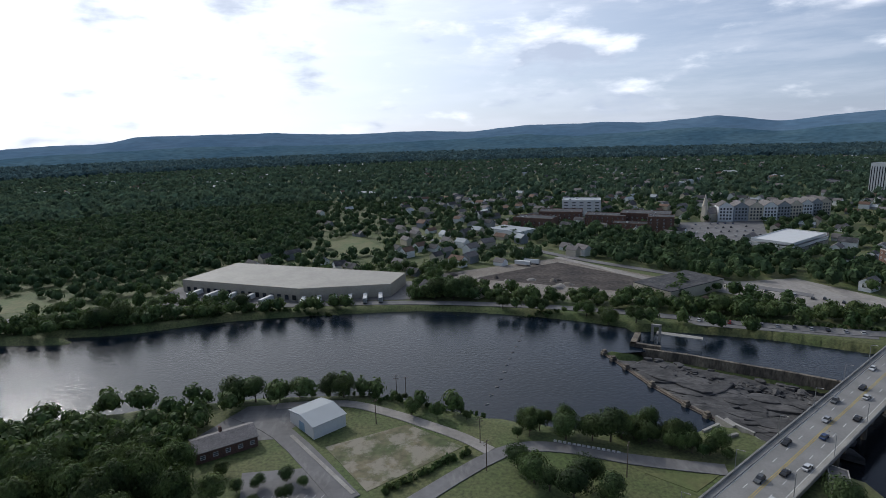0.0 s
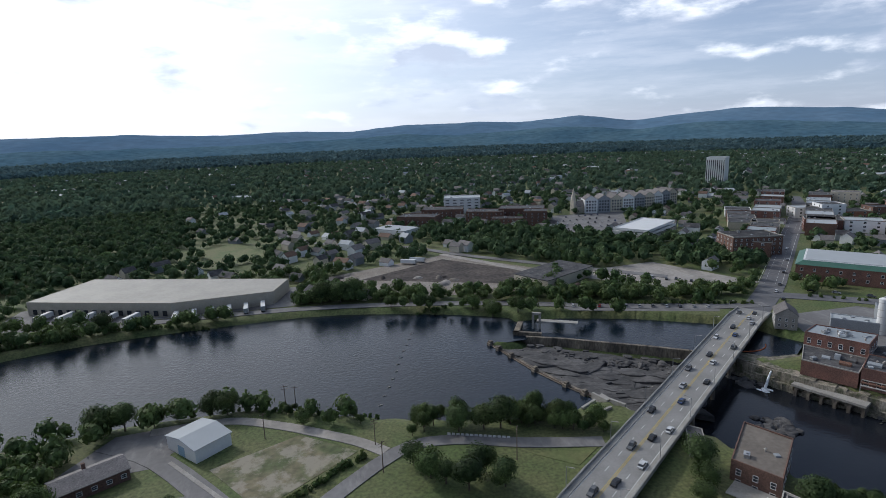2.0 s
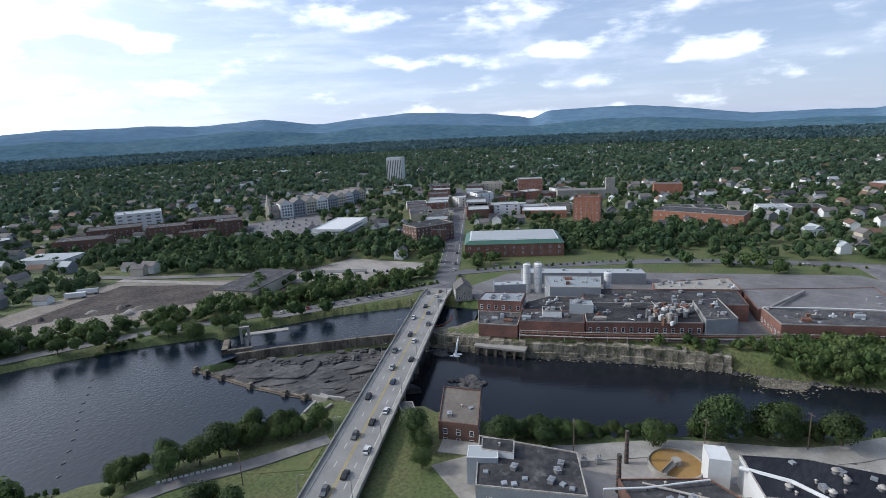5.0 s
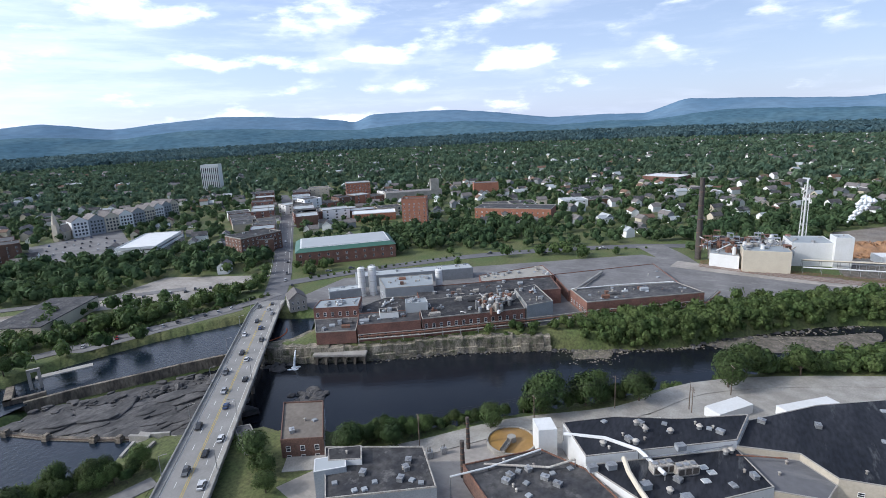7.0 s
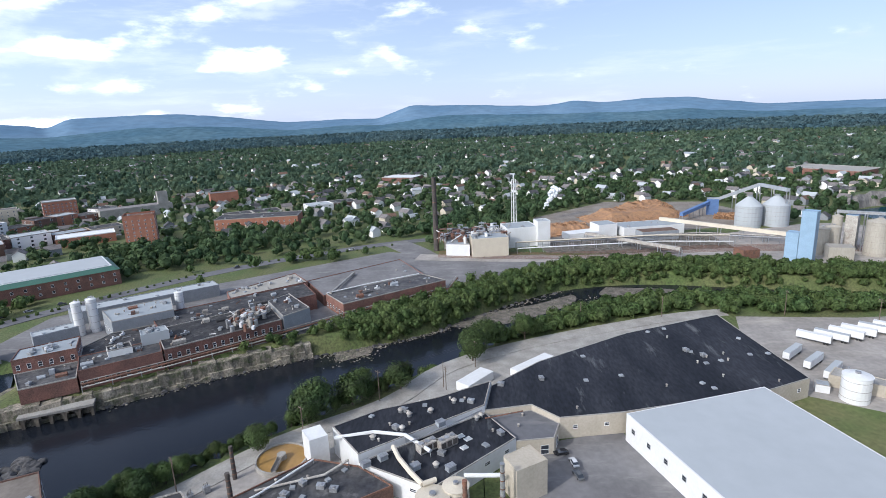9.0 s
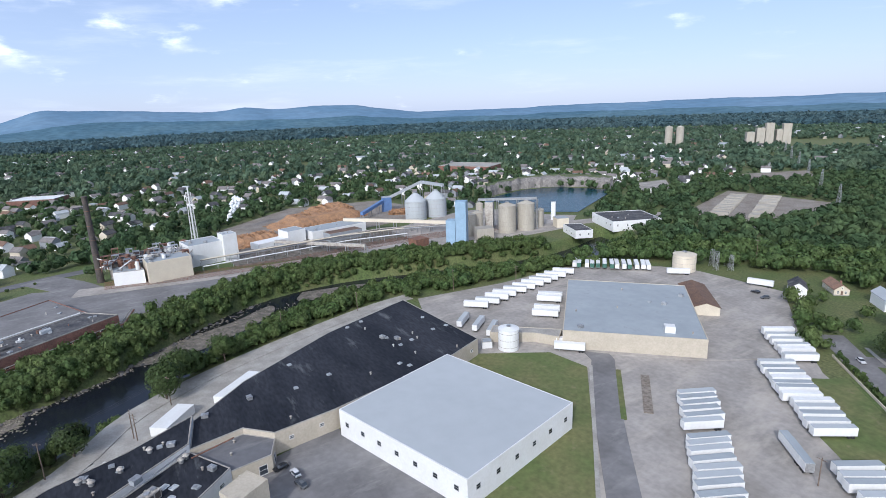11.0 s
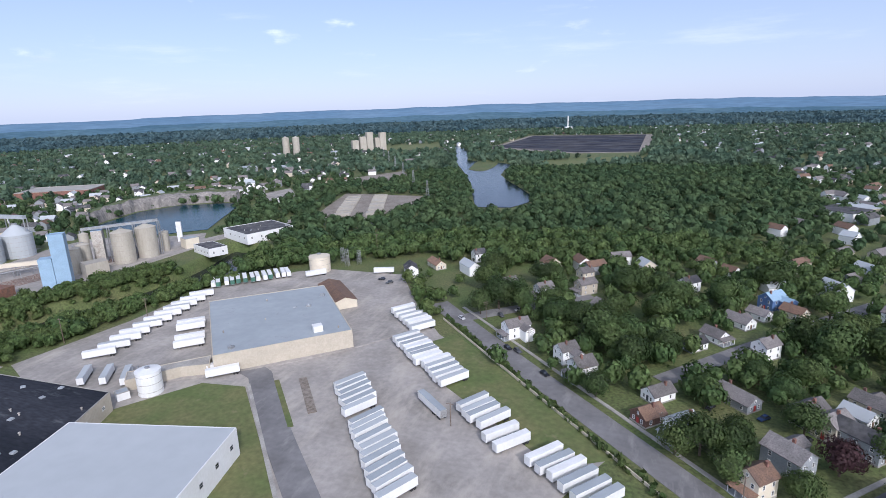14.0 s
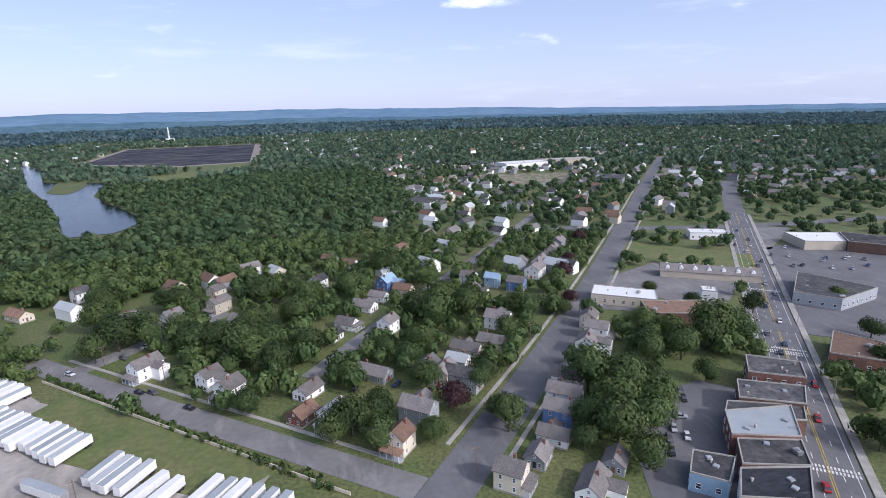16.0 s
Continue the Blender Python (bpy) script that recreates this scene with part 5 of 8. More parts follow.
building("warehouse", "large white warehouse with a pale flat roof and small windows", "warehouse", [(158, -50), (173, -101), (118, -116), (105, -66)], 9.6, "white_metal", "pale_roof", rows=1, gap=7.6, win=(1.7, 1.6), base=4.6, frame_mat="steel", parapet=0.18, cap="white_metal", edges=(0, 2, 3, 1), storey=4.4)
building("warehouse", "broad warehouse with grey metal roof and tan walls", "warehouse", [(218, -208), (173, -249), (124, -197), (166, -156)], 8.4, "tan_wall", "grey_roof", parapet=0.35, cap="tan_wall", vents=8, seed=9)
building("roof_block", "white rooftop unit on the grey warehouse", "roof unit", [(139, -189), (142, -192), (139, -195), (136, -192)], 11.2, "white_metal", "white_metal", parapet=0)
building("dock_wall", "long tan concrete dock building behind the trailers", "dock", [(178, -150), (168, -156), (174, -163), (196, -140), (190, -134)], 4.5, "tan_wall", "concrete", parapet=0.3, cap="tan_wall")
gabled("yard_house", "long cream shed with a brown pitched roof", "shed", (149, -244), (176, -270), 13, 4.2, 2.2, "cream", "brown_shingle")
silo("tank", "white round water tank on the lawn's edge", 180, -137, 4.6, 9.5, "white_metal", 0.8, group="water tanks")
building("pump_house", "small white pump house beside the tank", "pump house", [(186, -127), (190, -129), (188, -133), (184, -131)], 3, "white_metal", "grey_roof", parapet=0.2)
silo("tank", "wide cream water tank behind the yard", 208, -297, 7.0, 10.5, "cream", 1.2, group="water tanks")

# round settling basin
bs = thing("settling_basin", "round concrete basin of ochre water with a walkway", "basin", pose(150, 60, 0.2))
ring = MB()
for i in range(40):
    a0, a1 = 2 * math.pi * i / 40, 2 * math.pi * (i + 1) / 40
    ring.prism([(8.2 * math.cos(a0), 8.2 * math.sin(a0)), (8.2 * math.cos(a1), 8.2 * math.sin(a1)), (7.7 * math.cos(a1), 7.7 * math.sin(a1)), (7.7 * math.cos(a0), 7.7 * math.sin(a0))], -0.2, 1.6)
part("rim", ring, bs, mats=("concrete",))
part("ochre_water", MB().cyl(0, 0, 0.2, 1.1, 7.7, n=40), bs, mats=("ochre_water",))
part("walkway", MB().box(-8, 1, -0.7, 0.7, 1.7, 1.9).box(-8, 1, -0.75, -0.68, 1.9, 2.8).box(-8, 1, 0.68, 0.75, 1.9, 2.8), bs, mats=("concrete",))
part("centre_drum", MB().cyl(0, 0, 0.5, 2.8, 1.7, 1.4, 16), bs, mats=("concrete",))
KEEP.append([(140, 50), (160, 50), (160, 70), (140, 70)])


def chimney(x, y, r, h, mat, label, z0=0.0):
    c = thing("chimney_stack", label, "chimney", pose(x, y, z0))
    part("shaft", MB().cyl(0, 0, -0.3, h, r, r * 0.72, 16), c, mats=(mat,))
    part("rim", MB().cyl(0, 0, h - 0.8, h + 0.2, r * 0.85, n=16), c, mats=(mat,))
    b = MB()
    for i in range(5):
        z = h * (i + 1) / 6
        b.cyl(0, 0, z, z + 0.3, r * (1 - 0.28 * z / h) + 0.06, n=16)
    part("hoop_band", b, c, mats=("rust",))
    return c


chimney(128, 67, 0.8, 12, "soot", "short black steel works chimney")
chimney(142, 72, 0.7, 11, "soot", "short black steel works chimney")
chimney(122, 2, 0.8, 13, "rust", "rusty steel flue beside the tanks")
chimney(419, 22, 2.2, 58, "soot", "tall dark brick factory chimney")
pipe_run("roof_duct", "fat white insulated duct over the works roof", [(148, 42, 9.5), (150, 30, 10), (148, 20, 10), (141, 12, 9)], 0.6, "white_metal", ground=7)
pipe_run("roof_duct", "grey duct between works roofs", [(128, 60, 6.5), (134, 42, 6.8), (139, 36, 8)], 0.35, "dull_pipe", ground=5.6)
pipe_run("roof_duct", "white bent duct at the plant edge", [(118, 66, 7.0), (127, 58, 6.6), (141, 47, 7.0)], 0.28, "white_metal", ground=0)


def roof_item(name, label, kind, x, y, z, ang=-53):
    """One machine standing on a roof: air handler, fan, skylight or hatch."""
    t = thing(name, label, "roof unit", pose(x, y, z, 0, 0, ang), name.replace("_", " ") + "s")
    if kind == "handler":
        part("case", MB().box(-3.2, 3.2, -1.5, 1.5, 0.4, 2.9), t, mats=("dull_pipe",))
        part("plinth", MB().box(-3.0, 3.0, -1.3, 1.3, 0, 0.4), t, mats=("steel",))
        for k in (-2.1, 0.0, 2.1):
            part("louvre", MB().box(k - 0.8, k + 0.8, -1.56, -1.5, 0.8, 2.5), t, mats=("soot",))
            part("fan_ring", MB().cyl(k, 0, 2.9, 3.25, 0.8, n=14), t, mats=("steel",))
    elif kind == "fan":
        part("housing", MB().cyl(0, 0, 0, 1.1, 0.75, n=14), t, mats=("steel",))
        part("cowl", MB().cyl(0, 0, 1.1, 1.7, 1.05, 0.45, 14), t, mats=("dull_pipe",))
    elif kind == "skylight":
        part("kerb", MB().box(-1.1, 1.1, -0.9, 0.9, 0, 0.3), t, mats=("white_metal",))
        part("dome", MB().add([(-1, -0.8, 0.3), (1, -0.8, 0.3), (1, 0.8, 0.3), (-1, 0.8, 0.3), (0, 0, 0.6)], [(0, 1, 4), (1, 2, 4), (2, 3, 4), (3, 0, 4)]), t, mats=("pale_roof",))
    else:
        part("case", MB().box(-1.3, 1.3, -1.0, 1.0, 0, 1.5), t, mats=("grey_siding",))
        part("lid", MB().box(-1.4, 1.4, -1.1, 1.1, 1.5, 1.62), t, mats=("steel",))
    return t


LOW, HIGH = 6.92, 9.72
for x, y, z in ((144.7, 13.2, LOW), (146.5, 7.3, LOW)):
    roof_item("air_handler", "long grey air handler with louvres and fans", "handler", x, y, z)
for x, y, z in ((151.4, 3.1, LOW), (149.8, 0.9, LOW), (145.3, 2.1, LOW)):
    roof_item("skylight", "square pale domed roof skylight", "skylight", x, y, z)
for x, y, z in ((167.1, 5.3, HIGH), (161.3, 12.9, HIGH), (159.2, 19.8, HIGH), (161.8, 22.9, HIGH), (151.2, 21.3, HIGH), (146.6, 29.8, HIGH), (160.9, -2.2, LOW), (136.5, 10.2, LOW), (162.3, -3.6, LOW)):
    roof_item("roof_fan", "round steel roof fan with a dull cowl", "fan", x, y, z)
for x, y, z in ((135.7, 16.1, LOW), (135.0, 6.0, LOW), (140.5, 26.1, LOW), (137.5, 30.7, LOW), (153.5, 9.4, HIGH)):
    roof_item("roof_unit", "boxy grey rooftop unit with steel lid", "box", x, y, z)
pipe_run("roof_duct", "fat tan duct stepping across the plant roof", [(143.6, 23.3, 9.0), (137.8, 20.9, 9.0), (131.8, 17.0, 8.6), (127.6, 13.5, 8.0), (129.5, 9.9, 8.0)], 0.75, "cream", ground=6.9)
pipe_run("roof_duct", "white insulated pipe beside the cooling house", [(130.4, 2.2, 8.5), (130.2, -3.2, 8.5), (130.2, -7.7, 8.5)], 0.6, "white_metal", ground=0.1)
chimney(125.9, -8.0, 0.8, 15, "steel", "grey steel flue beside the cooling house")
pipe_run("roof_duct", "thin steel pipes along the roof step", [(143.7, 18.3, 10.4), (150.8, 8.5, 10.4), (160.8, -3.9, 10.4)], 0.2, "steel", ground=9.7)
pipe_run("roof_duct", "rusty pipe along the plant roof", [(160.6, -5.0, 7.5), (164.6, -17.7, 7.5)], 0.22, "rust", ground=6.9)
for poly, h in (([(194, 5), (206, -5), (202, -10), (190, 0)], 3.4), ([(202, -20), (205, -17), (219, -33), (215, -37)], 3.0), ([(176, 24), (181, 18), (177, 14), (172, 20)], 3.2)):
    building("white_shed", "low white canopy roof beside the plant", "shed", poly, h, "white_metal", "white_metal", parapet=0.1, cap="white_metal", group="white sheds")

# ---- falls and dam ----
ROCKS = [(80, 252), (98, 255), (135, 235), (166, 219), (170, 206), (152, 186), (140, 172), (120, 168), (104, 180)]


def make_rocks():
    x, y = np.meshgrid(np.arange(74, 178, 1.1), np.arange(160, 258, 1.1))
    ins, d = inside(ROCKS, x, y), edge_distance(ROCKS, x, y)
    e = ((x - 88) * 0.94 + (y - 218) * 0.34)             # away from the dam
    z = np.empty(x.shape)
    for i in range(x.shape[0]):
        for j in range(x.shape[1]):
            u, w = x[i, j] * 0.75 - y[i, j] * 0.66, x[i, j] * 0.66 + y[i, j] * 0.75
            p = Vector((u * 0.028 + 5, w * 0.075, 0.3))
            z[i, j] = noise.fractal(p, 1.0, 2.1, 3) * 1.8 + noise.noise(p * 9) * 0.12
    base = np.clip(-5.0 - e * 0.045, -8.3, -4.4)
    t = base + z
    t = np.where(ins, np.maximum(t, -10.5) - 3.0 * np.clip(1 - d / 3, 0, 1), -16.0)
    n = x.shape[1]
    i = (np.arange(x.shape[0] - 1)[:, None] * n + np.arange(n - 1)[None, :]).ravel()
    tris = np.concatenate([np.stack([i, i + 1, i + n + 1], 1), np.stack([i, i + n + 1, i + n], 1)])
    ledge = tagged(new("rock_ledge", big_mesh("rock_ledge", np.stack([x.ravel(), y.ravel(), t.ravel()], 1), tris, "rock")), "bare grey layered rock ledges below the dam", "rock", kind="structure")
    # long dipping slabs that break off along joints
    g = random.Random(77)
    for k in range(250):
        px, py = g.uniform(82, 168), g.uniform(170, 252)
        if not inside(ROCKS, np.array(px), np.array(py)) or float(edge_distance(ROCKS, np.array([px]), np.array([py]))[0]) < 2.5:
            continue
        near_wall = (px - 98) * 0.53 + (py - 256) * 0.85 > -16
        lx, ly = (g.uniform(1.2, 3.2), g.uniform(0.8, 1.8)) if near_wall else ((g.uniform(3.0, 8.0), g.uniform(1.4, 3.2)) if k % 3 else (g.uniform(8.0, 14.0), g.uniform(3.2, 5.5)))
        out = []
        for q in range(8):
            aa = 2 * math.pi * q / 8 + g.uniform(-0.3, 0.3)
            rr_ = g.uniform(0.75, 1.12)
            out.append((lx * rr_ * math.cos(aa), ly * rr_ * math.sin(aa)))
        zc = float(np.interp(0, [0, 1], [t[int((py - 160) / 1.1), int((px - 74) / 1.1)], 0]))
        mb = MB()
        top = g.uniform(0.25, 0.8) if not near_wall else g.uniform(0.4, 1.3)
        mb.add([(a_, b_, -2.0) for a_, b_ in out] + [(a_ * 0.97, b_ * 0.97, top - 0.16) for a_, b_ in out] + [(a_ * 0.86, b_ * 0.82, top + g.uniform(-0.05, 0.05)) for a_, b_ in out],
               [(q, (q + 1) % 8, 8 + (q + 1) % 8, 8 + q) for q in range(8)] + [(8 + q, 8 + (q + 1) % 8, 16 + (q + 1) % 8, 16 + q) for q in range(8)] + [tuple(range(16, 24))])
        part("slab", mb, ledge, at=pose(px, py, zc, g.uniform(-2, 9), g.uniform(-4, 4), -28 + g.gauss(0, 20)), mats=("rock",))


make_rocks()
rb = random.Random(8)


def boulder_mesh(seed):
    bm = bmesh.new()
    bmesh.ops.create_icosphere(bm, subdivisions=2, radius=1)
    for v in bm.verts:
        v.co *= 1 + 0.45 * noise.noise(v.co * 1.4 + Vector((seed * 7.1, 0, 0)))
        v.co.z *= 0.55
    me = bpy.data.meshes.new("boulder")
    bm.to_mesh(me)
    bm.free()
    me.materials.append(MATS["rock"])
    return me


BOULDERS = [boulder_mesh(i) for i in range(6)]


def put_boulder(x, y, z, s):
    ob = new("boulder", rb.choice(BOULDERS))
    ob.matrix_basis = pose(x, y, z, 0, 0, rb.uniform(0, 360)) @ Matrix.Diagonal((s, s * rb.uniform(0.6, 1), s * rb.uniform(0.7, 1.1), 1))
    tagged(ob, "grey weathered boulder at the river's edge", "boulder", "boulders")


for i in range(70):      # broken stone below the canal wall
    s = rb.random()
    put_boulder(100 + 62 * s + rb.uniform(-5, 3), 249 - 36 * s - rb.uniform(2, 13), -6.6 - 1.2 * s + rb.uniform(-0.6, 0.4), rb.uniform(0.8, 2.6))
FOOT = smooth([(202, 153), (214, 136), (232, 107), (246, 77), (259, 44), (275, 17), (300, -10), (334, -58)], 12)
for i in range(130):      # rubble along the far shore of the river
    q = FOOT[rb.randrange(len(FOOT))]
    put_boulder(q[0] - 2.2 + rb.uniform(-2.2, 2.2), q[1] - 1.4 + rb.uniform(-2.4, 2.4), -7.9 + rb.uniform(-0.2, 0.5), rb.uniform(0.4, 1.5))
for i in range(30):
    put_boulder(158 + rb.uniform(-7, 8), 156 + rb.uniform(-6, 8), -7.9, rb.uniform(0.8, 2.8))
for i in range(26):
    put_boulder(176 + rb.uniform(-5, 5), 194 + rb.uniform(-8, 6), -7.9, rb.uniform(0.7, 2.2))
for poly in ([(251, 66), (256, 51), (248, 48), (239, 62)], [(282, 19), (297, -9), (311, -43), (325, -66), (309, -63), (289, -37), (278, -14), (278, 7)], [(338, -90), (330, -130), (318, -120), (322, -84)]):
    sheet("shoal", smooth(poly + poly[:1], 4)[:-1], -7.88, "shoal_gravel", "low gravel shoal at the river's edge", "shoal", keep=False, th=0.6)

stones = MB()
for i in range(1500):      # cobbles along the far shore and over the shoals
    if i % 2:
        q = FOOT[rb.randrange(len(FOOT))]
        x, y = q[0] - 2.4 + rb.gauss(0, 1.6), q[1] - 1.6 + rb.gauss(0, 1.6)
    else:
        k = rb.random()
        x, y = 279 + 40 * k + rb.gauss(0, 6), 14 - 84 * k + rb.gauss(0, 8)
        if i % 4 == 0:
            x, y = 247 + rb.gauss(0, 5), 57 + rb.gauss(0, 6)
    r = rb.uniform(0.18, 0.75)
    tip = [(r, 0, 0), (0, r * rb.uniform(0.5, 1), 0), (-r * rb.uniform(0.6, 1), 0, 0), (0, -r, 0), (rb.uniform(-0.2, 0.2), 0, r * 0.6)]
    turn = Matrix.Translation((x, y, -7.8 + rb.uniform(-0.12, 0.1))) @ Matrix.Rotation(rb.uniform(0, 3), 4, "Z")
    stones.add([turn @ Vector(v) for v in tip], [(0, 1, 4), (1, 2, 4), (2, 3, 4), (3, 0, 4), (3, 2, 1, 0)])
tagged(part("shore_stones", stones, mats=("river_stone",)), "scattered pale cobbles along the river shore", "stones", kind="stuff")

dam = thing("dam", "low concrete dam with squat gate piers", "dam", kind="structure")
dl = [(77, 254), (82, 236), (87, 218), (94, 200), (103, 182)]
for a, b in zip(dl, dl[1:]):
    a, b = Vector(a), Vector(b)
    ang = math.degrees(math.atan2((b - a).y, (b - a).x))
    q = (a + b) / 2
    part("weir", MB().box(-(b - a).length / 2, (b - a).length / 2, -0.6, 2.2, -12, -2.75), dam, at=pose(q.x, q.y, 0, 0, 0, ang), mats=("stained_concrete",))
    part("flashboard", MB().box(-(b - a).length / 2, (b - a).length / 2, -0.15, 0.0, -2.75, -2.3), dam, at=pose(q.x, q.y, 0, 0, 0, ang), mats=("pole_wood",))
pm = MB().box(-1.1, 1.1, -1.5, 1.3, -8, -1.6).box(-0.8, 0.8, -1.0, 0.9, -1.6, -0.7).mesh("gate_pier", "stained_concrete")
for x, y in dl[:-1] + [(79, 246), (98, 191)]:
    part("gate_pier", pm, dam, at=pose(x, y, 0, 0, 0, -70))
hw = thing("head_gate", "weathered concrete head gate with a tall portal", "gate", pose(103, 268, 0, 0, 0, -28))
part("gate_wall", MB().box(-7, 8, -9, -7, -12, -1.0).box(-7, -4, -9, 8, -12, -1.0), hw, mats=("stained_concrete",))
part("portal", MB().box(1.5, 2.7, 3, 4.4, -4, 6).box(5.2, 6.4, 3, 4.4, -4, 6).box(1.5, 6.4, 3, 4.4, 4.9, 6.1), hw, "pale concrete gate frame", mats=("concrete",))
part("catwalk", MB().box(4, 26, 4, 8, 0.6, 1.1), hw, mats=("concrete",))
cw = thing("canal_wall", "long stained concrete wall between canal and falls", "wall", kind="structure")
cl = [(98, 258), (116, 249), (135, 237), (150, 228), (166, 217), (184, 204)]
for a, b in zip(cl, cl[1:]):
    a, b = Vector(a), Vector(b)
    ang = math.degrees(math.atan2((b - a).y, (b - a).x))
    q = (a + b) / 2
    part("wall_panel", MB().box(-(b - a).length / 2 - 0.3, (b - a).length / 2 + 0.3, -0.8, 0.9, -13, -2.2), cw, at=pose(q.x, q.y, 0, 0, 0, ang), mats=("stained_concrete",))
ab = thing("dam_abutment", "pale weathered concrete abutment with broken walls", "abutment", kind="structure")
part("slab", MB().prism([(82, 174), (104, 188), (108, 172), (96, 163)], -8, -1.6), ab, mats=("concrete",))
for i, (x, y, l, a) in enumerate(((100, 182, 8, -70), (104, 176, 7, -60), (93, 178, 9, 30), (97, 172, 6, 20))):
    part("wing_wall", MB().box(-l / 2, l / 2, -0.5, 0.5, -2, 0.6 + 0.3 * (i % 2)), ab, at=pose(x, y, 0, 0, 0, a), mats=("concrete",))
sp = thing("spill_jet", "thin white jet of water falling from the wall", "waterfall")
jb = MB()
for i in range(9):
    s0, s1 = i / 9, (i + 1) / 9
    jb.tube((185 - 7 * s0, 187 - 4 * s0, -0.9 - 7.2 * s0 ** 1.6), (185 - 7 * s1, 187 - 4 * s1, -0.9 - 7.2 * s1 ** 1.6), 0.28 + 0.35 * s0, 8, 0, 0.28 + 0.35 * s1)
part("jet", jb, sp, mats=("foam",))
for i in range(9):
    bm_at = pose(177.5 + rb.uniform(-2.4, 2.4), 182.6 + rb.uniform(-2.4, 2.4), -7.95, 0, 0, rb.uniform(0, 180)) @ Matrix.Diagonal((1.2, 0.7, 0.25, 1))
    part("splash", MB().cyl(0, 0, 0, 0.9, 1.2, 0.3, 10), sp, at=bm_at, mats=("foam",))
for i in range(12):
    s = i / 11
    fl = thing("boom_float", "small pale float of a safety boom", "float", pose(40 - 27 * s + rb.uniform(-0.5, 0.5), 282 - 84 * s, -3.0, 0, 0, 20), "boom floats")
    part("drum", MB().tube((-0.8, 0, 0.1), (0.8, 0, 0.1), 0.24, 10), fl, mats=("dull_pipe",))
rbm = MB()
for i in range(14):
    a0, a1 = radians(200 + i * 9), radians(209 + i * 9)
    rbm.tube((196 + 13 * math.cos(a0), 222 + 13 * math.sin(a0), -3.1), (196 + 13 * math.cos(a1), 222 + 13 * math.sin(a1), -3.1), 0.3, 8)
tagged(part("debris_boom", rbm, mats=("orange_float",)), "curved orange floating debris boom in the canal", "boom")

# ---- pulp works across the river ----
building("pulp_block", "tall white process building with blank walls", "factory", [(393, -6), (396, -33), (414, -31), (411, -4)], 14, "cream", "grey_roof", parapet=0.4, cap="cream", vents=3)
building("pulp_block", "tall white pulp building", "factory", [(418, -34), (424, -58), (446, -54), (440, -30)], 15.5, "white_metal", "grey_roof", parapet=0.4, cap="white_metal", vents=5)
building("pulp_block", "white tower section of the pulp works", "factory", [(420, -58), (422, -68), (434, -66), (432, -56)], 20, "white_metal", "pale_roof", parapet=0.3, cap="white_metal", vents=2)
building("pulp_block", "low white wing beside the chimney", "factory", [(402, 14), (398, -4), (412, -2), (418, 14)], 9, "white_metal", "grey_roof", parapet=0.3, vents=6)
building("pulp_block", "low rusty-roofed pulp shed", "factory", [(422, 16), (416, -26), (450, -30), (456, 10)], 10, "dull_pipe", "dark_roof", parapet=0.3, vents=14)
building("log_shed", "long low white shed beside the log pile", "shed", [(438, -86), (446, -112), (458, -108), (450, -82)], 5, "white_metal", "white_metal", parapet=0.2, cap="white_metal")
building("log_shed", "white square conveyor house", "shed", [(446, -112), (450, -128), (466, -124), (462, -108)], 10, "white_metal", "grey_roof", parapet=0.2, cap="white_metal")
building("log_shed", "long pale shed with dark roof section", "shed", [(444, -132), (452, -184), (474, -180), (466, -128)], 7.5, "white_metal", "grey_roof", parapet=0.2, cap="white_metal", vents=5)
building("log_shed", "grey metal shed with red-brown roof", "shed", [(428, -142), (432, -172), (444, -170), (440, -140)], 7, "grey_siding", "brown_shingle", parapet=0.1)
building("switch_house", "small rust red plant house beside the tracks", "plant house", [(366, -190), (368, -202), (378, -200), (376, -188)], 6, "rust", "rust", parapet=0.1, cap="rust")
pr = random.Random(21)
pp = thing("process_pipework", "white and rusty pipework, vessels and frames", "machinery", pose(424, -4, 10))
for i in range(96):
    x, y = pr.uniform(-24, 24), pr.uniform(-30, 22)
    if pr.random() < 0.4:
        part("pipe", MB().tube((x, y, pr.uniform(0, 6)), (x + pr.uniform(-9, 9), y + pr.uniform(-9, 9), pr.uniform(0, 7)), 0.35, 6), pp, mats=(pr.choice(("white_metal", "rust", "dull_pipe", "steel")),))
    elif pr.random() < 0.5:
        part("vessel", MB().cyl(x, y, -1, pr.uniform(2, 7), pr.uniform(0.8, 2.2), n=14), pp, mats=(pr.choice(("white_metal", "dull_pipe", "rust")),))
    else:
        fb, h = MB(), pr.uniform(3, 8)
        for dx in (-2, 2):
            for dy in (-2, 2):
                fb.box(x + dx - 0.15, x + dx + 0.15, y + dy - 0.15, y + dy + 0.15, -1, h)
        for z in (h * 0.5, h):
            fb.box(x - 2.2, x + 2.2, y - 2.2, y + 2.2, z - 0.15, z)
        part("steel_frame", fb, pp, mats=(pr.choice(("steel", "rust")),))


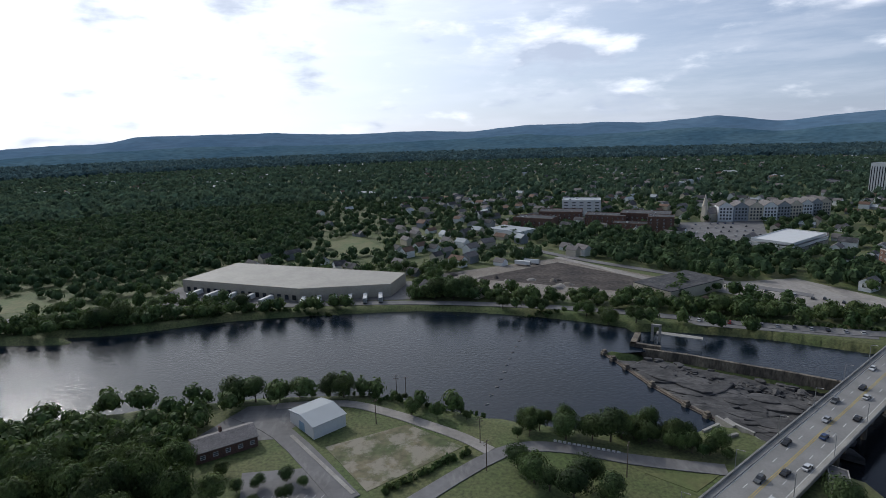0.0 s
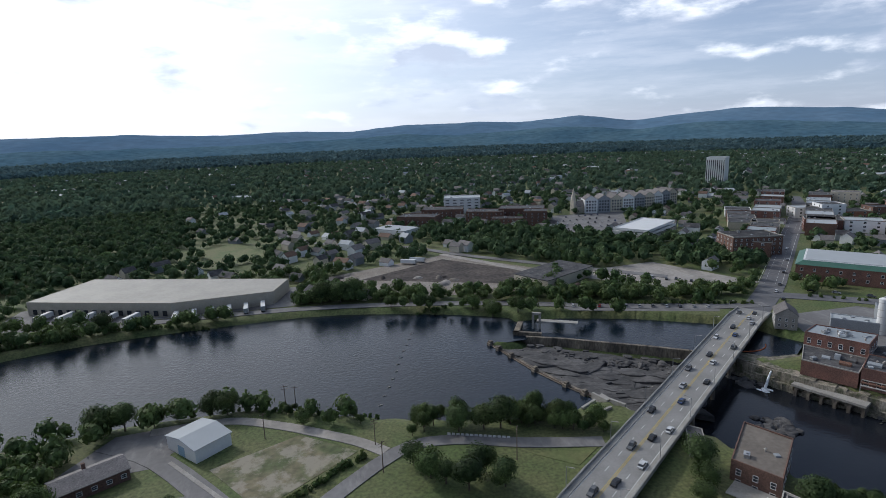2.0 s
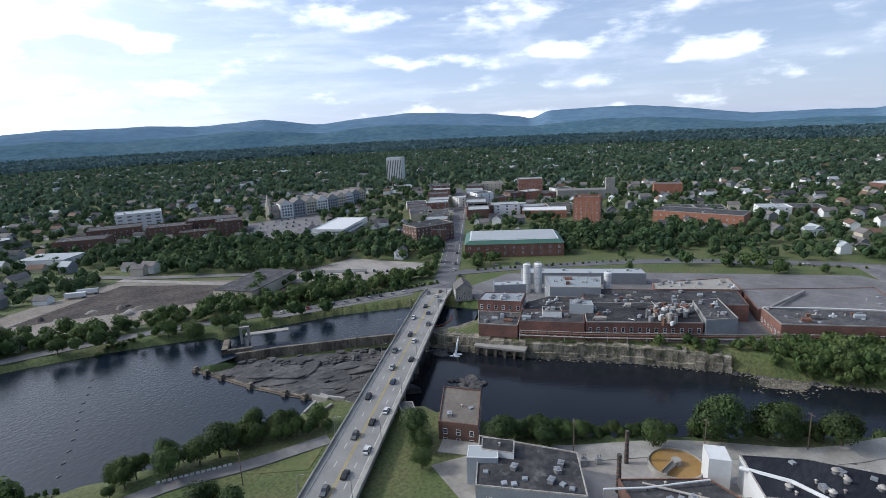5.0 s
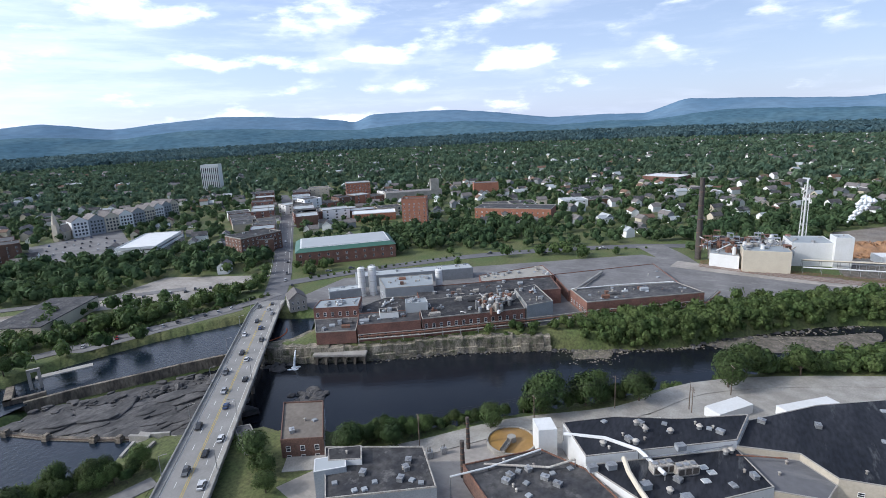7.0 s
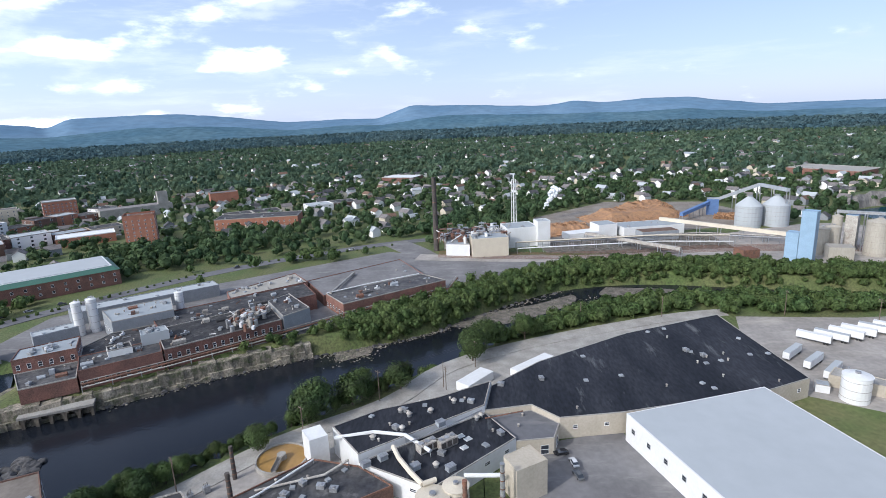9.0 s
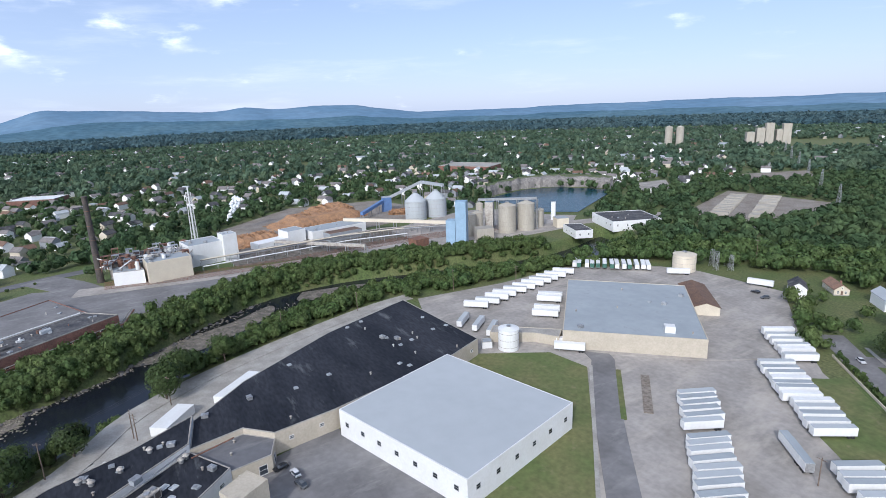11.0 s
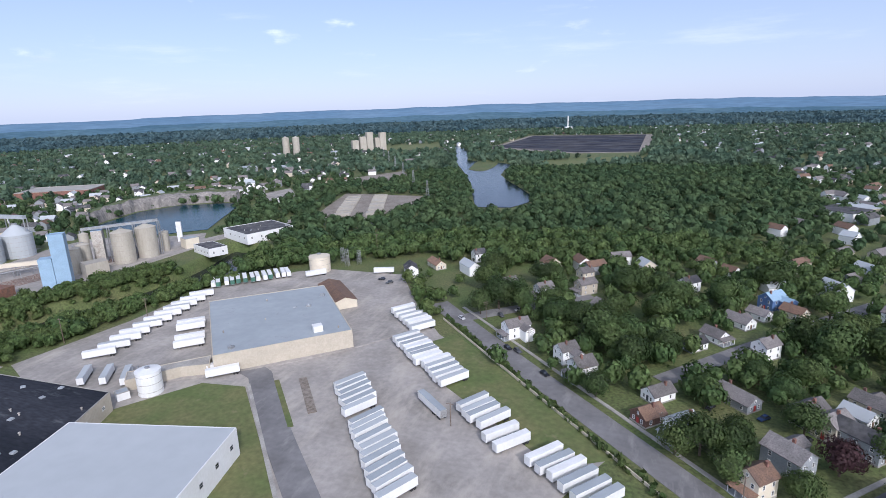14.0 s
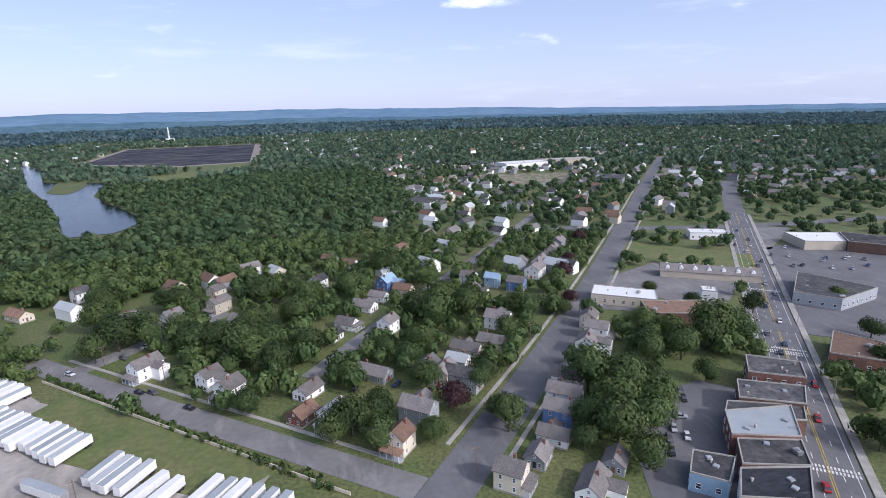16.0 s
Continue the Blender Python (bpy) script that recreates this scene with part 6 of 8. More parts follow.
def lattice(name, label, x, y, h, w, top, mat="steel", z0=0.0, bays=10):
    t = thing(name, label, "tower", pose(x, y, z0))
    b = MB()

    def c(k, z):
        s = w + (top - w) * z / h
        return Vector(((-s, -s), (s, -s), (s, s), (-s, s))[k % 4] + (0,)) + Vector((0, 0, z))
    for k in range(4):
        b.tube(c(k, -0.3), c(k, h), max(0.1, w * 0.07), 4)
    part("leg_frame", b, t, mats=(mat,))
    d = MB()
    for i in range(bays):
        z0_, z1_ = h * i / bays, h * (i + 1) / bays
        for k in range(4):
            d.tube(c(k, z0_), c(k + 1, z1_), max(0.06, w * 0.04), 4)
            d.tube(c(k, z1_), c(k + 1, z1_), max(0.06, w * 0.04), 4)
    part("bracing", d, t, mats=(mat,))
    return t


lt = lattice("flue_tower", "tall pale lattice tower carrying steel flues", 470, -44, 48, 2.3, 1.7, "white_metal")
for s in (-0.8, 0.8):
    part("flue", MB().cyl(s, 0, 0, 52, 0.5, n=12), lt, mats=("white_metal",))


def log_pile(x, y, L, W, h, ang, seed):
    p = thing("log_pile", "long heap of orange-brown stacked logs", "log pile", pose(x, y, 0.1, 0, 0, ang), "log piles")
    g = random.Random(seed)
    core = MB()
    n = 18
    top = []
    vs = []
    for i in range(n + 1):
        s = i / n
        hh = h * min(1, 5 * s, 5 * (1 - s)) * g.uniform(0.8, 1.1)
        vs += [((s - 0.5) * L, -W / 2, -0.3), ((s - 0.5) * L, -W / 4, hh * 0.8), ((s - 0.5) * L, W / 5, hh), ((s - 0.5) * L, W / 2, -0.3)]
        top.append(hh)
    core.add(vs, [(4 * i + a, 4 * i + a + 1, 4 * i + a + 5, 4 * i + a + 4) for i in range(n) for a in range(3)])
    part("pile_body", core, p, mats=("log_wood",))
    logs = MB()
    for i in range(420):
        s = g.uniform(0.03, 0.97)
        k = g.uniform(-0.48, 0.48)
        hh = top[int(s * n)]
        z = hh * (1 - abs(k - 0.05) * 1.75) + g.uniform(-0.2, 0.5)
        if z < 0:
            continue
        q, a = Vector(((s - 0.5) * L, k * W, z)), g.gauss(1.35, 0.35)
        d = Vector((math.cos(a), math.sin(a), g.uniform(-0.2, 0.2))) * g.uniform(2, 3.4)
        logs.tube(q - d, q + d, g.uniform(0.25, 0.45), 5)
    tagged(part("logs", logs, p, mats=("log_wood",)), kind="stuff")


log_pile(474, -90, 48, 34, 7, -75, 1)
log_pile(528, -165, 105, 44, 9, -75, 2)
log_pile(575, -190, 60, 26, 7, -72, 3)
log_pile(505, -250, 34, 20, 5, 60, 4)


def conveyor(a, b, w, mat, label, ground=0.1):
    a, b = Vector(a), Vector(b)
    t = thing("conveyor", label, "conveyor", pose(*a))
    d = b - a
    ang = math.degrees(math.atan2(d.y, d.x))
    tilt = -math.degrees(math.atan2(d.z, math.hypot(d.x, d.y)))
    L = d.length
    part("gallery", MB().box(0, L, -w / 2, w / 2, -w * 0.4, w * 0.5), t, at=pose(0, 0, 0, 0, tilt, ang), mats=(mat,))
    k = max(2, int(L / 16))
    for i in range(k + 1):
        q = d * (i / k)
        hgt = a.z + q.z - ground
        if hgt > 2:
            part("bent", MB().box(q.x - 0.3, q.x + 0.3, q.y - w / 2, q.y - w / 2 + 0.5, q.z - hgt, q.z - w * 0.3).box(q.x - 0.3, q.x + 0.3, q.y + w / 2 - 0.5, q.y + w / 2, q.z - hgt, q.z - w * 0.3), t, mats=("steel",))
    return t


conveyor((500, -200, 6), (530, -240, 12), 3.4, "blue_siding", "blue enclosed chip conveyor")
conveyor((530, -240, 12), (500, -268, 31), 3.4, "grey_siding", "blue grey inclined conveyor to the chip silos")
conveyor((500, -268, 31), (462, -272, 31), 3.0, "grey_siding", "conveyor bridge over the silo tops")
conveyor((470, -170, 9), (400, -240, 8), 3.0, "cream", "long pale covered conveyor over the tracks")
conveyor((440, -100, 5), (372, -150, 7), 2.4, "dull_pipe", "steel pipe bridge over the rail tracks")
building("transfer_house", "blue metal conveyor transfer house", "plant house", [(526, -234), (536, -238), (533, -248), (523, -244)], 15, "blue_siding", "grey_siding", parapet=0.2, cap="grey_siding")
for y in (-245, -268):
    silo("silo", "large grey steel chip silo with a conical roof", 470, y, 10.5, 18, "pale_roof", 8, group="chip silos")
# cement works
building("blue_tower", "tall pale blue metal process tower", "process tower", oblong((355, -231), (361, -225), 8), 34, "pale_blue", "pale_blue", parapet=0.4, cap="pale_blue")
building("blue_tower", "lower pale blue wing of the process tower", "process tower", oblong((361.2, -224.8), (366.5, -219.5), 8), 19, "pale_blue", "pale_blue", parapet=0.3, cap="pale_blue")
for i, (x, y, r, h) in enumerate(((374, -246, 4.5, 18), (378, -256, 4.5, 18), (366, -278, 7.4, 23), (363, -296, 7.4, 23), (384, -262, 3.2, 24), (364, -312, 3.6, 15), (370, -318, 3.4, 14))):
    silo("silo", "tan concrete cement silo with a low cone roof", x, y, r, h, "silo_concrete", 2.5 if r > 6 else 1.2, group="cement silos")
building("cement_house", "tan blank cement mill building", "factory", [(356, -240), (352, -254), (362, -258), (367, -244)], 9, "silo_concrete", "tan_roof", parapet=0.2)
building("cement_house", "pale blue dust collector house on legs", "factory", [(382, -266), (388, -272), (383, -277), (377, -271)], 25, "dull_pipe", "pale_blue", parapet=0.2, cap="pale_blue")
conveyor((386, -262, 27), (358, -304, 27), 2.2, "steel", "steel gantry over the cement silos")
building("white_office", "low white works office with flat roof", "office", [(337, -315), (312, -305), (306, -318), (330, -328)], 6, "white_metal", "dark_roof", rows=1, gap=5, base=2, parapet=0.3, cap="white_metal")
building("white_office", "wide white plant building with dark roof deck", "factory", [(310, -345), (294, -385), (330, -402), (350, -362)], 8, "white_metal", "dark_roof", rows=1, gap=7, base=4, parapet=0.5, cap="white_metal", vents=6)
building("white_office", "tall white hopper house by the quarry", "factory", [(350, -320), (360, -324), (356, -334), (346, -330)], 8, "cream", "grey_roof", parapet=0.2)
building("quarry_tower", "slim white hoist tower beside the quarry", "tower", oblong((375.8, -341.2), (378.4, -344.2), 4), 17, "white_metal", "grey_roof", parapet=0.2)
cr = random.Random(6)
for i in range(16):      # rows of stacked lumber
    for j in range(2):
        lx, ly = 266 + j * 30 + i * 3.2, -480 - i * 7.2 + j * 12
        st = thing("lumber_stack", "long stack of pale sawn lumber", "lumber stack", pose(lx, ly, 0.1, 0, 0, 22), "lumber stacks")
        part("bundle", MB().box(-8, 8, -1.3, 1.3, 0, cr.uniform(1.5, 3.4)), st, mats=("tan_roof",))
rails = MB()
for k in range(6):
    pts = smooth([(398 + k * 3.4, 20), (385 + k * 3.4, -40), (382 + k * 3.4, -110), (388 + k * 3.4, -191), (372 + k * 3.4, -300)], 4)
    for s in (-0.75, 0.75):
        ln = [(x + s, y) for x, y in pts]
        for a, b in zip(ln, ln[1:]):
            rails.tube((*a, 0.42), (*b, 0.42), 0.09, 4)
tagged(part("rail_tracks", rails, mats=("rust",)), "rusty parallel railway tracks", "rail track", kind="structure")
for k, xo in enumerate((0, 7)):
    pipe_run("pipe_rack", "long elevated pipe rack beside the rail yard", [(410 + xo, -66, 6), (414 + xo, -120, 6), (418 + xo, -186, 6), (398 + xo, -236, 6)], 0.5, "dull_pipe" if k else "steel")
for k, (z, xo, mt) in enumerate(((4.0, -3, "white_metal"), (7.5, 3, "cream"), (5.0, 12, "dull_pipe"))):
    pipe_run("pipe_rack", "long pale pipe run on steel posts over the rail yard", [(404 + xo, -40, z), (408 + xo, -90, z), (412 + xo, -150, z), (404 + xo, -200, z)], 0.45, mt)
# quarry cliff
qc = MB()
qp = smooth([(500, -350), (524, -370), (548, -440), (532, -488), (478, -520), (450, -492)], 8)
vs = []
for i, (x, y) in enumerate(qp):
    k = rb.uniform(-4, 4)
    vs += [(x + k * 0.5, y, -1), (x * 1.006 + k * 0.5, y * 1.006, 7 + rb.uniform(-1, 1)), (x * 1.018 + k * 0.5, y * 1.018, 12.5 + rb.uniform(-1.5, 1.5)), (x * 1.08, y * 1.08, 9), (x * 1.2, y * 1.2, -1)]
qc.add(vs, [(5 * i + a, 5 * i + a + 1, 5 * i + a + 6, 5 * i + a + 5) for i in range(len(qp) - 1) for a in range(4)])
cliff = part("quarry_cliff", qc, mats=("quarry_rock", "grass"))
cliff.data.polygons.foreach_set("material_index", [1 if i % 4 > 1 else 0 for i in range(len(cliff.data.polygons))])
tagged(cliff, "grey cut rock face around the quarry water", "cliff", kind="structure")

# ---- far plants ----
for x, y in ((820, -1080), (797, -1088)):
    silo("silo", "tall tan concrete silo among trees", x, y, 8, 44, "silo_concrete", 3, group="far silos")
for i, (x, y, h) in enumerate(((690, -1165, 30), (676, -1178, 38), (664, -1190, 48), (650, -1206, 34), (640, -1212, 46))):
    building("grain_tower", "pale blocky cement tower far off", "tower", oblong((x, y), (x - 11, y - 11), 14), h, "silo_concrete", "silo_concrete", parapet=0.5, group="far towers", cap="silo_concrete")
chimney(330, -2150, 2.8, 52, "white_metal", "slim white far-off power plant chimney")
building("far_plant", "white power plant building in the distance", "factory", oblong((338, -2140), (312, -2146), 40), 12, "white_metal", "pale_roof", parapet=0)

# ---- town north of the river ----
building("office_tower", "tall white concrete office tower with dark window strips", "tower", oblong((650, 838), (668, 814), 26), 46, "white_metal", "grey_roof", rows=1, gap=2.9, win=(1.5, 38), base=4, edges=(0, 3), frame_mat="white_metal", parapet=1.0, cap="white_metal", storey=4.0)
building("brick_tower", "tall red brick apartment tower", "tower", oblong((469, 304), (480, 281), 20), 27, "orange_brick", "brown_brick", rows=7, gap=4.6, win=(1.3, 1.5), base=2, edges=(0, 3, 1), parapet=1.4, cap="orange_brick", vents=3, storey=3.4)
building("apartment_block", "brick apartment block with white balconies", "apartment block", oblong((612, 488), (634, 462), 22), 24, "orange_brick", "pale_roof", rows=6, gap=4, win=(1.8, 1.6), base=2, edges=(0, 3), parapet=1, storey=3.6)
building("yellow_house", "square pale yellow brick house with grey roof", "house", oblong((604, 551), (622, 528), 20), 17, "cream", "shingle", rows=4, gap=5, base=2, edges=(0, 3), parapet=0.6, cap="cream", storey=3.8)
building("red_store", "low red brick store with white roof", "store", oblong((474, 373), (502, 334), 24), 8, "orange_brick", "white_metal", rows=1, gap=8, base=2, parapet=0.8, cap="white_metal")
building("hospital", "white hospital block with window bands", "hospital", oblong((150, 694), (196, 682), 30), 20, "white_metal", "pale_roof", rows=5, gap=8, win=(5.0, 1.5), base=2, edges=(0, 3), parapet=0.8, cap="white_metal", storey=3.7, vents=5)
for i, (a, b, d, h) in enumerate((((78, 622), (118, 600), 26, 11), ((112, 648), (160, 634), 30, 13), ((160, 618), (200, 600), 26, 12), ((198, 612), (246, 590), 30, 14), ((180, 580), (214, 566), 18, 8), ((212, 566), (236, 556), 22, 16))):
    building("hospital_wing", "brown-red brick hospital wing with flat roof", "hospital", oblong(a, b, d), h, "brown_brick", "dark_roof", rows=h // 4, gap=5, base=1.6, edges=(0, 3), parapet=0.6, cap="brown_brick", vents=5, group="hospital wings", seed=40 + i, storey=3.6)
pg = oblong((286, 440), (344, 482), 36)
building("parking_garage", "open concrete parking garage with cars inside", "garage", pg, 3.2, "concrete", "deck_concrete", parapet=0.9)
for lv in range(2):
    building("garage_deck", "white concrete parking deck level", "garage", inset(ccw(pg), 0.2 + lv), 1.2, "white_metal", "white_metal", z0=5.0 + lv * 3.4, parapet=0.9, cap="white_metal")
for i in range(9):
    s = i / 8
    x, y = 314 + 128 * s, 622 - 14 * math.sin(math.pi * s) + 18 * s
    g, L, W = gabled("condo_block", "pale grey condominium block with steep gables and balconies", "apartment block", (x, y), (x + 15, y - 4 + 6 * s), 22, 17, 5, ("siding", "grey_siding", "cream")[i % 3], "shingle", along=False, group="condominiums")
    for r in range(4):
        for k in (-5, -1.7, 1.7, 5):
            part("window", window_mesh(2.0, 2.2, "grey_siding"), g, at=pose(-L / 2, k, 2 + r * 3.7, 0, 0, -90))
ch = thing("church", "tan stone church with a pointed spire", "church", pose(312, 632, 0, 0, 0, 30))
part("nave", MB().gable_body(26, 12, -0.3, 9, 6), ch, mats=("tan_wall",))
part("nave_roof", MB().gable_roof(26, 12, 9, 6), ch, mats=("shingle",))
part("tower", MB().box(-17, -12, -2.5, 2.5, -0.3, 18), ch, mats=("cream",))
part("spire", MB().cyl(-14.5, 0, 18, 32, 3.2, 0.1, 8), ch, mats=("cream",))
building("brick_block", "four-storey dark red brick corner block", "commercial block", oblong((313, 366), (352, 358), 26), 15, "brown_brick", "dark_roof", rows=4, gap=4.2, base=1.4, edges=(0, 1, 3), parapet=0.8, cap="concrete", vents=4, storey=3.5)
building("brick_mill", "long low red brick mill row", "mill", oblong((530, 250), (540, 168), 30), 11, "orange_brick", "dark_roof", rows=2, gap=5.4, base=2, edges=(0,), parapet=0.6, cap="concrete", vents=6, storey=4)
building("stone_church", "grey stone church with square tower", "church", oblong((610, 420), (660, 360), 22), 12, "concrete", "shingle", rows=1, gap=7, base=4, edges=(0,), parapet=0.4)
building("church_tower", "square pale stone church tower", "tower", oblong((650, 372), (657, 363), 9), 26, "concrete", "concrete", parapet=1.5)
building("red_brick_church", "red brick church with steep roof and tower", "church", oblong((700, 330), (718, 300), 20), 16, "orange_brick", "shingle", parapet=0.4, cap="orange_brick")
building("red_store", "wide white-roofed red store far across town", "store", oblong((880, 130), (860, 78), 40), 9, "brick", "white_metal", parapet=0.6)
building("red_store", "long dull-red store with white roof", "store", oblong((810, -470), (730, -520), 60), 9, "brick", "tan_roof", parapet=0.6, vents=6)
walls = ("brick", "brown_brick", "orange_brick", "tan_wall", "siding", "brick")


def town_row(p0, p1, side, n, depth, hs, seed):
    g = random.Random(seed)
    p0, p1 = Vector(p0), Vector(p1)
    e = (p1 - p0).normalized()
    nn = Vector((-e.y, e.x)) * side
    L = (p1 - p0).length / n
    for i in range(n):
        if g.random() < 0.12:
            continue
        a = p0 + e * (L * i + 0.6) + nn * g.uniform(10, 13)
        b = p0 + e * (L * (i + 1) - 0.6) + nn * (a - p0 - e * (L * i + 0.6)).length
        w = g.choice(walls)
        st = g.choice(hs)
        pts = oblong(a, b, depth) if side > 0 else oblong(b, a, depth)
        building("shop_block", "%s %s-storey shop block with flat roof" % ({"brick": "red brick", "brown_brick": "brown brick", "orange_brick": "orange brick", "tan_wall": "tan rendered", "siding": "white painted"}[w], {2: "two", 3: "three", 4: "four"}[st]),
                 "commercial block", pts, st * 3.7, w, g.choice(("dark_roof", "grey_roof", "pale_roof", "dark_roof")), rows=st, gap=7.6, win=(2.2, 1.9), base=1.4, edges=(0, 3) if side > 0 else (2, 3), parapet=0.8, cap=g.choice((w, "concrete")), vents=2, group="main street shops", seed=seed + i, storey=3.6)


town_row((345, 345), (470, 465), 1, 7, 24, (2, 3, 3), 100)
town_row((400, 402), (590, 585), -1, 9, 24, (3, 4, 3), 200)
town_row((470, 470), (620, 620), 1, 8, 26, (3, 3, 4), 300)
town_row((440, 425), (560, 320), 1, 5, 22, (2, 3), 400)
town_row((490, 480), (650, 415), 1, 7, 22, (2, 3, 4), 500)
town_row((380, 470), (450, 560), -1, 4, 26, (2, 3), 600)
town_row((560, 250), (640, 120), 1, 5, 24, (2, 2, 3), 650)

# ---- houses ----
COLOUR = {"siding": "white", "cream": "cream", "grey_siding": "grey", "blue_siding": "deep blue", "pale_blue": "pale blue", "brown_brick": "brown", "tan_wall": "tan"}
ROOFS = {"shingle": "grey shingle", "brown_shingle": "brown shingle", "pale_blue": "light blue metal", "pale_roof": "pale metal", "dark_roof": "dark"}


def house(x, y, ang, L, W, st, wall, roof, porch=True, wing=False, seed=0, rise=None):
    g = random.Random(seed * 31 + 7)
    L, W = L * 0.9, W * 0.9
    h = 2.9 * st + 0.4
    rise = rise or W * 0.36
    m = pose(x, y, 0.1, 0, 0, ang)
    b = thing("house", "%s %s-storey house with %s roof%s" % (COLOUR[wall], {1: "one", 2: "two"}[st], ROOFS[roof], " and porch" if porch else ""), "house", m, "houses")
    part("wall", MB().gable_body(L, W, -0.3, h, rise), b, mats=(wall,))
    top = part("roof", MB().gable_roof(L, W, h, rise, 0.45), b, mats=(roof,))
    wm = window_mesh(1.0, 1.5, "siding")
    for s, a in ((-1, 0), (1, 180)):
        n = max(2, int(L / 4.0))
        for i in range(n):
            for r in range(st):
                part("window", wm, b, at=pose((-L / 2 + L * (i + 0.5) / n), s * W / 2, 1.0 + 2.9 * r, 0, 0, a))
    for s, a in ((-1, -90), (1, 90)):
        for k in (-W / 4, W / 4):
            for r in range(st):
                part("window", wm, b, at=pose(s * L / 2, k, 1.0 + 2.9 * r, 0, 0, a))
        part("window", window_mesh(0.8, 1.0, "siding"), b, at=pose(s * L / 2, 0, h + 0.3, 0, 0, a))
    part("foundation", MB().box(-L / 2 - 0.08, L / 2 + 0.08, -W / 2 - 0.08, W / 2 + 0.08, -0.3, 0.45), b, mats=("concrete",))
    part("chimney", MB().box(-0.4, 0.4, 0.5, 1.3, h, h + rise + 1.0), top, mats=("brick",), at=pose(g.uniform(-L / 3, L / 3), 0, 0))
    part("door", MB().box(L / 2 - 0.02, L / 2 + 0.08, -0.5, 0.5, 0.4, 2.5), b, mats=(g.choice(("brown_shingle", "dark_glass", "red_paint")),))
    if porch:
        pb = MB()
        pb.box(L / 2 + 0.1, L / 2 + 2.6, -W / 2, W / 2, 0, 0.4)
        porch_floor = part("porch_floor", pb, b, mats=("grey_siding",))
        rf = MB().add([(L / 2, -W / 2 - 0.3, 3.2), (L / 2 + 2.9, -W / 2 - 0.3, 2.6), (L / 2 + 2.9, W / 2 + 0.3, 2.6), (L / 2, W / 2 + 0.3, 3.2), (L / 2, -W / 2 - 0.3, 3.35), (L / 2 + 2.9, -W / 2 - 0.3, 2.75), (L / 2 + 2.9, W / 2 + 0.3, 2.75), (L / 2, W / 2 + 0.3, 3.35)],
                      [(3, 2, 1, 0), (4, 5, 6, 7), (0, 1, 5, 4), (1, 2, 6, 5), (2, 3, 7, 6), (3, 0, 4, 7)])
        part("porch_roof", rf, b, mats=(roof,))
        for k in (-1, -0.33, 0.33, 1):
            part("porch_post", MB().box(L / 2 + 2.4, L / 2 + 2.55, k * (W / 2 - 0.2) - 0.08, k * (W / 2 - 0.2) + 0.08, 0.4, 2.65), porch_floor, mats=("siding",))
    if wing:
        wb = MB().gable_body(W * 0.8, W * 0.7, -0.3, h - 0.9, W * 0.22)
        at = pose(-L * 0.2, W / 2 + W * 0.3, 0, 0, 0, 90)
        part("wing", wb, b, at=at, mats=(wall,))
        part("wing_roof", MB().gable_roof(W * 0.8, W * 0.7, h - 0.9, W * 0.22, 0.3), b, at=at, mats=(roof,))
    R = max(L, W) / 2 + 2
    KEEP.append([(x - R, y - R), (x + R, y - R), (x + R, y + R), (x - R, y + R)])
    HOUSE_AT.append((x, y))
    return b


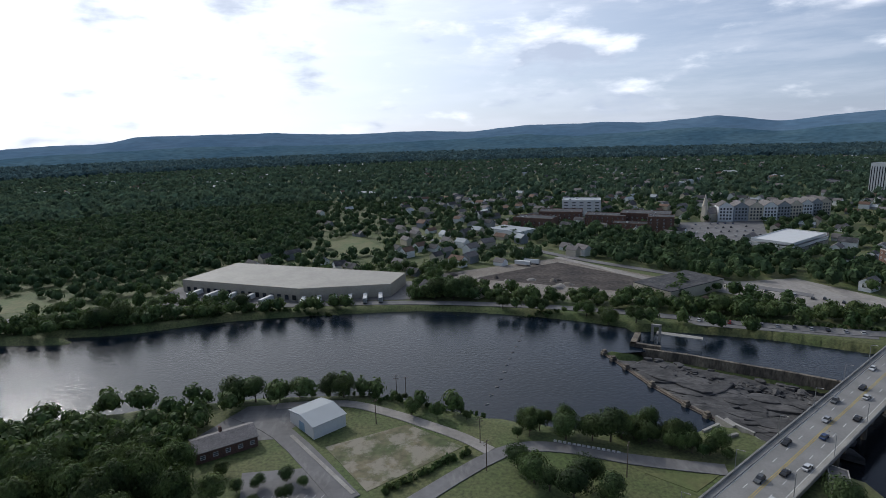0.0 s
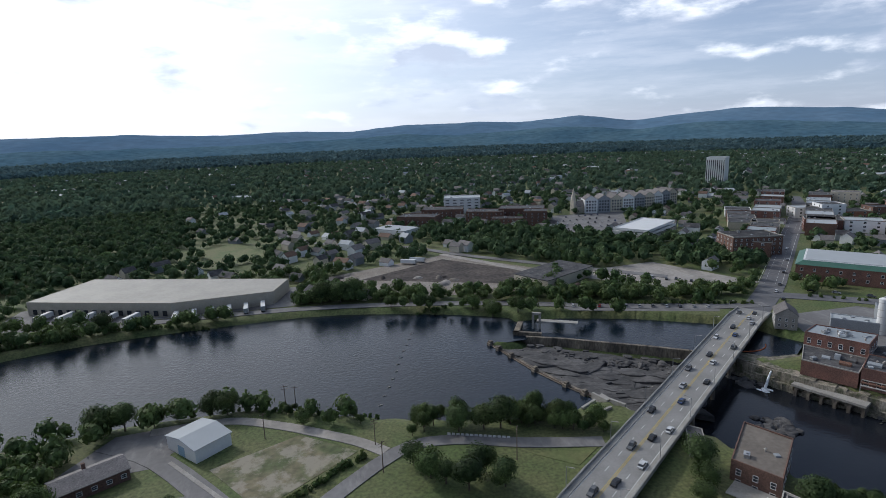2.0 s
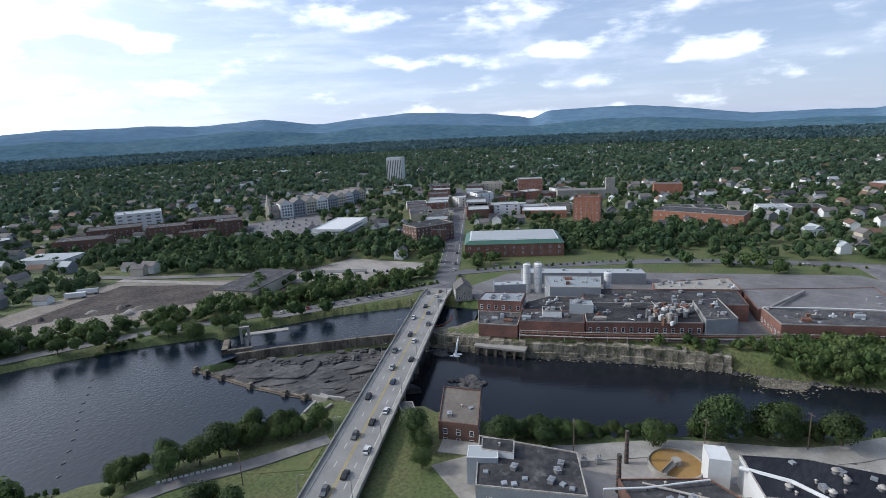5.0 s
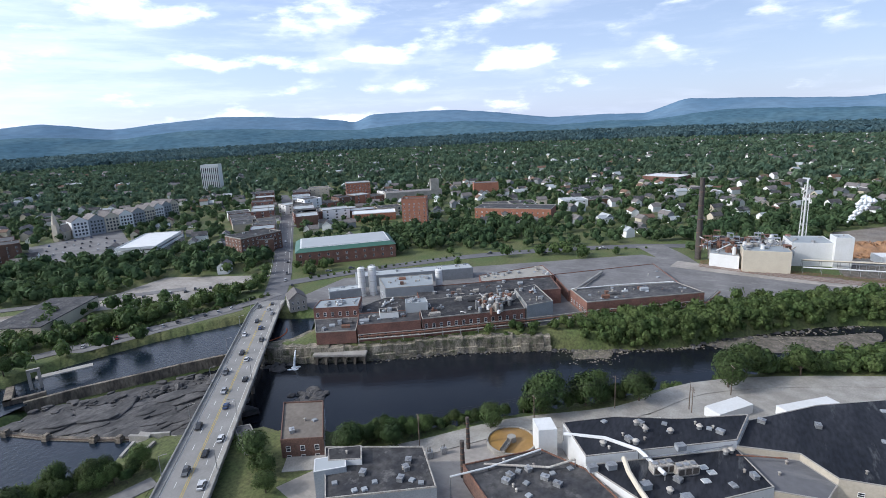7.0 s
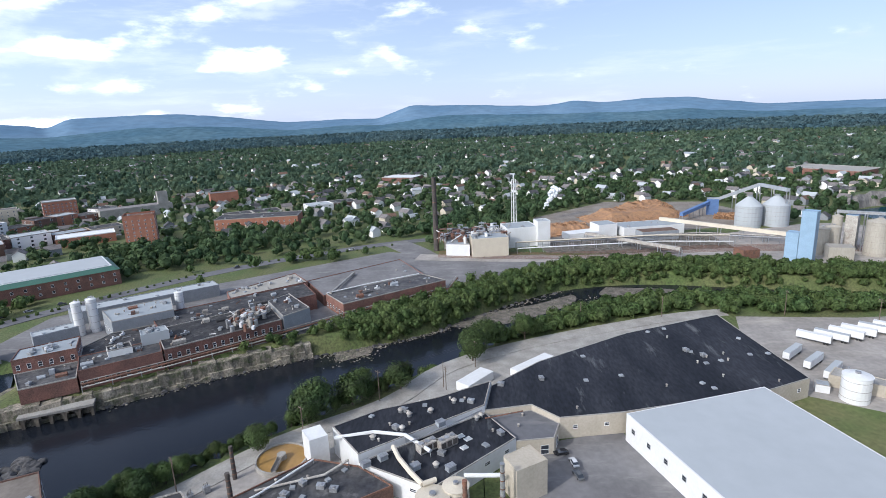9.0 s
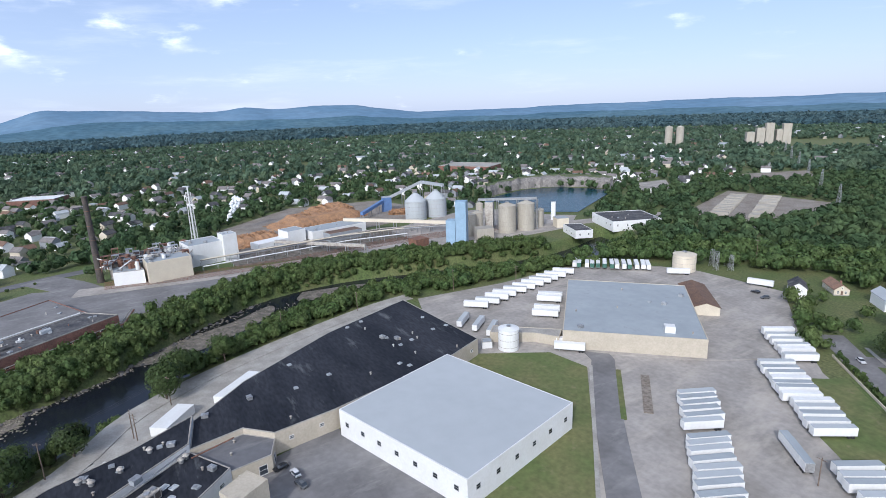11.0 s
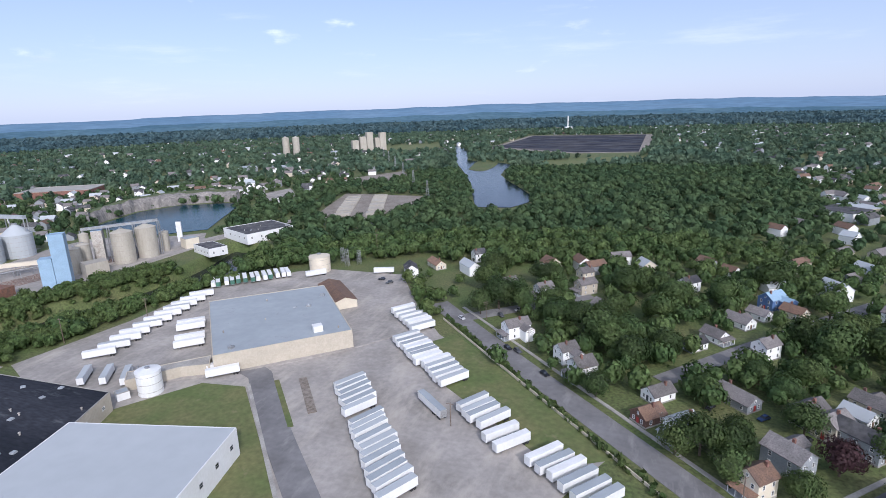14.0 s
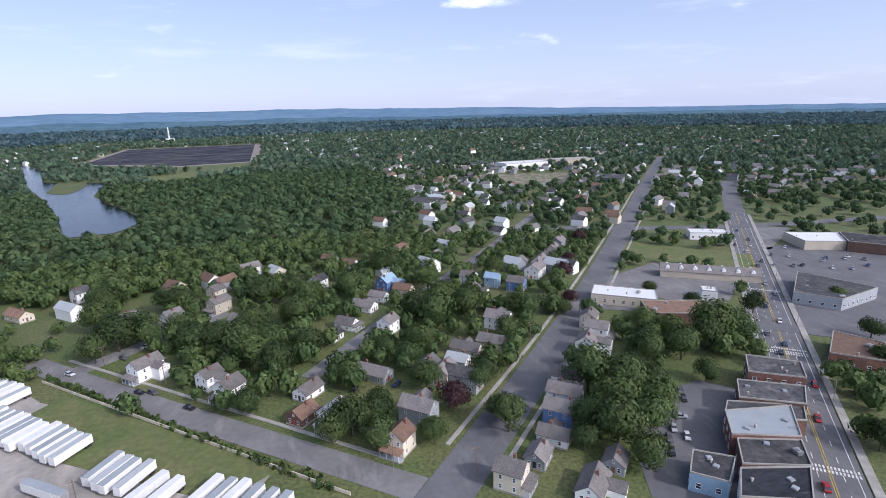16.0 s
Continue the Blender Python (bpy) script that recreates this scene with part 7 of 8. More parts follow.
HOUSE_AT = []
NE, NW = 45, 135
HOUSES = [
    (57, -231, NE, 13, 8, 2, "siding", "shingle", True, True), (31, -212, NE, 9, 7.5, 2, "siding", "shingle", False, True), (23, -200, NE, 9.5, 9, 2, "siding", "shingle", True, False), (-5, -192, NE, 11, 7.5, 1, "siding", "shingle", False, False),
    (-2, -176, NE, 10, 8, 1, "brown_brick", "brown_shingle", False, False), (-12, -169, NE, 9, 8, 2, "siding", "pale_roof", True, False), (-40, -162, NW, 13, 8.5, 2, "grey_siding", "shingle", False, True), (-30, -148, NE, 8.5, 8, 2, "cream", "brown_shingle", True, False),
    (-31, -197, NW, 15, 8, 1, "grey_siding", "shingle", False, False), (-51, -190, NE, 10, 8, 2, "cream", "shingle", False, False), (-56, -184, NE, 10, 8, 2, "cream", "shingle", False, False), (-62, -178, NW, 15, 8, 2, "grey_siding", "dark_roof", False, False),
    (-73, -205, NW, 14, 7.5, 1, "cream", "shingle", False, True), (-86, -208, NW, 13, 8, 1, "cream", "shingle", True, False), (-97, -226, NW, 13, 9, 2, "siding", "shingle", True, True), (-66, -196, NW, 10, 7, 1, "siding", "pale_roof", False, False),
    (-46, -240, NE, 10, 8, 2, "siding", "shingle", True, False), (-28, -252, NW, 11, 8, 1, "siding", "shingle", True, False), (-20, -241, NE, 8, 7, 1, "siding", "dark_roof", True, False), (-40, -273, NW, 14, 8, 1, "siding", "shingle", False, True),
    (-58, -302, NE, 12, 9, 2, "blue_siding", "pale_blue", False, True), (-66, -292, NW, 12, 8, 1, "cream", "brown_shingle", False, False), (-50, -285, NW, 11, 7, 1, "siding", "shingle", False, False), (-20, -318, NE, 11, 8, 2, "siding", "dark_roof", True, False),
    (-106, -292, NW, 10, 8, 2, "siding", "shingle", True, False), (-99, -268, NE, 10, 8, 2, "siding", "shingle", True, True), (-118, -284, NW, 9, 7, 2, "pale_blue", "pale_blue", False, False), (-128, -272, NW, 11, 8, 2, "blue_siding", "shingle", False, False),
    (55, -287, NE, 10, 8, 2, "siding", "shingle", True, True), (37, -322, NE, 9, 8, 2, "cream", "shingle", False, False), (22, -275, NW, 12, 8, 1, "siding", "shingle", False, True), (34, -300, NE, 12, 8, 2, "tan_wall", "shingle", True, False),
    (135, -326, NW, 17, 8, 1, "cream", "brown_shingle", False, False), (112, -347, NE, 9, 8, 2, "siding", "dark_roof", False, False), (78, -300, NE, 9, 8, 1, "grey_siding", "shingle", False, False),
    (-56, -121, NW, 9, 8, 2, "cream", "shingle", True, False), (-77.5, -135.5, NW, 11, 7, 1, "siding", "shingle", False, True), (-84.5, -144.5, NW, 11, 8, 2, "blue_siding", "shingle", True, False), (-91.5, -153.5, NW, 13, 8, 2, "siding", "shingle", False, False),
    (-98.5, -163.5, NW, 12, 8, 2, "siding", "shingle", False, True), (-122, -188, NE, 11, 9, 2, "siding", "shingle", True, True), (-134, -199, NW, 11, 8, 2, "siding", "shingle", True, False), (-138, -212, NE, 9, 8, 2, "cream", "shingle", False, False),
    (-150, -292, NE, 17, 10, 2, "siding", "shingle", False, False), (-160, -305, NE, 13, 9, 2, "siding", "shingle", True, False), (-170, -316, NE, 12, 9, 2, "siding", "dark_roof", True, False), (-182, -328, NE, 12, 9, 2, "cream", "shingle", True, False),
    (-196, -346, NE, 13, 9, 2, "grey_siding", "shingle", True, False), (-76, -111, NE, 13, 8, 1, "siding", "shingle", False, True), (-88, -118, NE, 8, 7, 1, "grey_siding", "shingle", False, False),
    (-68, -128, NE, 9, 7, 1, "grey_siding", "shingle", False, False), (8, -245, NE, 9, 7, 1, "grey_siding", "shingle", False, False),
]
for i, hh in enumerate(HOUSES):
    house(*hh, seed=i)

# ---- shops and stores along the southern main street ----
SOUTH = [
    ("shop_block", "two-storey brick shop row with grey roof", [(-131, -122), (-153, -117), (-141, -103), (-123, -111)], 7.5, "brick", "grey_roof", 2),
    ("shop_block", "single-storey blue and white garage with dark roof", [(-109, -111), (-118, -104), (-108, -96), (-101, -103)], 5.5, "pale_blue", "dark_roof", 1),
    ("shop_block", "white two-storey shop with black roof", [(-113, -98), (-131, -92), (-120, -82), (-104, -89)], 7.5, "siding", "black_roof", 2),
    ("shop_block", "dark red brick shop with dark roof", [(-124, -110), (-141, -103), (-133, -93), (-116, -100)], 6.5, "brick", "dark_roof", 1),
    ("shop_block", "red brick two-storey corner shop", [(-168, -150), (-182, -138), (-173, -128), (-158, -139)], 8, "brick", "dark_roof", 2),
    ("shop_block", "brick shop row with flat dark roof", [(-152, -138), (-170, -126), (-160, -117), (-143, -128)], 6.5, "brown_brick", "dark_roof", 1),
    ("shop_block", "long low brick shop with shingled roof", [(-139, -129), (-160, -118), (-153, -111), (-131, -122)], 5.5, "brown_brick", "dark_roof", 1),
    ("store", "flat-roofed dark store across the street", [(-284, -226), (-297, -190), (-264, -184), (-252, -201)], 6, "grey_siding", "dark_roof", 1),
    ("store", "long red brick store with brown roof", [(-224, -158), (-233, -140), (-218, -128), (-203, -143)], 6, "brick", "brown_shingle", 1),
    ("store", "wide store with a bright white roof", [(-360, -302), (-394, -286), (-380, -262), (-350, -276)], 6, "tan_wall", "white_metal", 0),
    ("store", "very long dark-roofed shopping building", [(-392, -284), (-430, -232), (-408, -214), (-372, -262)], 7, "brown_brick", "dark_roof", 0),
    ("office_block", "long low cream office with a white roof", [(-156, -239), (-182, -218), (-191, -231), (-166, -252)], 5, "cream", "white_metal", 1),
    ("diner", "small restaurant with a red band and white roof", [(-300, -330), (-325, -318), (-332, -330), (-308, -343)], 5, "siding", "white_metal", 1),
    ("canopy", "small white drive-through canopy", [(-213, -222), (-219, -217), (-224, -224), (-218, -229)], 5, "white_metal", "white_metal", 0),
    ("old_hall", "dark brown roofed hall behind trees", [(-165, -203), (-192, -192), (-200, -208), (-172, -219)], 6, "brown_brick", "brown_shingle", 0),
    ("school", "white-roofed school complex beyond a field", [(-350, -830), (-430, -830), (-430, -800), (-355, -796)], 11, "siding", "white_metal", 2),
    ("school", "long brick school wing beyond the field", [(-440, -860), (-530, -850), (-525, -820), (-440, -830)], 9, "tan_wall", "tan_roof", 1),
]
for i, (n, lab, poly, h, wl, rf, rows) in enumerate(SOUTH):
    building(n, lab, "shop" if n == "shop_block" else n.replace("_", " "), poly, h, wl, rf, z0=0.1, rows=rows, gap=4.0, win=(1.4, 1.7), base=1.3, vents=3, parapet=0.5, cap="concrete", group="south shops" if n == "shop_block" else "", seed=60 + i, storey=3.3)
mot, L, W = gabled("motel", "long low brick motel with a grey roof and dormers", "motel", (-270, -240), (-226, -272), 11, 4, 3.2, "tan_wall", "shingle")
for i in range(7):
    part("dormer", MB().gable_body(3, 2.2, 4.2, 6.0, 0.9), mot, at=pose(-L / 2 + 4 + i * (L - 8) / 6, 2.6, 0, 0, 0, 90), mats=("siding",))
    part("dormer", MB().gable_body(3, 2.2, 4.2, 6.0, 0.9), mot, at=pose(-L / 2 + 4 + i * (L - 8) / 6, -2.6, 0, 0, 0, 90), mats=("siding",))
sg = thing("pole_sign", "red and white roadside sign on a post", "sign", pose(-185, -98, 0.1, 0, 0, 45))
part("post", MB().cyl(0, 0, 0, 5, 0.15, n=8), sg, mats=("steel",))
part("panel", MB().box(-1.6, 1.6, -0.2, 0.2, 5, 7.4), sg, mats=("red_paint",))
part("panel_band", MB().box(-1.2, 1.2, -0.24, 0.24, 5.6, 6.1), sg, mats=("white_line",))

# pavements and markings
for off in (-10.2, 10.2):
    a, b = Vector((-100, -46)) + mn * off, Vector((-407, -393)) + mn * off
    sheet("pavement", ribbon([tuple(a), tuple((a + b) / 2), tuple(b)], 2.6), 0.30, "concrete", "pale concrete pavement beside the main street", "pavement", keep=False, th=0.4)
for off in (-10.2, 10.2):
    line = [Vector(p) for p in smooth([(-52, -138), (-138, -226), (-285, -390), (-420, -545)], 6)]
    side = []
    for k, p in enumerate(line):
        d = (line[min(k + 1, len(line) - 1)] - line[max(k - 1, 0)]).normalized()
        side.append((p.x - d.y * off, p.y + d.x * off))
    sheet("pavement", ribbon(side, 1.5), 0.28, "concrete", "narrow concrete footpath beside the avenue", "pavement", keep=False, th=0.4)
for p0, p1, offs, w in (((98, -254), (-24, -136), (7.5,), 1.5),):
    a, b = Vector(p0), Vector(p1)
    e = (b - a).normalized()
    for o in offs:
        n3 = Vector((-e.y, e.x)) * o
        sheet("pavement", ribbon([tuple(a + n3), tuple(b + n3)], w), 0.28, "concrete", "narrow concrete footpath beside the street", "pavement", keep=False, th=0.4)
mk = MB()
for p0, p1, lanes, z in (((-100, -46), (-407, -393), (-3.2, 3.2), 0.13), ((281, 293), (562, 552), (-3, 3), 0.16)):
    a, b = Vector(p0), Vector(p1)
    e = (b - a).normalized()
    n3 = Vector((-e.y, e.x))
    d = 0
    while d < (b - a).length:
        for o in lanes:
            q = a + e * d + n3 * o
            mk.prism([tuple(q - n3 * 0.1), tuple(q + e * 3 - n3 * 0.1), tuple(q + e * 3 + n3 * 0.1), tuple(q + n3 * 0.1)], z, z + 0.03)
        d += 9
    for o in (-6.6, 6.6):
        mk.prism([tuple(a + n3 * (o - 0.1)), tuple(b + n3 * (o - 0.1)), tuple(b + n3 * (o + 0.1)), tuple(a + n3 * (o + 0.1))], z, z + 0.03)
for d in (10, 12, 92, 94, 97, 178):          # crossings
    for k in range(-8, 9):
        q = Vector((-137, -88)) + md * d + mn * k * 0.95
        mk.prism([tuple(q - mn * 0.25), tuple(q + md * 1.4 - mn * 0.25), tuple(q + md * 1.4 + mn * 0.25), tuple(q + mn * 0.25)], 0.13, 0.16)
for i in range(12):                          # bay lines of the small car park
    x, y = -62 + i * 2.6, 141 + (i % 2) * 0.0
    mk.prism([(x, y), (x + 0.12, y), (x + 2.6, y + 5), (x + 2.48, y + 5)], 0.12, 0.14)
tagged(part("road_markings", mk, mats=("white_line",)), "white lane dashes, edge lines and crossings", "road marking", kind="structure")
yl = MB()
for o in (-0.3, 0.3):
    a, b = Vector((-100, -46)), Vector((-407, -393))
    yl.prism([tuple(a + mn * (o - 0.1)), tuple(b + mn * (o - 0.1)), tuple(b + mn * (o + 0.1)), tuple(a + mn * (o + 0.1))], 0.13, 0.16)
tagged(part("road_markings", yl, mats=("yellow_line",)), "double yellow centre line", "road marking", kind="structure")

for line, w, mat, lab in (([(147, -154), (86, -95)], 1.3, "concrete", "pale concrete kerb strip beside the drive"), ([(138, -160), (112, -134)], 2.0, "lawn", "narrow grass median beside the drive"), ([(-30, 146), (-58, 180)], 1.4, "concrete", "pale kerb along the riverside lane")):
    sheet("trim", ribbon(line, w), 0.36, mat, lab, "kerb", keep=False, th=0.3)
# white wall along the side street, yard kerbs and fences
fw = thing("yard_wall", "long low white wall between the verge and street", "wall")
for i in range(52):
    s = i / 52
    a, b = Vector((97, -240)), Vector((-12, -132))
    q = a + (b - a) * (s + 0.5 / 52)
    part("panel", MB().box(-1.42, 1.42, -0.12, 0.12, 0, 1.1), fw, at=pose(q.x, q.y, 0.05, 0, 0, 135.3), mats=("cream",))
gw = thing("guard_wall", "row of white roadside blocks", "barrier")
for i in range(14):
    part("block", MB().box(-0.55, 0.55, -0.2, 0.2, 0, 0.7), gw, at=pose(36 + i * 1.5, 171.5 - i * 0.6, 0.2, 0, 0, -22), mats=("white_line",))


# ---- poles ----
def power_pole(x, y, h, ang, z=0.0, arms=1):
    p = thing("utility_pole", "brown wooden utility pole with a crossarm", "utility pole", pose(x, y, z, 0, 0, ang), "utility poles")
    part("pole", MB().cyl(0, 0, -0.5, h, 0.19, 0.13, 8), p, mats=("pole_wood",))
    for k in range(arms):
        part("crossarm", MB().box(-1.3, 1.3, -0.07, 0.07, h - 0.7 - k, h - 0.55 - k), p, mats=("pole_wood",))
    for s in (-1.1, 0.4, 1.1):
        part("insulator", MB().cyl(s, 0, h - 0.55, h - 0.3, 0.07, n=6), p, mats=("dull_pipe",))
    return p


POLES = [(161, 56, 13, 50), (136, 87, 12, 50), (186, 34, 13, 60), (196, 10, 11, 0), (213, -3, 12, 30), (194, 9, 10, 30), (259, -57, 11, 0), (264, -99, 11, 0), (262, -159, 13, 0), (246, -193, 13, 20), (-28, 187, 10, 40), (11, 156, 11, 40), (54, 151, 12, 60), (10, 172, 10, 20),
         (185, -336, 18, 30), (-22, 208, 10, 0), (-18, 206, 10, 0), (48, -218, 10, 45), (20, -190, 10, 45), (-6, -166, 10, 45), (-26, -140, 10, 45), (76, -246, 10, 45), (-48, -128, 10, 0), (-104, -206, 10, 0), (-150, -255, 10, 0), (-205, -318, 10, 0), (60, -152, 9, 0)]
for i, (x, y, h, a) in enumerate(POLES):
    power_pole(x, y, h, a, arms=1 + i % 2)
wires = MB()
for (x0, y0, h0), (x1, y1, h1) in (((136, 87, 12), (161, 56, 13)), ((161, 56, 13), (186, 34, 13)), ((186, 34, 13), (213, -3, 12)), ((48, -218, 10), (20, -190, 10)), ((20, -190, 10), (-6, -166, 10)), ((-6, -166, 10), (-26, -140, 10)), ((76, -246, 10), (48, -218, 10))):
    for o in (-0.8, 0, 0.8):
        pts = [Vector((x0 + (x1 - x0) * s + o, y0 + (y1 - y0) * s + o, h0 - 0.3 + (h1 - h0) * s - 2.4 * s * (1 - s))) for s in np.linspace(0, 1, 6)]
        for a, b in zip(pts, pts[1:]):
            wires.tube(a, b, 0.03, 3)
tagged(part("power_lines", wires, mats=("soot",)), "thin black sagging power lines", "power line", kind="stuff")
for i, (x, y) in enumerate(((196, -312), (203, -318), (190, -318), (197, -325))):
    lattice("substation_frame", "grey steel substation frame behind the yard", x, y, 12 - i, 1.2, 0.8, bays=5)
for i in range(6):
    lattice("pylon", "grey lattice power pylon above the woods", 240 + i * 60, -560 - i * 95, 25, 1.8, 0.5, bays=8)
for i in range(9):      # small substation beside the works
    tf = thing("transformer", "grey substation transformer with bushings", "transformer", pose(128 + (i % 3) * 4 - (i // 3) * 3, 84 + (i // 3) * 3.5 - (i % 3) * 3, 0.2, 0, 0, -40), "transformers")
    part("case", MB().box(-0.9, 0.9, -0.7, 0.7, 0, 2), tf, mats=("steel",))
    for s in (-0.5, 0, 0.5):
        part("bushing", MB().cyl(s, 0, 2, 3.2, 0.12, n=6), tf, mats=("dull_pipe",))

# steam plume over the pulp works, as small pale puffs
sm = random.Random(2)
puff = MB()
for i in range(60):
    s = i / 59
    c = Vector((528 + 8 * s + sm.uniform(-2, 2) * (0.5 + s), -80 - 12 * s + sm.uniform(-3, 3) * (0.4 + s), 13 + 17 * s + sm.uniform(-1.5, 1.5)))
    r = 1.0 + 1.6 * s * sm.uniform(0.6, 1.2)
    ico = [(0, 0, r), (r, 0, 0), (0, r, 0), (-r, 0, 0), (0, -r, 0), (0, 0, -r)]
    puff.add([c + Vector(p) for p in ico], [(0, 1, 2), (0, 2, 3), (0, 3, 4), (0, 4, 1), (5, 2, 1), (5, 3, 2), (5, 4, 3), (5, 1, 4)])
tagged(part("steam_plume", puff, mats=("foam",)), "small white plume of steam", "steam", kind="stuff")

# ---- trees ----
WOODS = [
    [(-950, 400), (-330, 395), (-200, 440), (-150, 470), (-150, 640), (-250, 1100), (-950, 1100)],                 # west woods
    [(150, 400), (265, 345), (308, 330), (318, 362), (300, 430), (250, 480), (205, 545), (110, 590), (85, 560), (120, 480)],
    [(115, -330), (330, -430), (240, -560), (170, -545), (120, -620), (220, -810), (250, -960), (-40, -1190), (-160, -1000), (-150, -560), (-40, -420), (60, -345)],
    [(360, 243), (462, 148), (520, 165), (470, 275), (440, 300), (385, 300)],
    [(300, -262), (330, -350), (300, -420), (150, -345), (220, -310), (262, -262)],
    [(440, -50), (470, 40), (560, 30), (650, -150), (620, -180), (545, -60)],
]
SHORE = [      # line, width, spacing, density
    ([(266, 50), (296, 10), (340, -58), (350, -120), (338, -190), (315, -265)], 38, 5.2, 2.3),        # far bank of the lower river
    ([(236, 108), (252, 84), (266, 46)], 6, 4.2, 2.2),
    ([(262, 48), (278, 21), (303, -6), (337, -55), (346, -114), (334, -186), (316, -266)], 15, 3.6, 2.4),
    ([(172, 58), (200, 29), (222, 4), (244, -24)], 6, 4.4, 1.7),
    ([(246, -22), (266, -64), (279, -112), (277, -190), (264, -262)], 34, 5.2, 2.5),
    ([(131, 106), (150, 84), (188, 52), (224, 6)], 9, 3.8, 1.7),
    ([(-260, 298), (-185, 311), (-137, 328), (-68, 334), (-3, 334), (62, 316), (100, 300)], 6, 5.0, 0.9),
    ([(-18, 350), (20, 346), (60, 334), (120, 318), (170, 302), (230, 285), (268, 280)], 15, 6.4, 1.7),
    ([(-330, 330), (-270, 310), (-200, 318), (-150, 340)], 26, 6.5, 2.0),
    ([(-210, 175), (-150, 172), (-112, 156), (-90, 138)], 44, 8.0, 1.5),
    ([(26, 182), (62, 172), (92, 160)], 11, 5.6, 1.5),
    ([(-96, 203), (-55, 211), (-20, 204), (12, 188)], 1.5, 3.0, 0.7),
    ([(120, -258), (108, -248), (118, -268), (136, -282), (140, -306)], 20, 7.0, 2.0),
]
HAND = [(-245, -156, 7), (-274, -194, 6), (-220, -134, 7), (-167, -98, 7), (-430, -337, 5), (-222, -197, 7), (-190, -177, 8), (-144, -194, 5), (-157, -196, 6), (-396, -297, 4), (-374, -297, 4), (-254, -275, 4), (-66, -154, 6), (-48, -181, 7), (-28, -172, 6), (-21, -167, 5), (-5, -315, 7), (-17, -300, 7), (20, -250, 8), (8, -236, 8), (53, -318, 6), (-79, -262, 7), (-63, -255, 6),
        (-8, 345, 9), (4, 343, 9), (12, 348, 8), (-203, 303, 9), (-194, 309, 8), (-184, 327, 7), (-150, 335, 6), (-131, 333, 6), (91, 295, 6.5), (81, 304, 6), (57, 316, 5), (34, 322, 5), (105, 290, 5.5), (159, 303, 6), (187, 296, 5),
        (-50, 211, 6), (-44, 209, 6), (-88, 205, 7), (-80, 207, 6), (-70, 207, 5), (-63, 211, 5), (-15, 193, 4), (40, 173, 6), (49, 172, 6), (55, 171, 7), (21, 157, 5), (25, 149, 6), (29, 145, 5), (35, 140, 6), (46, 139, 6), (40, 146, 6), (106, 131, 6.5), (103, 124, 5), (97, 117, 5), (-66, 148, 3), (-60, 150, 3), (-58, 140, 3),
        (-52, 153, 3), (-74, 157, 3), (-46, 150, 2.5), (-50, 144, 3), (156, 70, 6), (172, 58, 8), (176, 56, 9), (191, 42, 8), (184, 44, 8), (195, 27, 7), (219, -2, 9), (230, -8, 9), (241, -27, 8), (133, 95, 5), (124, 107, 6), (-92, 128, 7), (-104, 138, 8),
        (81, -252, 9), (69, -272, 9), (62, -262, 10), (74, -262, 10), (43, -258, 7), (40, -246, 9), (32, -245, 9), (14, -223, 11), (20, -232, 11), (5, -214, 8), (-5, -266, 10), (-21, -195, 6), (-24, -151, 7), (-17, -161, 8), (-26, -163, 7), (-10, -159, 6), (-41, -147, 6), (-70, -178, 8), (-70, -238, 11), (-62, -249, 10), (-47, -202, 7),
        (-55, -216, 7), (-40, -214, 6), (-66, -145, 8), (16, -186, 6), (-30, -172, 5), (-95, -212, 7), (-112, -232, 9), (-94, -258, 8), (-63, -330, 12), (-104, -140, 11), (-103, -157, 11), (-96, -128, 10), (-112, -148, 10), (-122, -160, 7), (-97, -114, 7), (-179, -178, 12), (-188, -172, 10), (-148, -182, 8), (-154, -168, 9), (-141, -172, 7),
        (-164, -186, 8), (-170, -172, 9), (-84, -128, 6), (-67, -174, 6), (-144, -223, 6), (-134, -229, 5), (-89, -245, 9), (-80, -262, 10), (48, -268, 8), (16, -258, 9), (-12, -290, 10), (10, -300, 11), (60, -310, 9), (88, -290, 10), (90, -315, 10), (-140, -262, 6), (-200, -214, 5), (-194, -240, 5), (-126, -300, 8), (-80, -290, 9), (-36, -300, 10), (-8, -228, 8), (-118, -138, 9), (-126, -150, 7), (-92, -138, 8), (-113, -168, 7), (-150, -150, 6), (-108, -128, 8), (-158, -198, 7)]
RED = [(-53, -163, 6.5), (-144, -240, 5), (-178, -300, 6), (-164, -282, 6), (-218, -354, 6)]


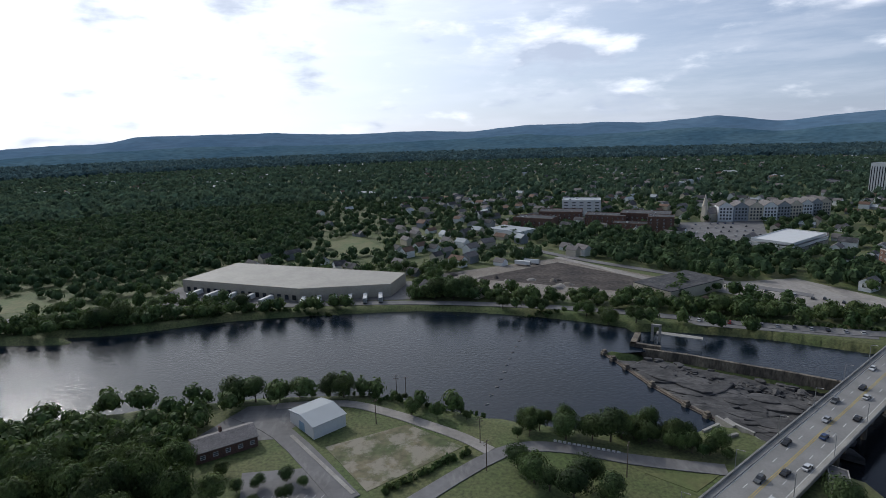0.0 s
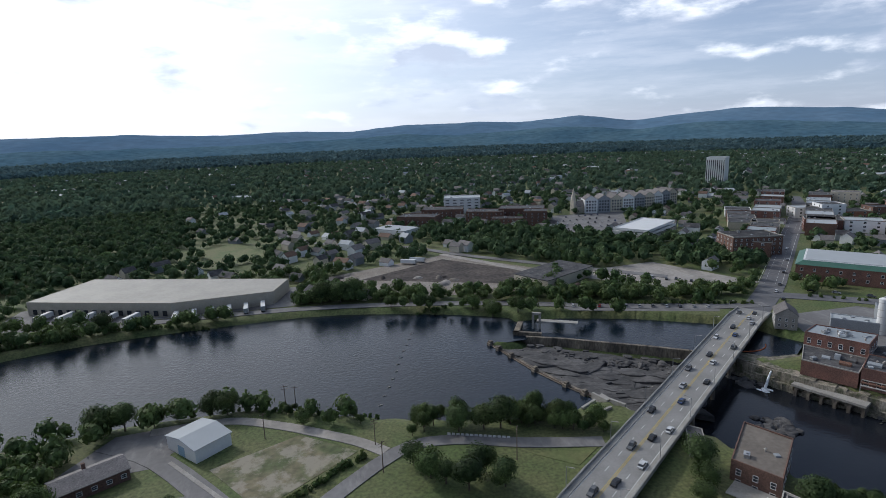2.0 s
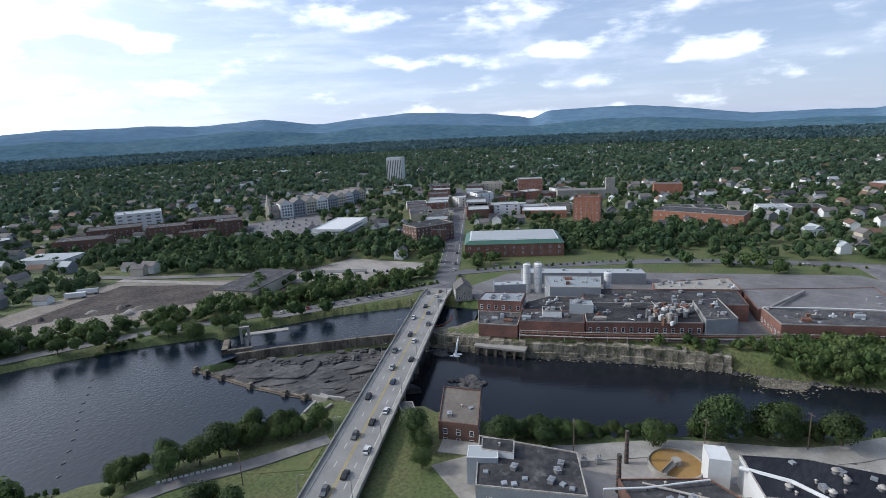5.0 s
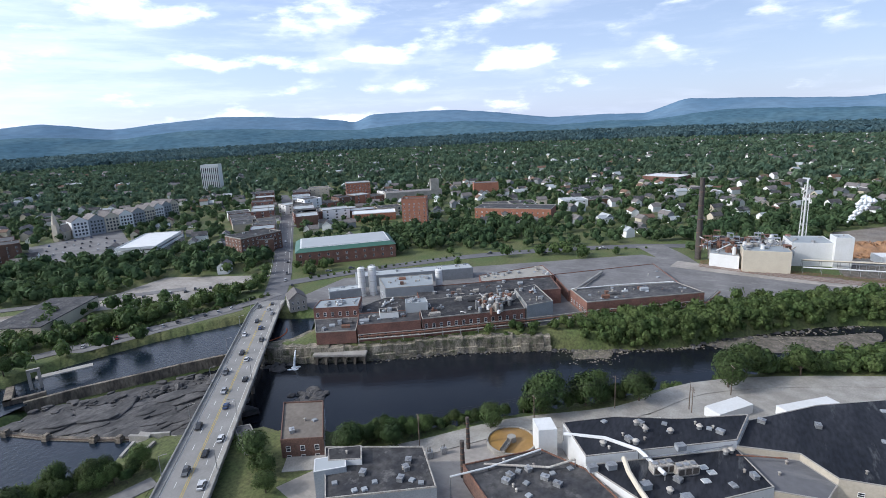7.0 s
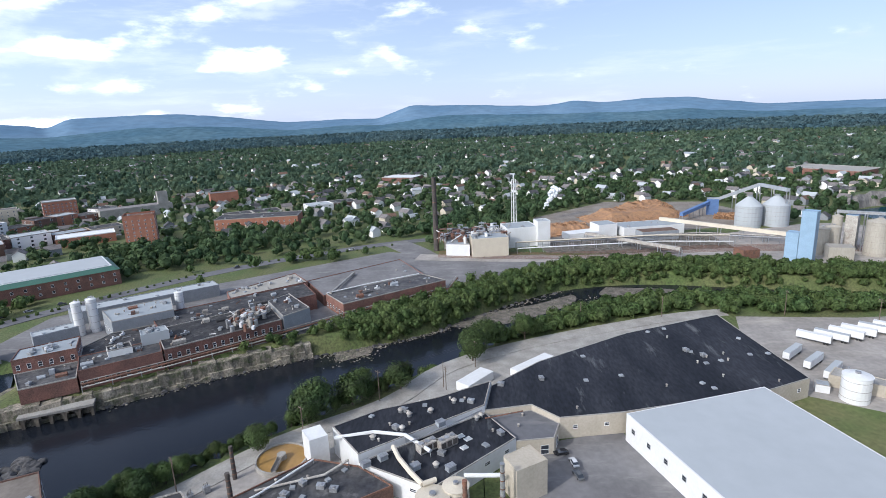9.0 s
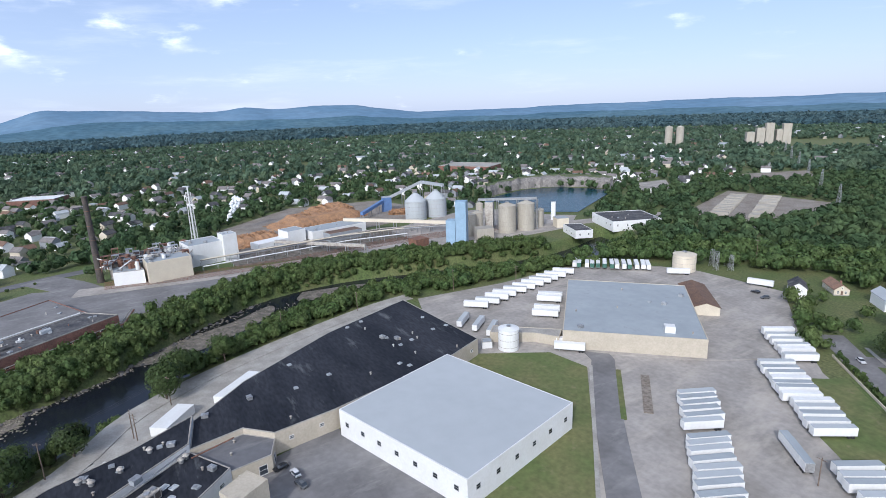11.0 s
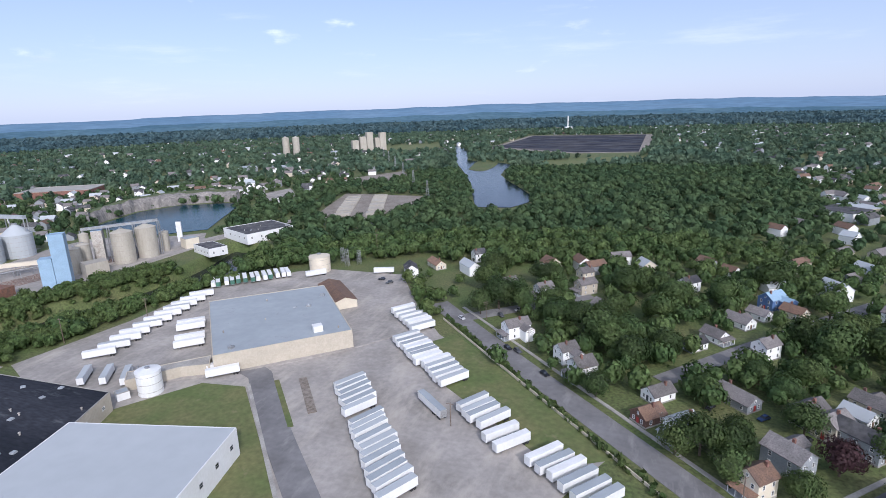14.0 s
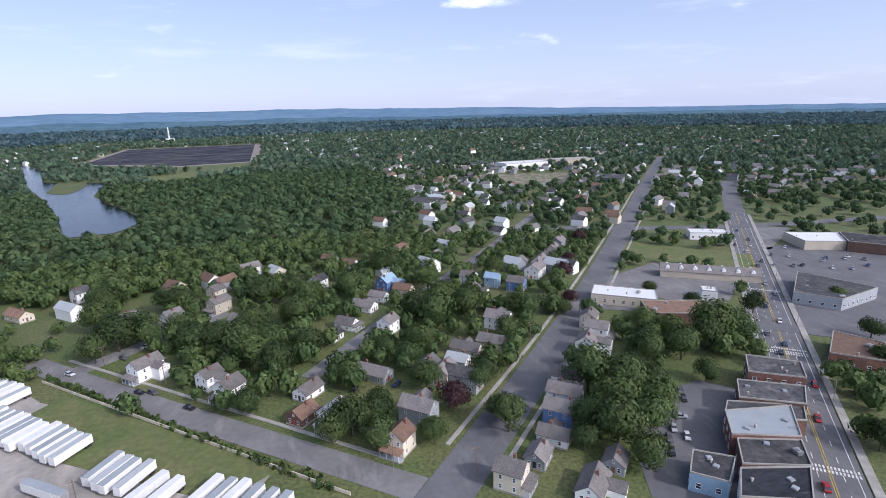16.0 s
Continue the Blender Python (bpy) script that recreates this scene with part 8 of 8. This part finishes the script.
def crown_soup(n, size, seed, lumps=9, low=-0.45):
    """Unit crown: many small leaf-clump triangles over a lumpy rounded form, as an (n, 3, 3) array."""
    g = np.random.default_rng(seed)
    c = g.normal(size=(lumps, 3))
    c /= np.linalg.norm(c, axis=1)[:, None]
    c[:, 2] = np.abs(c[:, 2]) * 0.9 - 0.15
    rad = g.uniform(0.36, 0.56, lumps)
    pick = g.integers(0, lumps, n)
    d = g.normal(size=(n, 3))
    d /= np.linalg.norm(d, axis=1)[:, None]
    p = c[pick] * 0.56 + d * rad[pick][:, None] * g.uniform(0.70, 1.2, n)[:, None]
    p[:, 2] *= 0.95
    out = p + d * 0.25
    nrm_ = out / np.linalg.norm(out, axis=1)[:, None] + g.normal(scale=0.2, size=(n, 3))
    nrm_ /= np.linalg.norm(nrm_, axis=1)[:, None]
    t = np.cross(nrm_, g.normal(size=(n, 3)))
    t /= np.linalg.norm(t, axis=1)[:, None]
    b = np.cross(nrm_, t)
    s = (size * g.uniform(0.6, 1.25, n))[:, None]
    p[:, 2] = np.maximum(p[:, 2], low)
    return np.stack([p + t * s * 0.6, p - t * s * 0.5 + b * s * 0.5, p - t * s * 0.4 - b * s * 0.55], 1)


def core_tris(r):
    """A small faceted filler inside a crown."""
    bm = bmesh.new()
    bmesh.ops.create_icosphere(bm, subdivisions=1, radius=r)
    tri = np.array([[v.co[:] for v in f.verts] for f in bm.faces])
    bm.free()
    return tri


def make_tree(name, label, category, mat, seed, n=3000, size=0.105):
    t = thing(name, label, category, group="trees")
    b = MB()
    g = random.Random(seed)
    b.tube((0, 0, -0.15), (0, 0, 0.75), 0.062, 8, 0, 0.035)
    for i in range(5):
        a = i * 1.26 + g.uniform(-0.3, 0.3)
        z = g.uniform(0.35, 0.65)
        b.tube((0, 0, z), (0.45 * math.cos(a), 0.45 * math.sin(a), z + g.uniform(0.3, 0.5)), 0.026, 5, 0, 0.01)
    part("trunk", b, t, mats=("bark",))
    tri = np.concatenate([crown_soup(n, size, seed, 12), core_tris(0.46)])
    tri = tri * np.array([1, 1, 1.02]) + np.array([0, 0, 1.0])
    v = tri.reshape(-1, 3)
    part("crown", big_mesh("crown", v, np.arange(len(v)).reshape(-1, 3), mat), t)
    return t


TREES = [make_tree("tree", "full green broadleaf tree with rounded crown", "tree", "leaf", s) for s in range(5)] \
    + [make_tree("tree", "light green willow-like tree with loose crown", "tree", "leaf_light", s + 50) for s in range(3)]
RED_TREE = make_tree("tree", "dark purple-leaved ornamental tree", "tree", "leaf_red", 90)
used_trees = set()
tg = random.Random(31)


def put_tree(x, y, r, which=None, z=0.0, tall=1.0):
    k = tg.choice((0, 1, 2, 3, 4, 0, 1, 2, 5, 6, 7)) if which is None else which
    src = RED_TREE if k == 9 else TREES[k]
    m = pose(x, y, z, 0, 0, tg.uniform(0, 360)) @ Matrix.Diagonal((r, r, r * tall, 1))
    if k in used_trees:
        s = src.scale
        copy_thing(src, m @ Matrix.Diagonal((1 / s.x, 1 / s.y, 1 / s.z, 1)))
    else:
        used_trees.add(k)
        src.matrix_basis = m


def z_at(x, y):
    return float(ground_height(np.array([float(x)]), np.array([float(y)]))[0])


for x, y, r in HAND:
    put_tree(x, y, r * tg.uniform(0.88, 1.08) * 0.92, None, min(0, z_at(x, y)))
for x, y, r in RED:
    put_tree(x, y, r, 9)


def scatter(lo, hi, cell, seed):
    """Jittered points in a ring round the middle of the place."""
    g = np.random.default_rng(seed)
    a = np.arange(-hi, hi, cell)
    x, y = np.meshgrid(a, a)
    x, y = (x + g.uniform(-0.48, 0.48, x.shape) * cell).ravel(), (y + g.uniform(-0.48, 0.48, y.shape) * cell).ravel()
    r = np.hypot(x, y)
    az_ = np.degrees(np.arctan2(x, y))
    ok = (r > lo) & (r < hi) & ((az_ > -46) | (az_ < -116))       # the sector behind the works is never looked at
    return x[ok], y[ok], g


def free(x, y):
    ok = np.ones(len(x), bool)
    for poly in KEEP:
        xs, ys = [p[0] for p in poly], [p[1] for p in poly]
        near = np.nonzero(ok & (x > min(xs)) & (x < max(xs)) & (y > min(ys)) & (y < max(ys)))[0]
        if len(near):
            ok[near] &= ~inside(poly, x[near], y[near])
    return ok


def in_woods(x, y):
    w = np.zeros(len(x), bool)
    for poly in WOODS:
        w |= inside(poly, x, y)
    return w


def shore_points():
    xs, ys, rs = [], [], []
    for k, (line, w, cell, thick) in enumerate(SHORE):
        P = smooth(line, 6)
        g = random.Random(200 + k)
        lx, ly = [p[0] for p in P], [p[1] for p in P]
        n = int((math.hypot(lx[-1] - lx[0], ly[-1] - ly[0]) * 1.08) * max(w, cell) / (cell * cell) * thick)
        for _ in range(n):
            q = P[g.randrange(len(P) - 1)]
            a, d = g.uniform(0, 6.28), w / 2 * math.sqrt(g.random())
            j = g.uniform(-6, 6)
            xs.append(q[0] + d * math.cos(a) + j * 0.5), ys.append(q[1] + d * math.sin(a) + j * 0.5), rs.append(g.uniform(0.36, 0.78) * cell)
    return np.array(xs), np.array(ys), np.array(rs)


sx, sy, sr = shore_points()
solid = [p for p in KEEP if p is not LAKE and p is not RIVER and p is not CANAL]
all_keep, KEEP = KEEP, solid
ok = free(sx, sy)
KEEP = all_keep
zz = ground_height(sx, sy)
ok &= zz > -7.4
ok &= ~(inside(LAKE, sx, sy) & (edge_distance(LAKE, sx, sy) > 3.0))
ok &= ~(inside(RIVER, sx, sy) & (edge_distance(RIVER, sx, sy) > 7.0))
sx, sy, sr, zz = sx[ok], sy[ok], sr[ok], zz[ok]
order = np.argsort(np.hypot(sx, sy))
near_n = 200
for i in order[:near_n]:
    put_tree(sx[i], sy[i], sr[i], tg.choice((0, 2, 4, 5, 6, 7, 5, 6, 7)), zz[i], tg.uniform(1.0, 1.4))

SOUPS = {"mid": [np.concatenate([crown_soup(210, 0.31, 300 + s, 9), core_tris(0.6)]) for s in range(8)],
         "suburb": [np.concatenate([crown_soup(62, 0.54, 350 + s, 7), core_tris(0.62)]) for s in range(8)],
         "far": [np.concatenate([crown_soup(17, 1.05, 400 + s, 5), core_tris(0.6)[::2]]) for s in range(6)],
         "woods": [crown_soup(10, 1.4, 500 + s, 4, -0.3) for s in range(6)]}


def forest(name, label, tier, x, y, r, z, mat, seed):
    """One mesh of many crowns."""
    g = np.random.default_rng(seed)
    out = []
    k = g.integers(0, len(SOUPS[tier]), len(x))
    for j, soup in enumerate(SOUPS[tier]):
        i = np.nonzero(k == j)[0]
        if not len(i):
            continue
        a = g.uniform(0, 6.28, len(i))
        c, s = np.cos(a)[:, None, None], np.sin(a)[:, None, None]
        X = soup[None, :, :, 0] * c - soup[None, :, :, 1] * s
        Y = soup[None, :, :, 0] * s + soup[None, :, :, 1] * c
        Z = np.broadcast_to(soup[None, :, :, 2], X.shape)
        R, t = r[i][:, None, None], g.uniform(0.9, 1.3, len(i))[:, None, None]
        out.append(np.stack([X * R + x[i][:, None, None], Y * R + y[i][:, None, None], (Z * t + 0.95) * R + z[i][:, None, None]], -1).reshape(-1, 3))
    v = np.concatenate(out)
    ob = new(name, big_mesh(name, v, np.arange(len(v)).reshape(-1, 3), mat))
    tagged(ob, label, "woods", kind="stuff")


forest("bank_trees", "dense green trees and shrubs along the river banks", "mid", sx[order[near_n:]], sy[order[near_n:]], sr[order[near_n:]], zz[order[near_n:]], "leaf_light", 1)

# far houses first, then trees in the gaps between them
far_houses = {"siding": MB(), "cream": MB(), "grey_siding": MB()}
far_roofs = {"shingle": MB(), "dark_roof": MB(), "brown_shingle": MB(), "pale_roof": MB()}
hg = random.Random(9)
spots = []
for lo, hi, cell, prob, seed in ((330, 950, 22, 0.44, 11), (950, 2300, 40, 0.34, 12), (2300, 3200, 120, 0.30, 13)):
    x, y, g = scatter(lo, hi, cell, seed)
    ok = free(x, y) & ~in_woods(x, y) & (g.random(len(x)) < prob)
    ok &= ~((x > -60) & (x < 420) & (y < -380) & (y > -1250))        # woods along the far river
    ok &= ~((x > 150) & (x < 475) & (y > -345) & (y < 300))
    ok &= ~((x < -60) & (y > 420) & (g.random(len(x)) < 0.6))
    ok &= ~((x < -190) & (y > 220) & (y < 480))
    ok &= ~((x < -140) & (y < -80) & (y > -440) & (y > x * 1.05 - 40))      # shops and car parks
    ok &= ~((x > 380) & (x < 560) & (y > -530) & (y < -330))                 # the quarry
    for px_, py_ in zip(x[ok], y[ok]):
        spots.append((px_, py_))
        a = radians(hg.choice((45, 135, 45, 135, 30, 120)))
        L, W, h = hg.uniform(9, 15), hg.uniform(7, 9.5), hg.choice((3.2, 6, 6))
        if hi > 1000:
            L, W = L * 1.15, W * 1.15
        if hg.random() < (0.012 if hi < 1000 else 0.07 if hi < 2400 else 0.7):
            L, W, h = hg.uniform(28, 60), hg.uniform(20, 34), 7
            b, rf = far_houses[hg.choice(list(far_houses))], far_roofs[hg.choice(("pale_roof", "pale_roof", "dark_roof"))]
            T = Matrix.Translation((px_, py_, 0)) @ Matrix.Rotation(a, 4, "Z")
            b.box(-L / 2, L / 2, -W / 2, W / 2, -0.3, h, 0, T)
            rf.box(-L / 2 - 0.2, L / 2 + 0.2, -W / 2 - 0.2, W / 2 + 0.2, h, h + 0.5, 0, T)
            continue
        T = Matrix.Translation((px_, py_, 0)) @ Matrix.Rotation(a, 4, "Z")
        for mb, tmp in ((far_houses[hg.choice(("siding", "siding", "cream", "grey_siding"))], MB().gable_body(L, W, -0.3, h, W * 0.36)), (far_roofs[hg.choice(("shingle", "shingle", "dark_roof", "shingle", "dark_roof", "brown_shingle", "pale_roof"))], MB().gable_roof(L, W, h, W * 0.36, 0.4))):
            mb.add([T @ Vector(p) for p in tmp.v], tmp.f)
for k, mb in list(far_houses.items()) + list(far_roofs.items()):
    tagged(part("far_houses", mb, mats=(k,)), "%s of distant suburban houses among trees" % ("walls" if k in far_houses else "roofs"), "houses", kind="stuff")
taken = {(int(px_ // 12), int(py_ // 12)) for px_, py_ in spots + HOUSE_AT}


def clear_of_houses(x, y):
    near = np.array([(int(a // 12), int(b // 12)) in taken for a, b in zip(x, y)], bool)
    # gardens on the river side of far houses stay open
    front = np.array([(int((a + 13 * a / math.hypot(a, b)) // 12), int((b + 13 * b / math.hypot(a, b)) // 12)) in taken for a, b in zip(x, y)], bool)
    return ~(near | (front & (np.hypot(x, y) > 430) & ((x * 7.3 + y * 3.1) % 1.0 < 0.4)))


def grow(lo, hi, cell, seed, tier, r0, r1, base, mat, name):
    x, y, g = scatter(lo, hi, cell, seed)
    w = in_woods(x, y) | ((x > -60) & (x < 420) & (y < -380) & (y > -1250))
    town = (np.hypot(x - 450, y - 450) < 260) | ((x > 330) & (x < 600) & (y < 120) & (y > -450))
    south = (x < -90) & (y < -80) & (y > -420) & (y > x * 1.05 - 60)
    works = (x > 60) & (x < np.where(y > 40, 395, 475)) & (y > -345) & (y < 265)
    p = np.where(w, 0.97, np.where(works, 0.03, np.where(town, base * 0.75, np.where(south, base * 0.55, np.where((x < 110) & (y < -140) & (np.hypot(x, y) < 430), 0.74, base)))))
    ok = free(x, y) & (g.random(len(x)) < p) & clear_of_houses(x, y)
    x, y = x[ok], y[ok]
    rad = g.uniform(r0, r1, len(x)) * np.where(in_woods(x, y), 1.18, 1.0)
    forest(name, "dense green summer woods and street trees", tier, x, y, rad, np.zeros(len(x)), mat, seed)


grow(190, 430, 7.6, 21, "mid", 3.2, 5.6, 0.52, "leaf", "street_trees")
# from here outward each ring's leaf colour holds more painted haze
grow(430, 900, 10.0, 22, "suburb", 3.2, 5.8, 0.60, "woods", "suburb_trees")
grow(900, 2200, 13.5, 23, "far", 4.0, 7.2, 0.62, "hazed_far_woods", "far_trees")
grow(2200, 3400, 21, 24, "woods", 7, 12, 0.86, "hazed_horizon_trees", "horizon_woods")
# hedges and reeds
hx, hy, hr = [], [], []
for a, b, n in (((-21, 147), (6, 166), 34), ((96, -243), (-8, -136), 95), ((-40, 212), (12, 192), 26), ((-130, 331), (66, 312), 120), ((-250, 300), (-140, 322), 60), ((140, 296), (240, 262), 50), ((282, 262), (372, 190), 22), ((400, 150), (440, 60), 14)):
    for i in range(n):
        s = i / (n - 1)
        hx.append(a[0] + (b[0] - a[0]) * s + tg.uniform(-0.9, 0.9)), hy.append(a[1] + (b[1] - a[1]) * s + tg.uniform(-0.9, 0.9)), hr.append(tg.uniform(0.9, 1.5))
forest("hedges", "low dense green hedges and bank shrubs", "far", np.array(hx), np.array(hy), np.array(hr), np.minimum(ground_height(np.array(hx), np.array(hy)), 0) - 0.5, "leaf_light", 61)
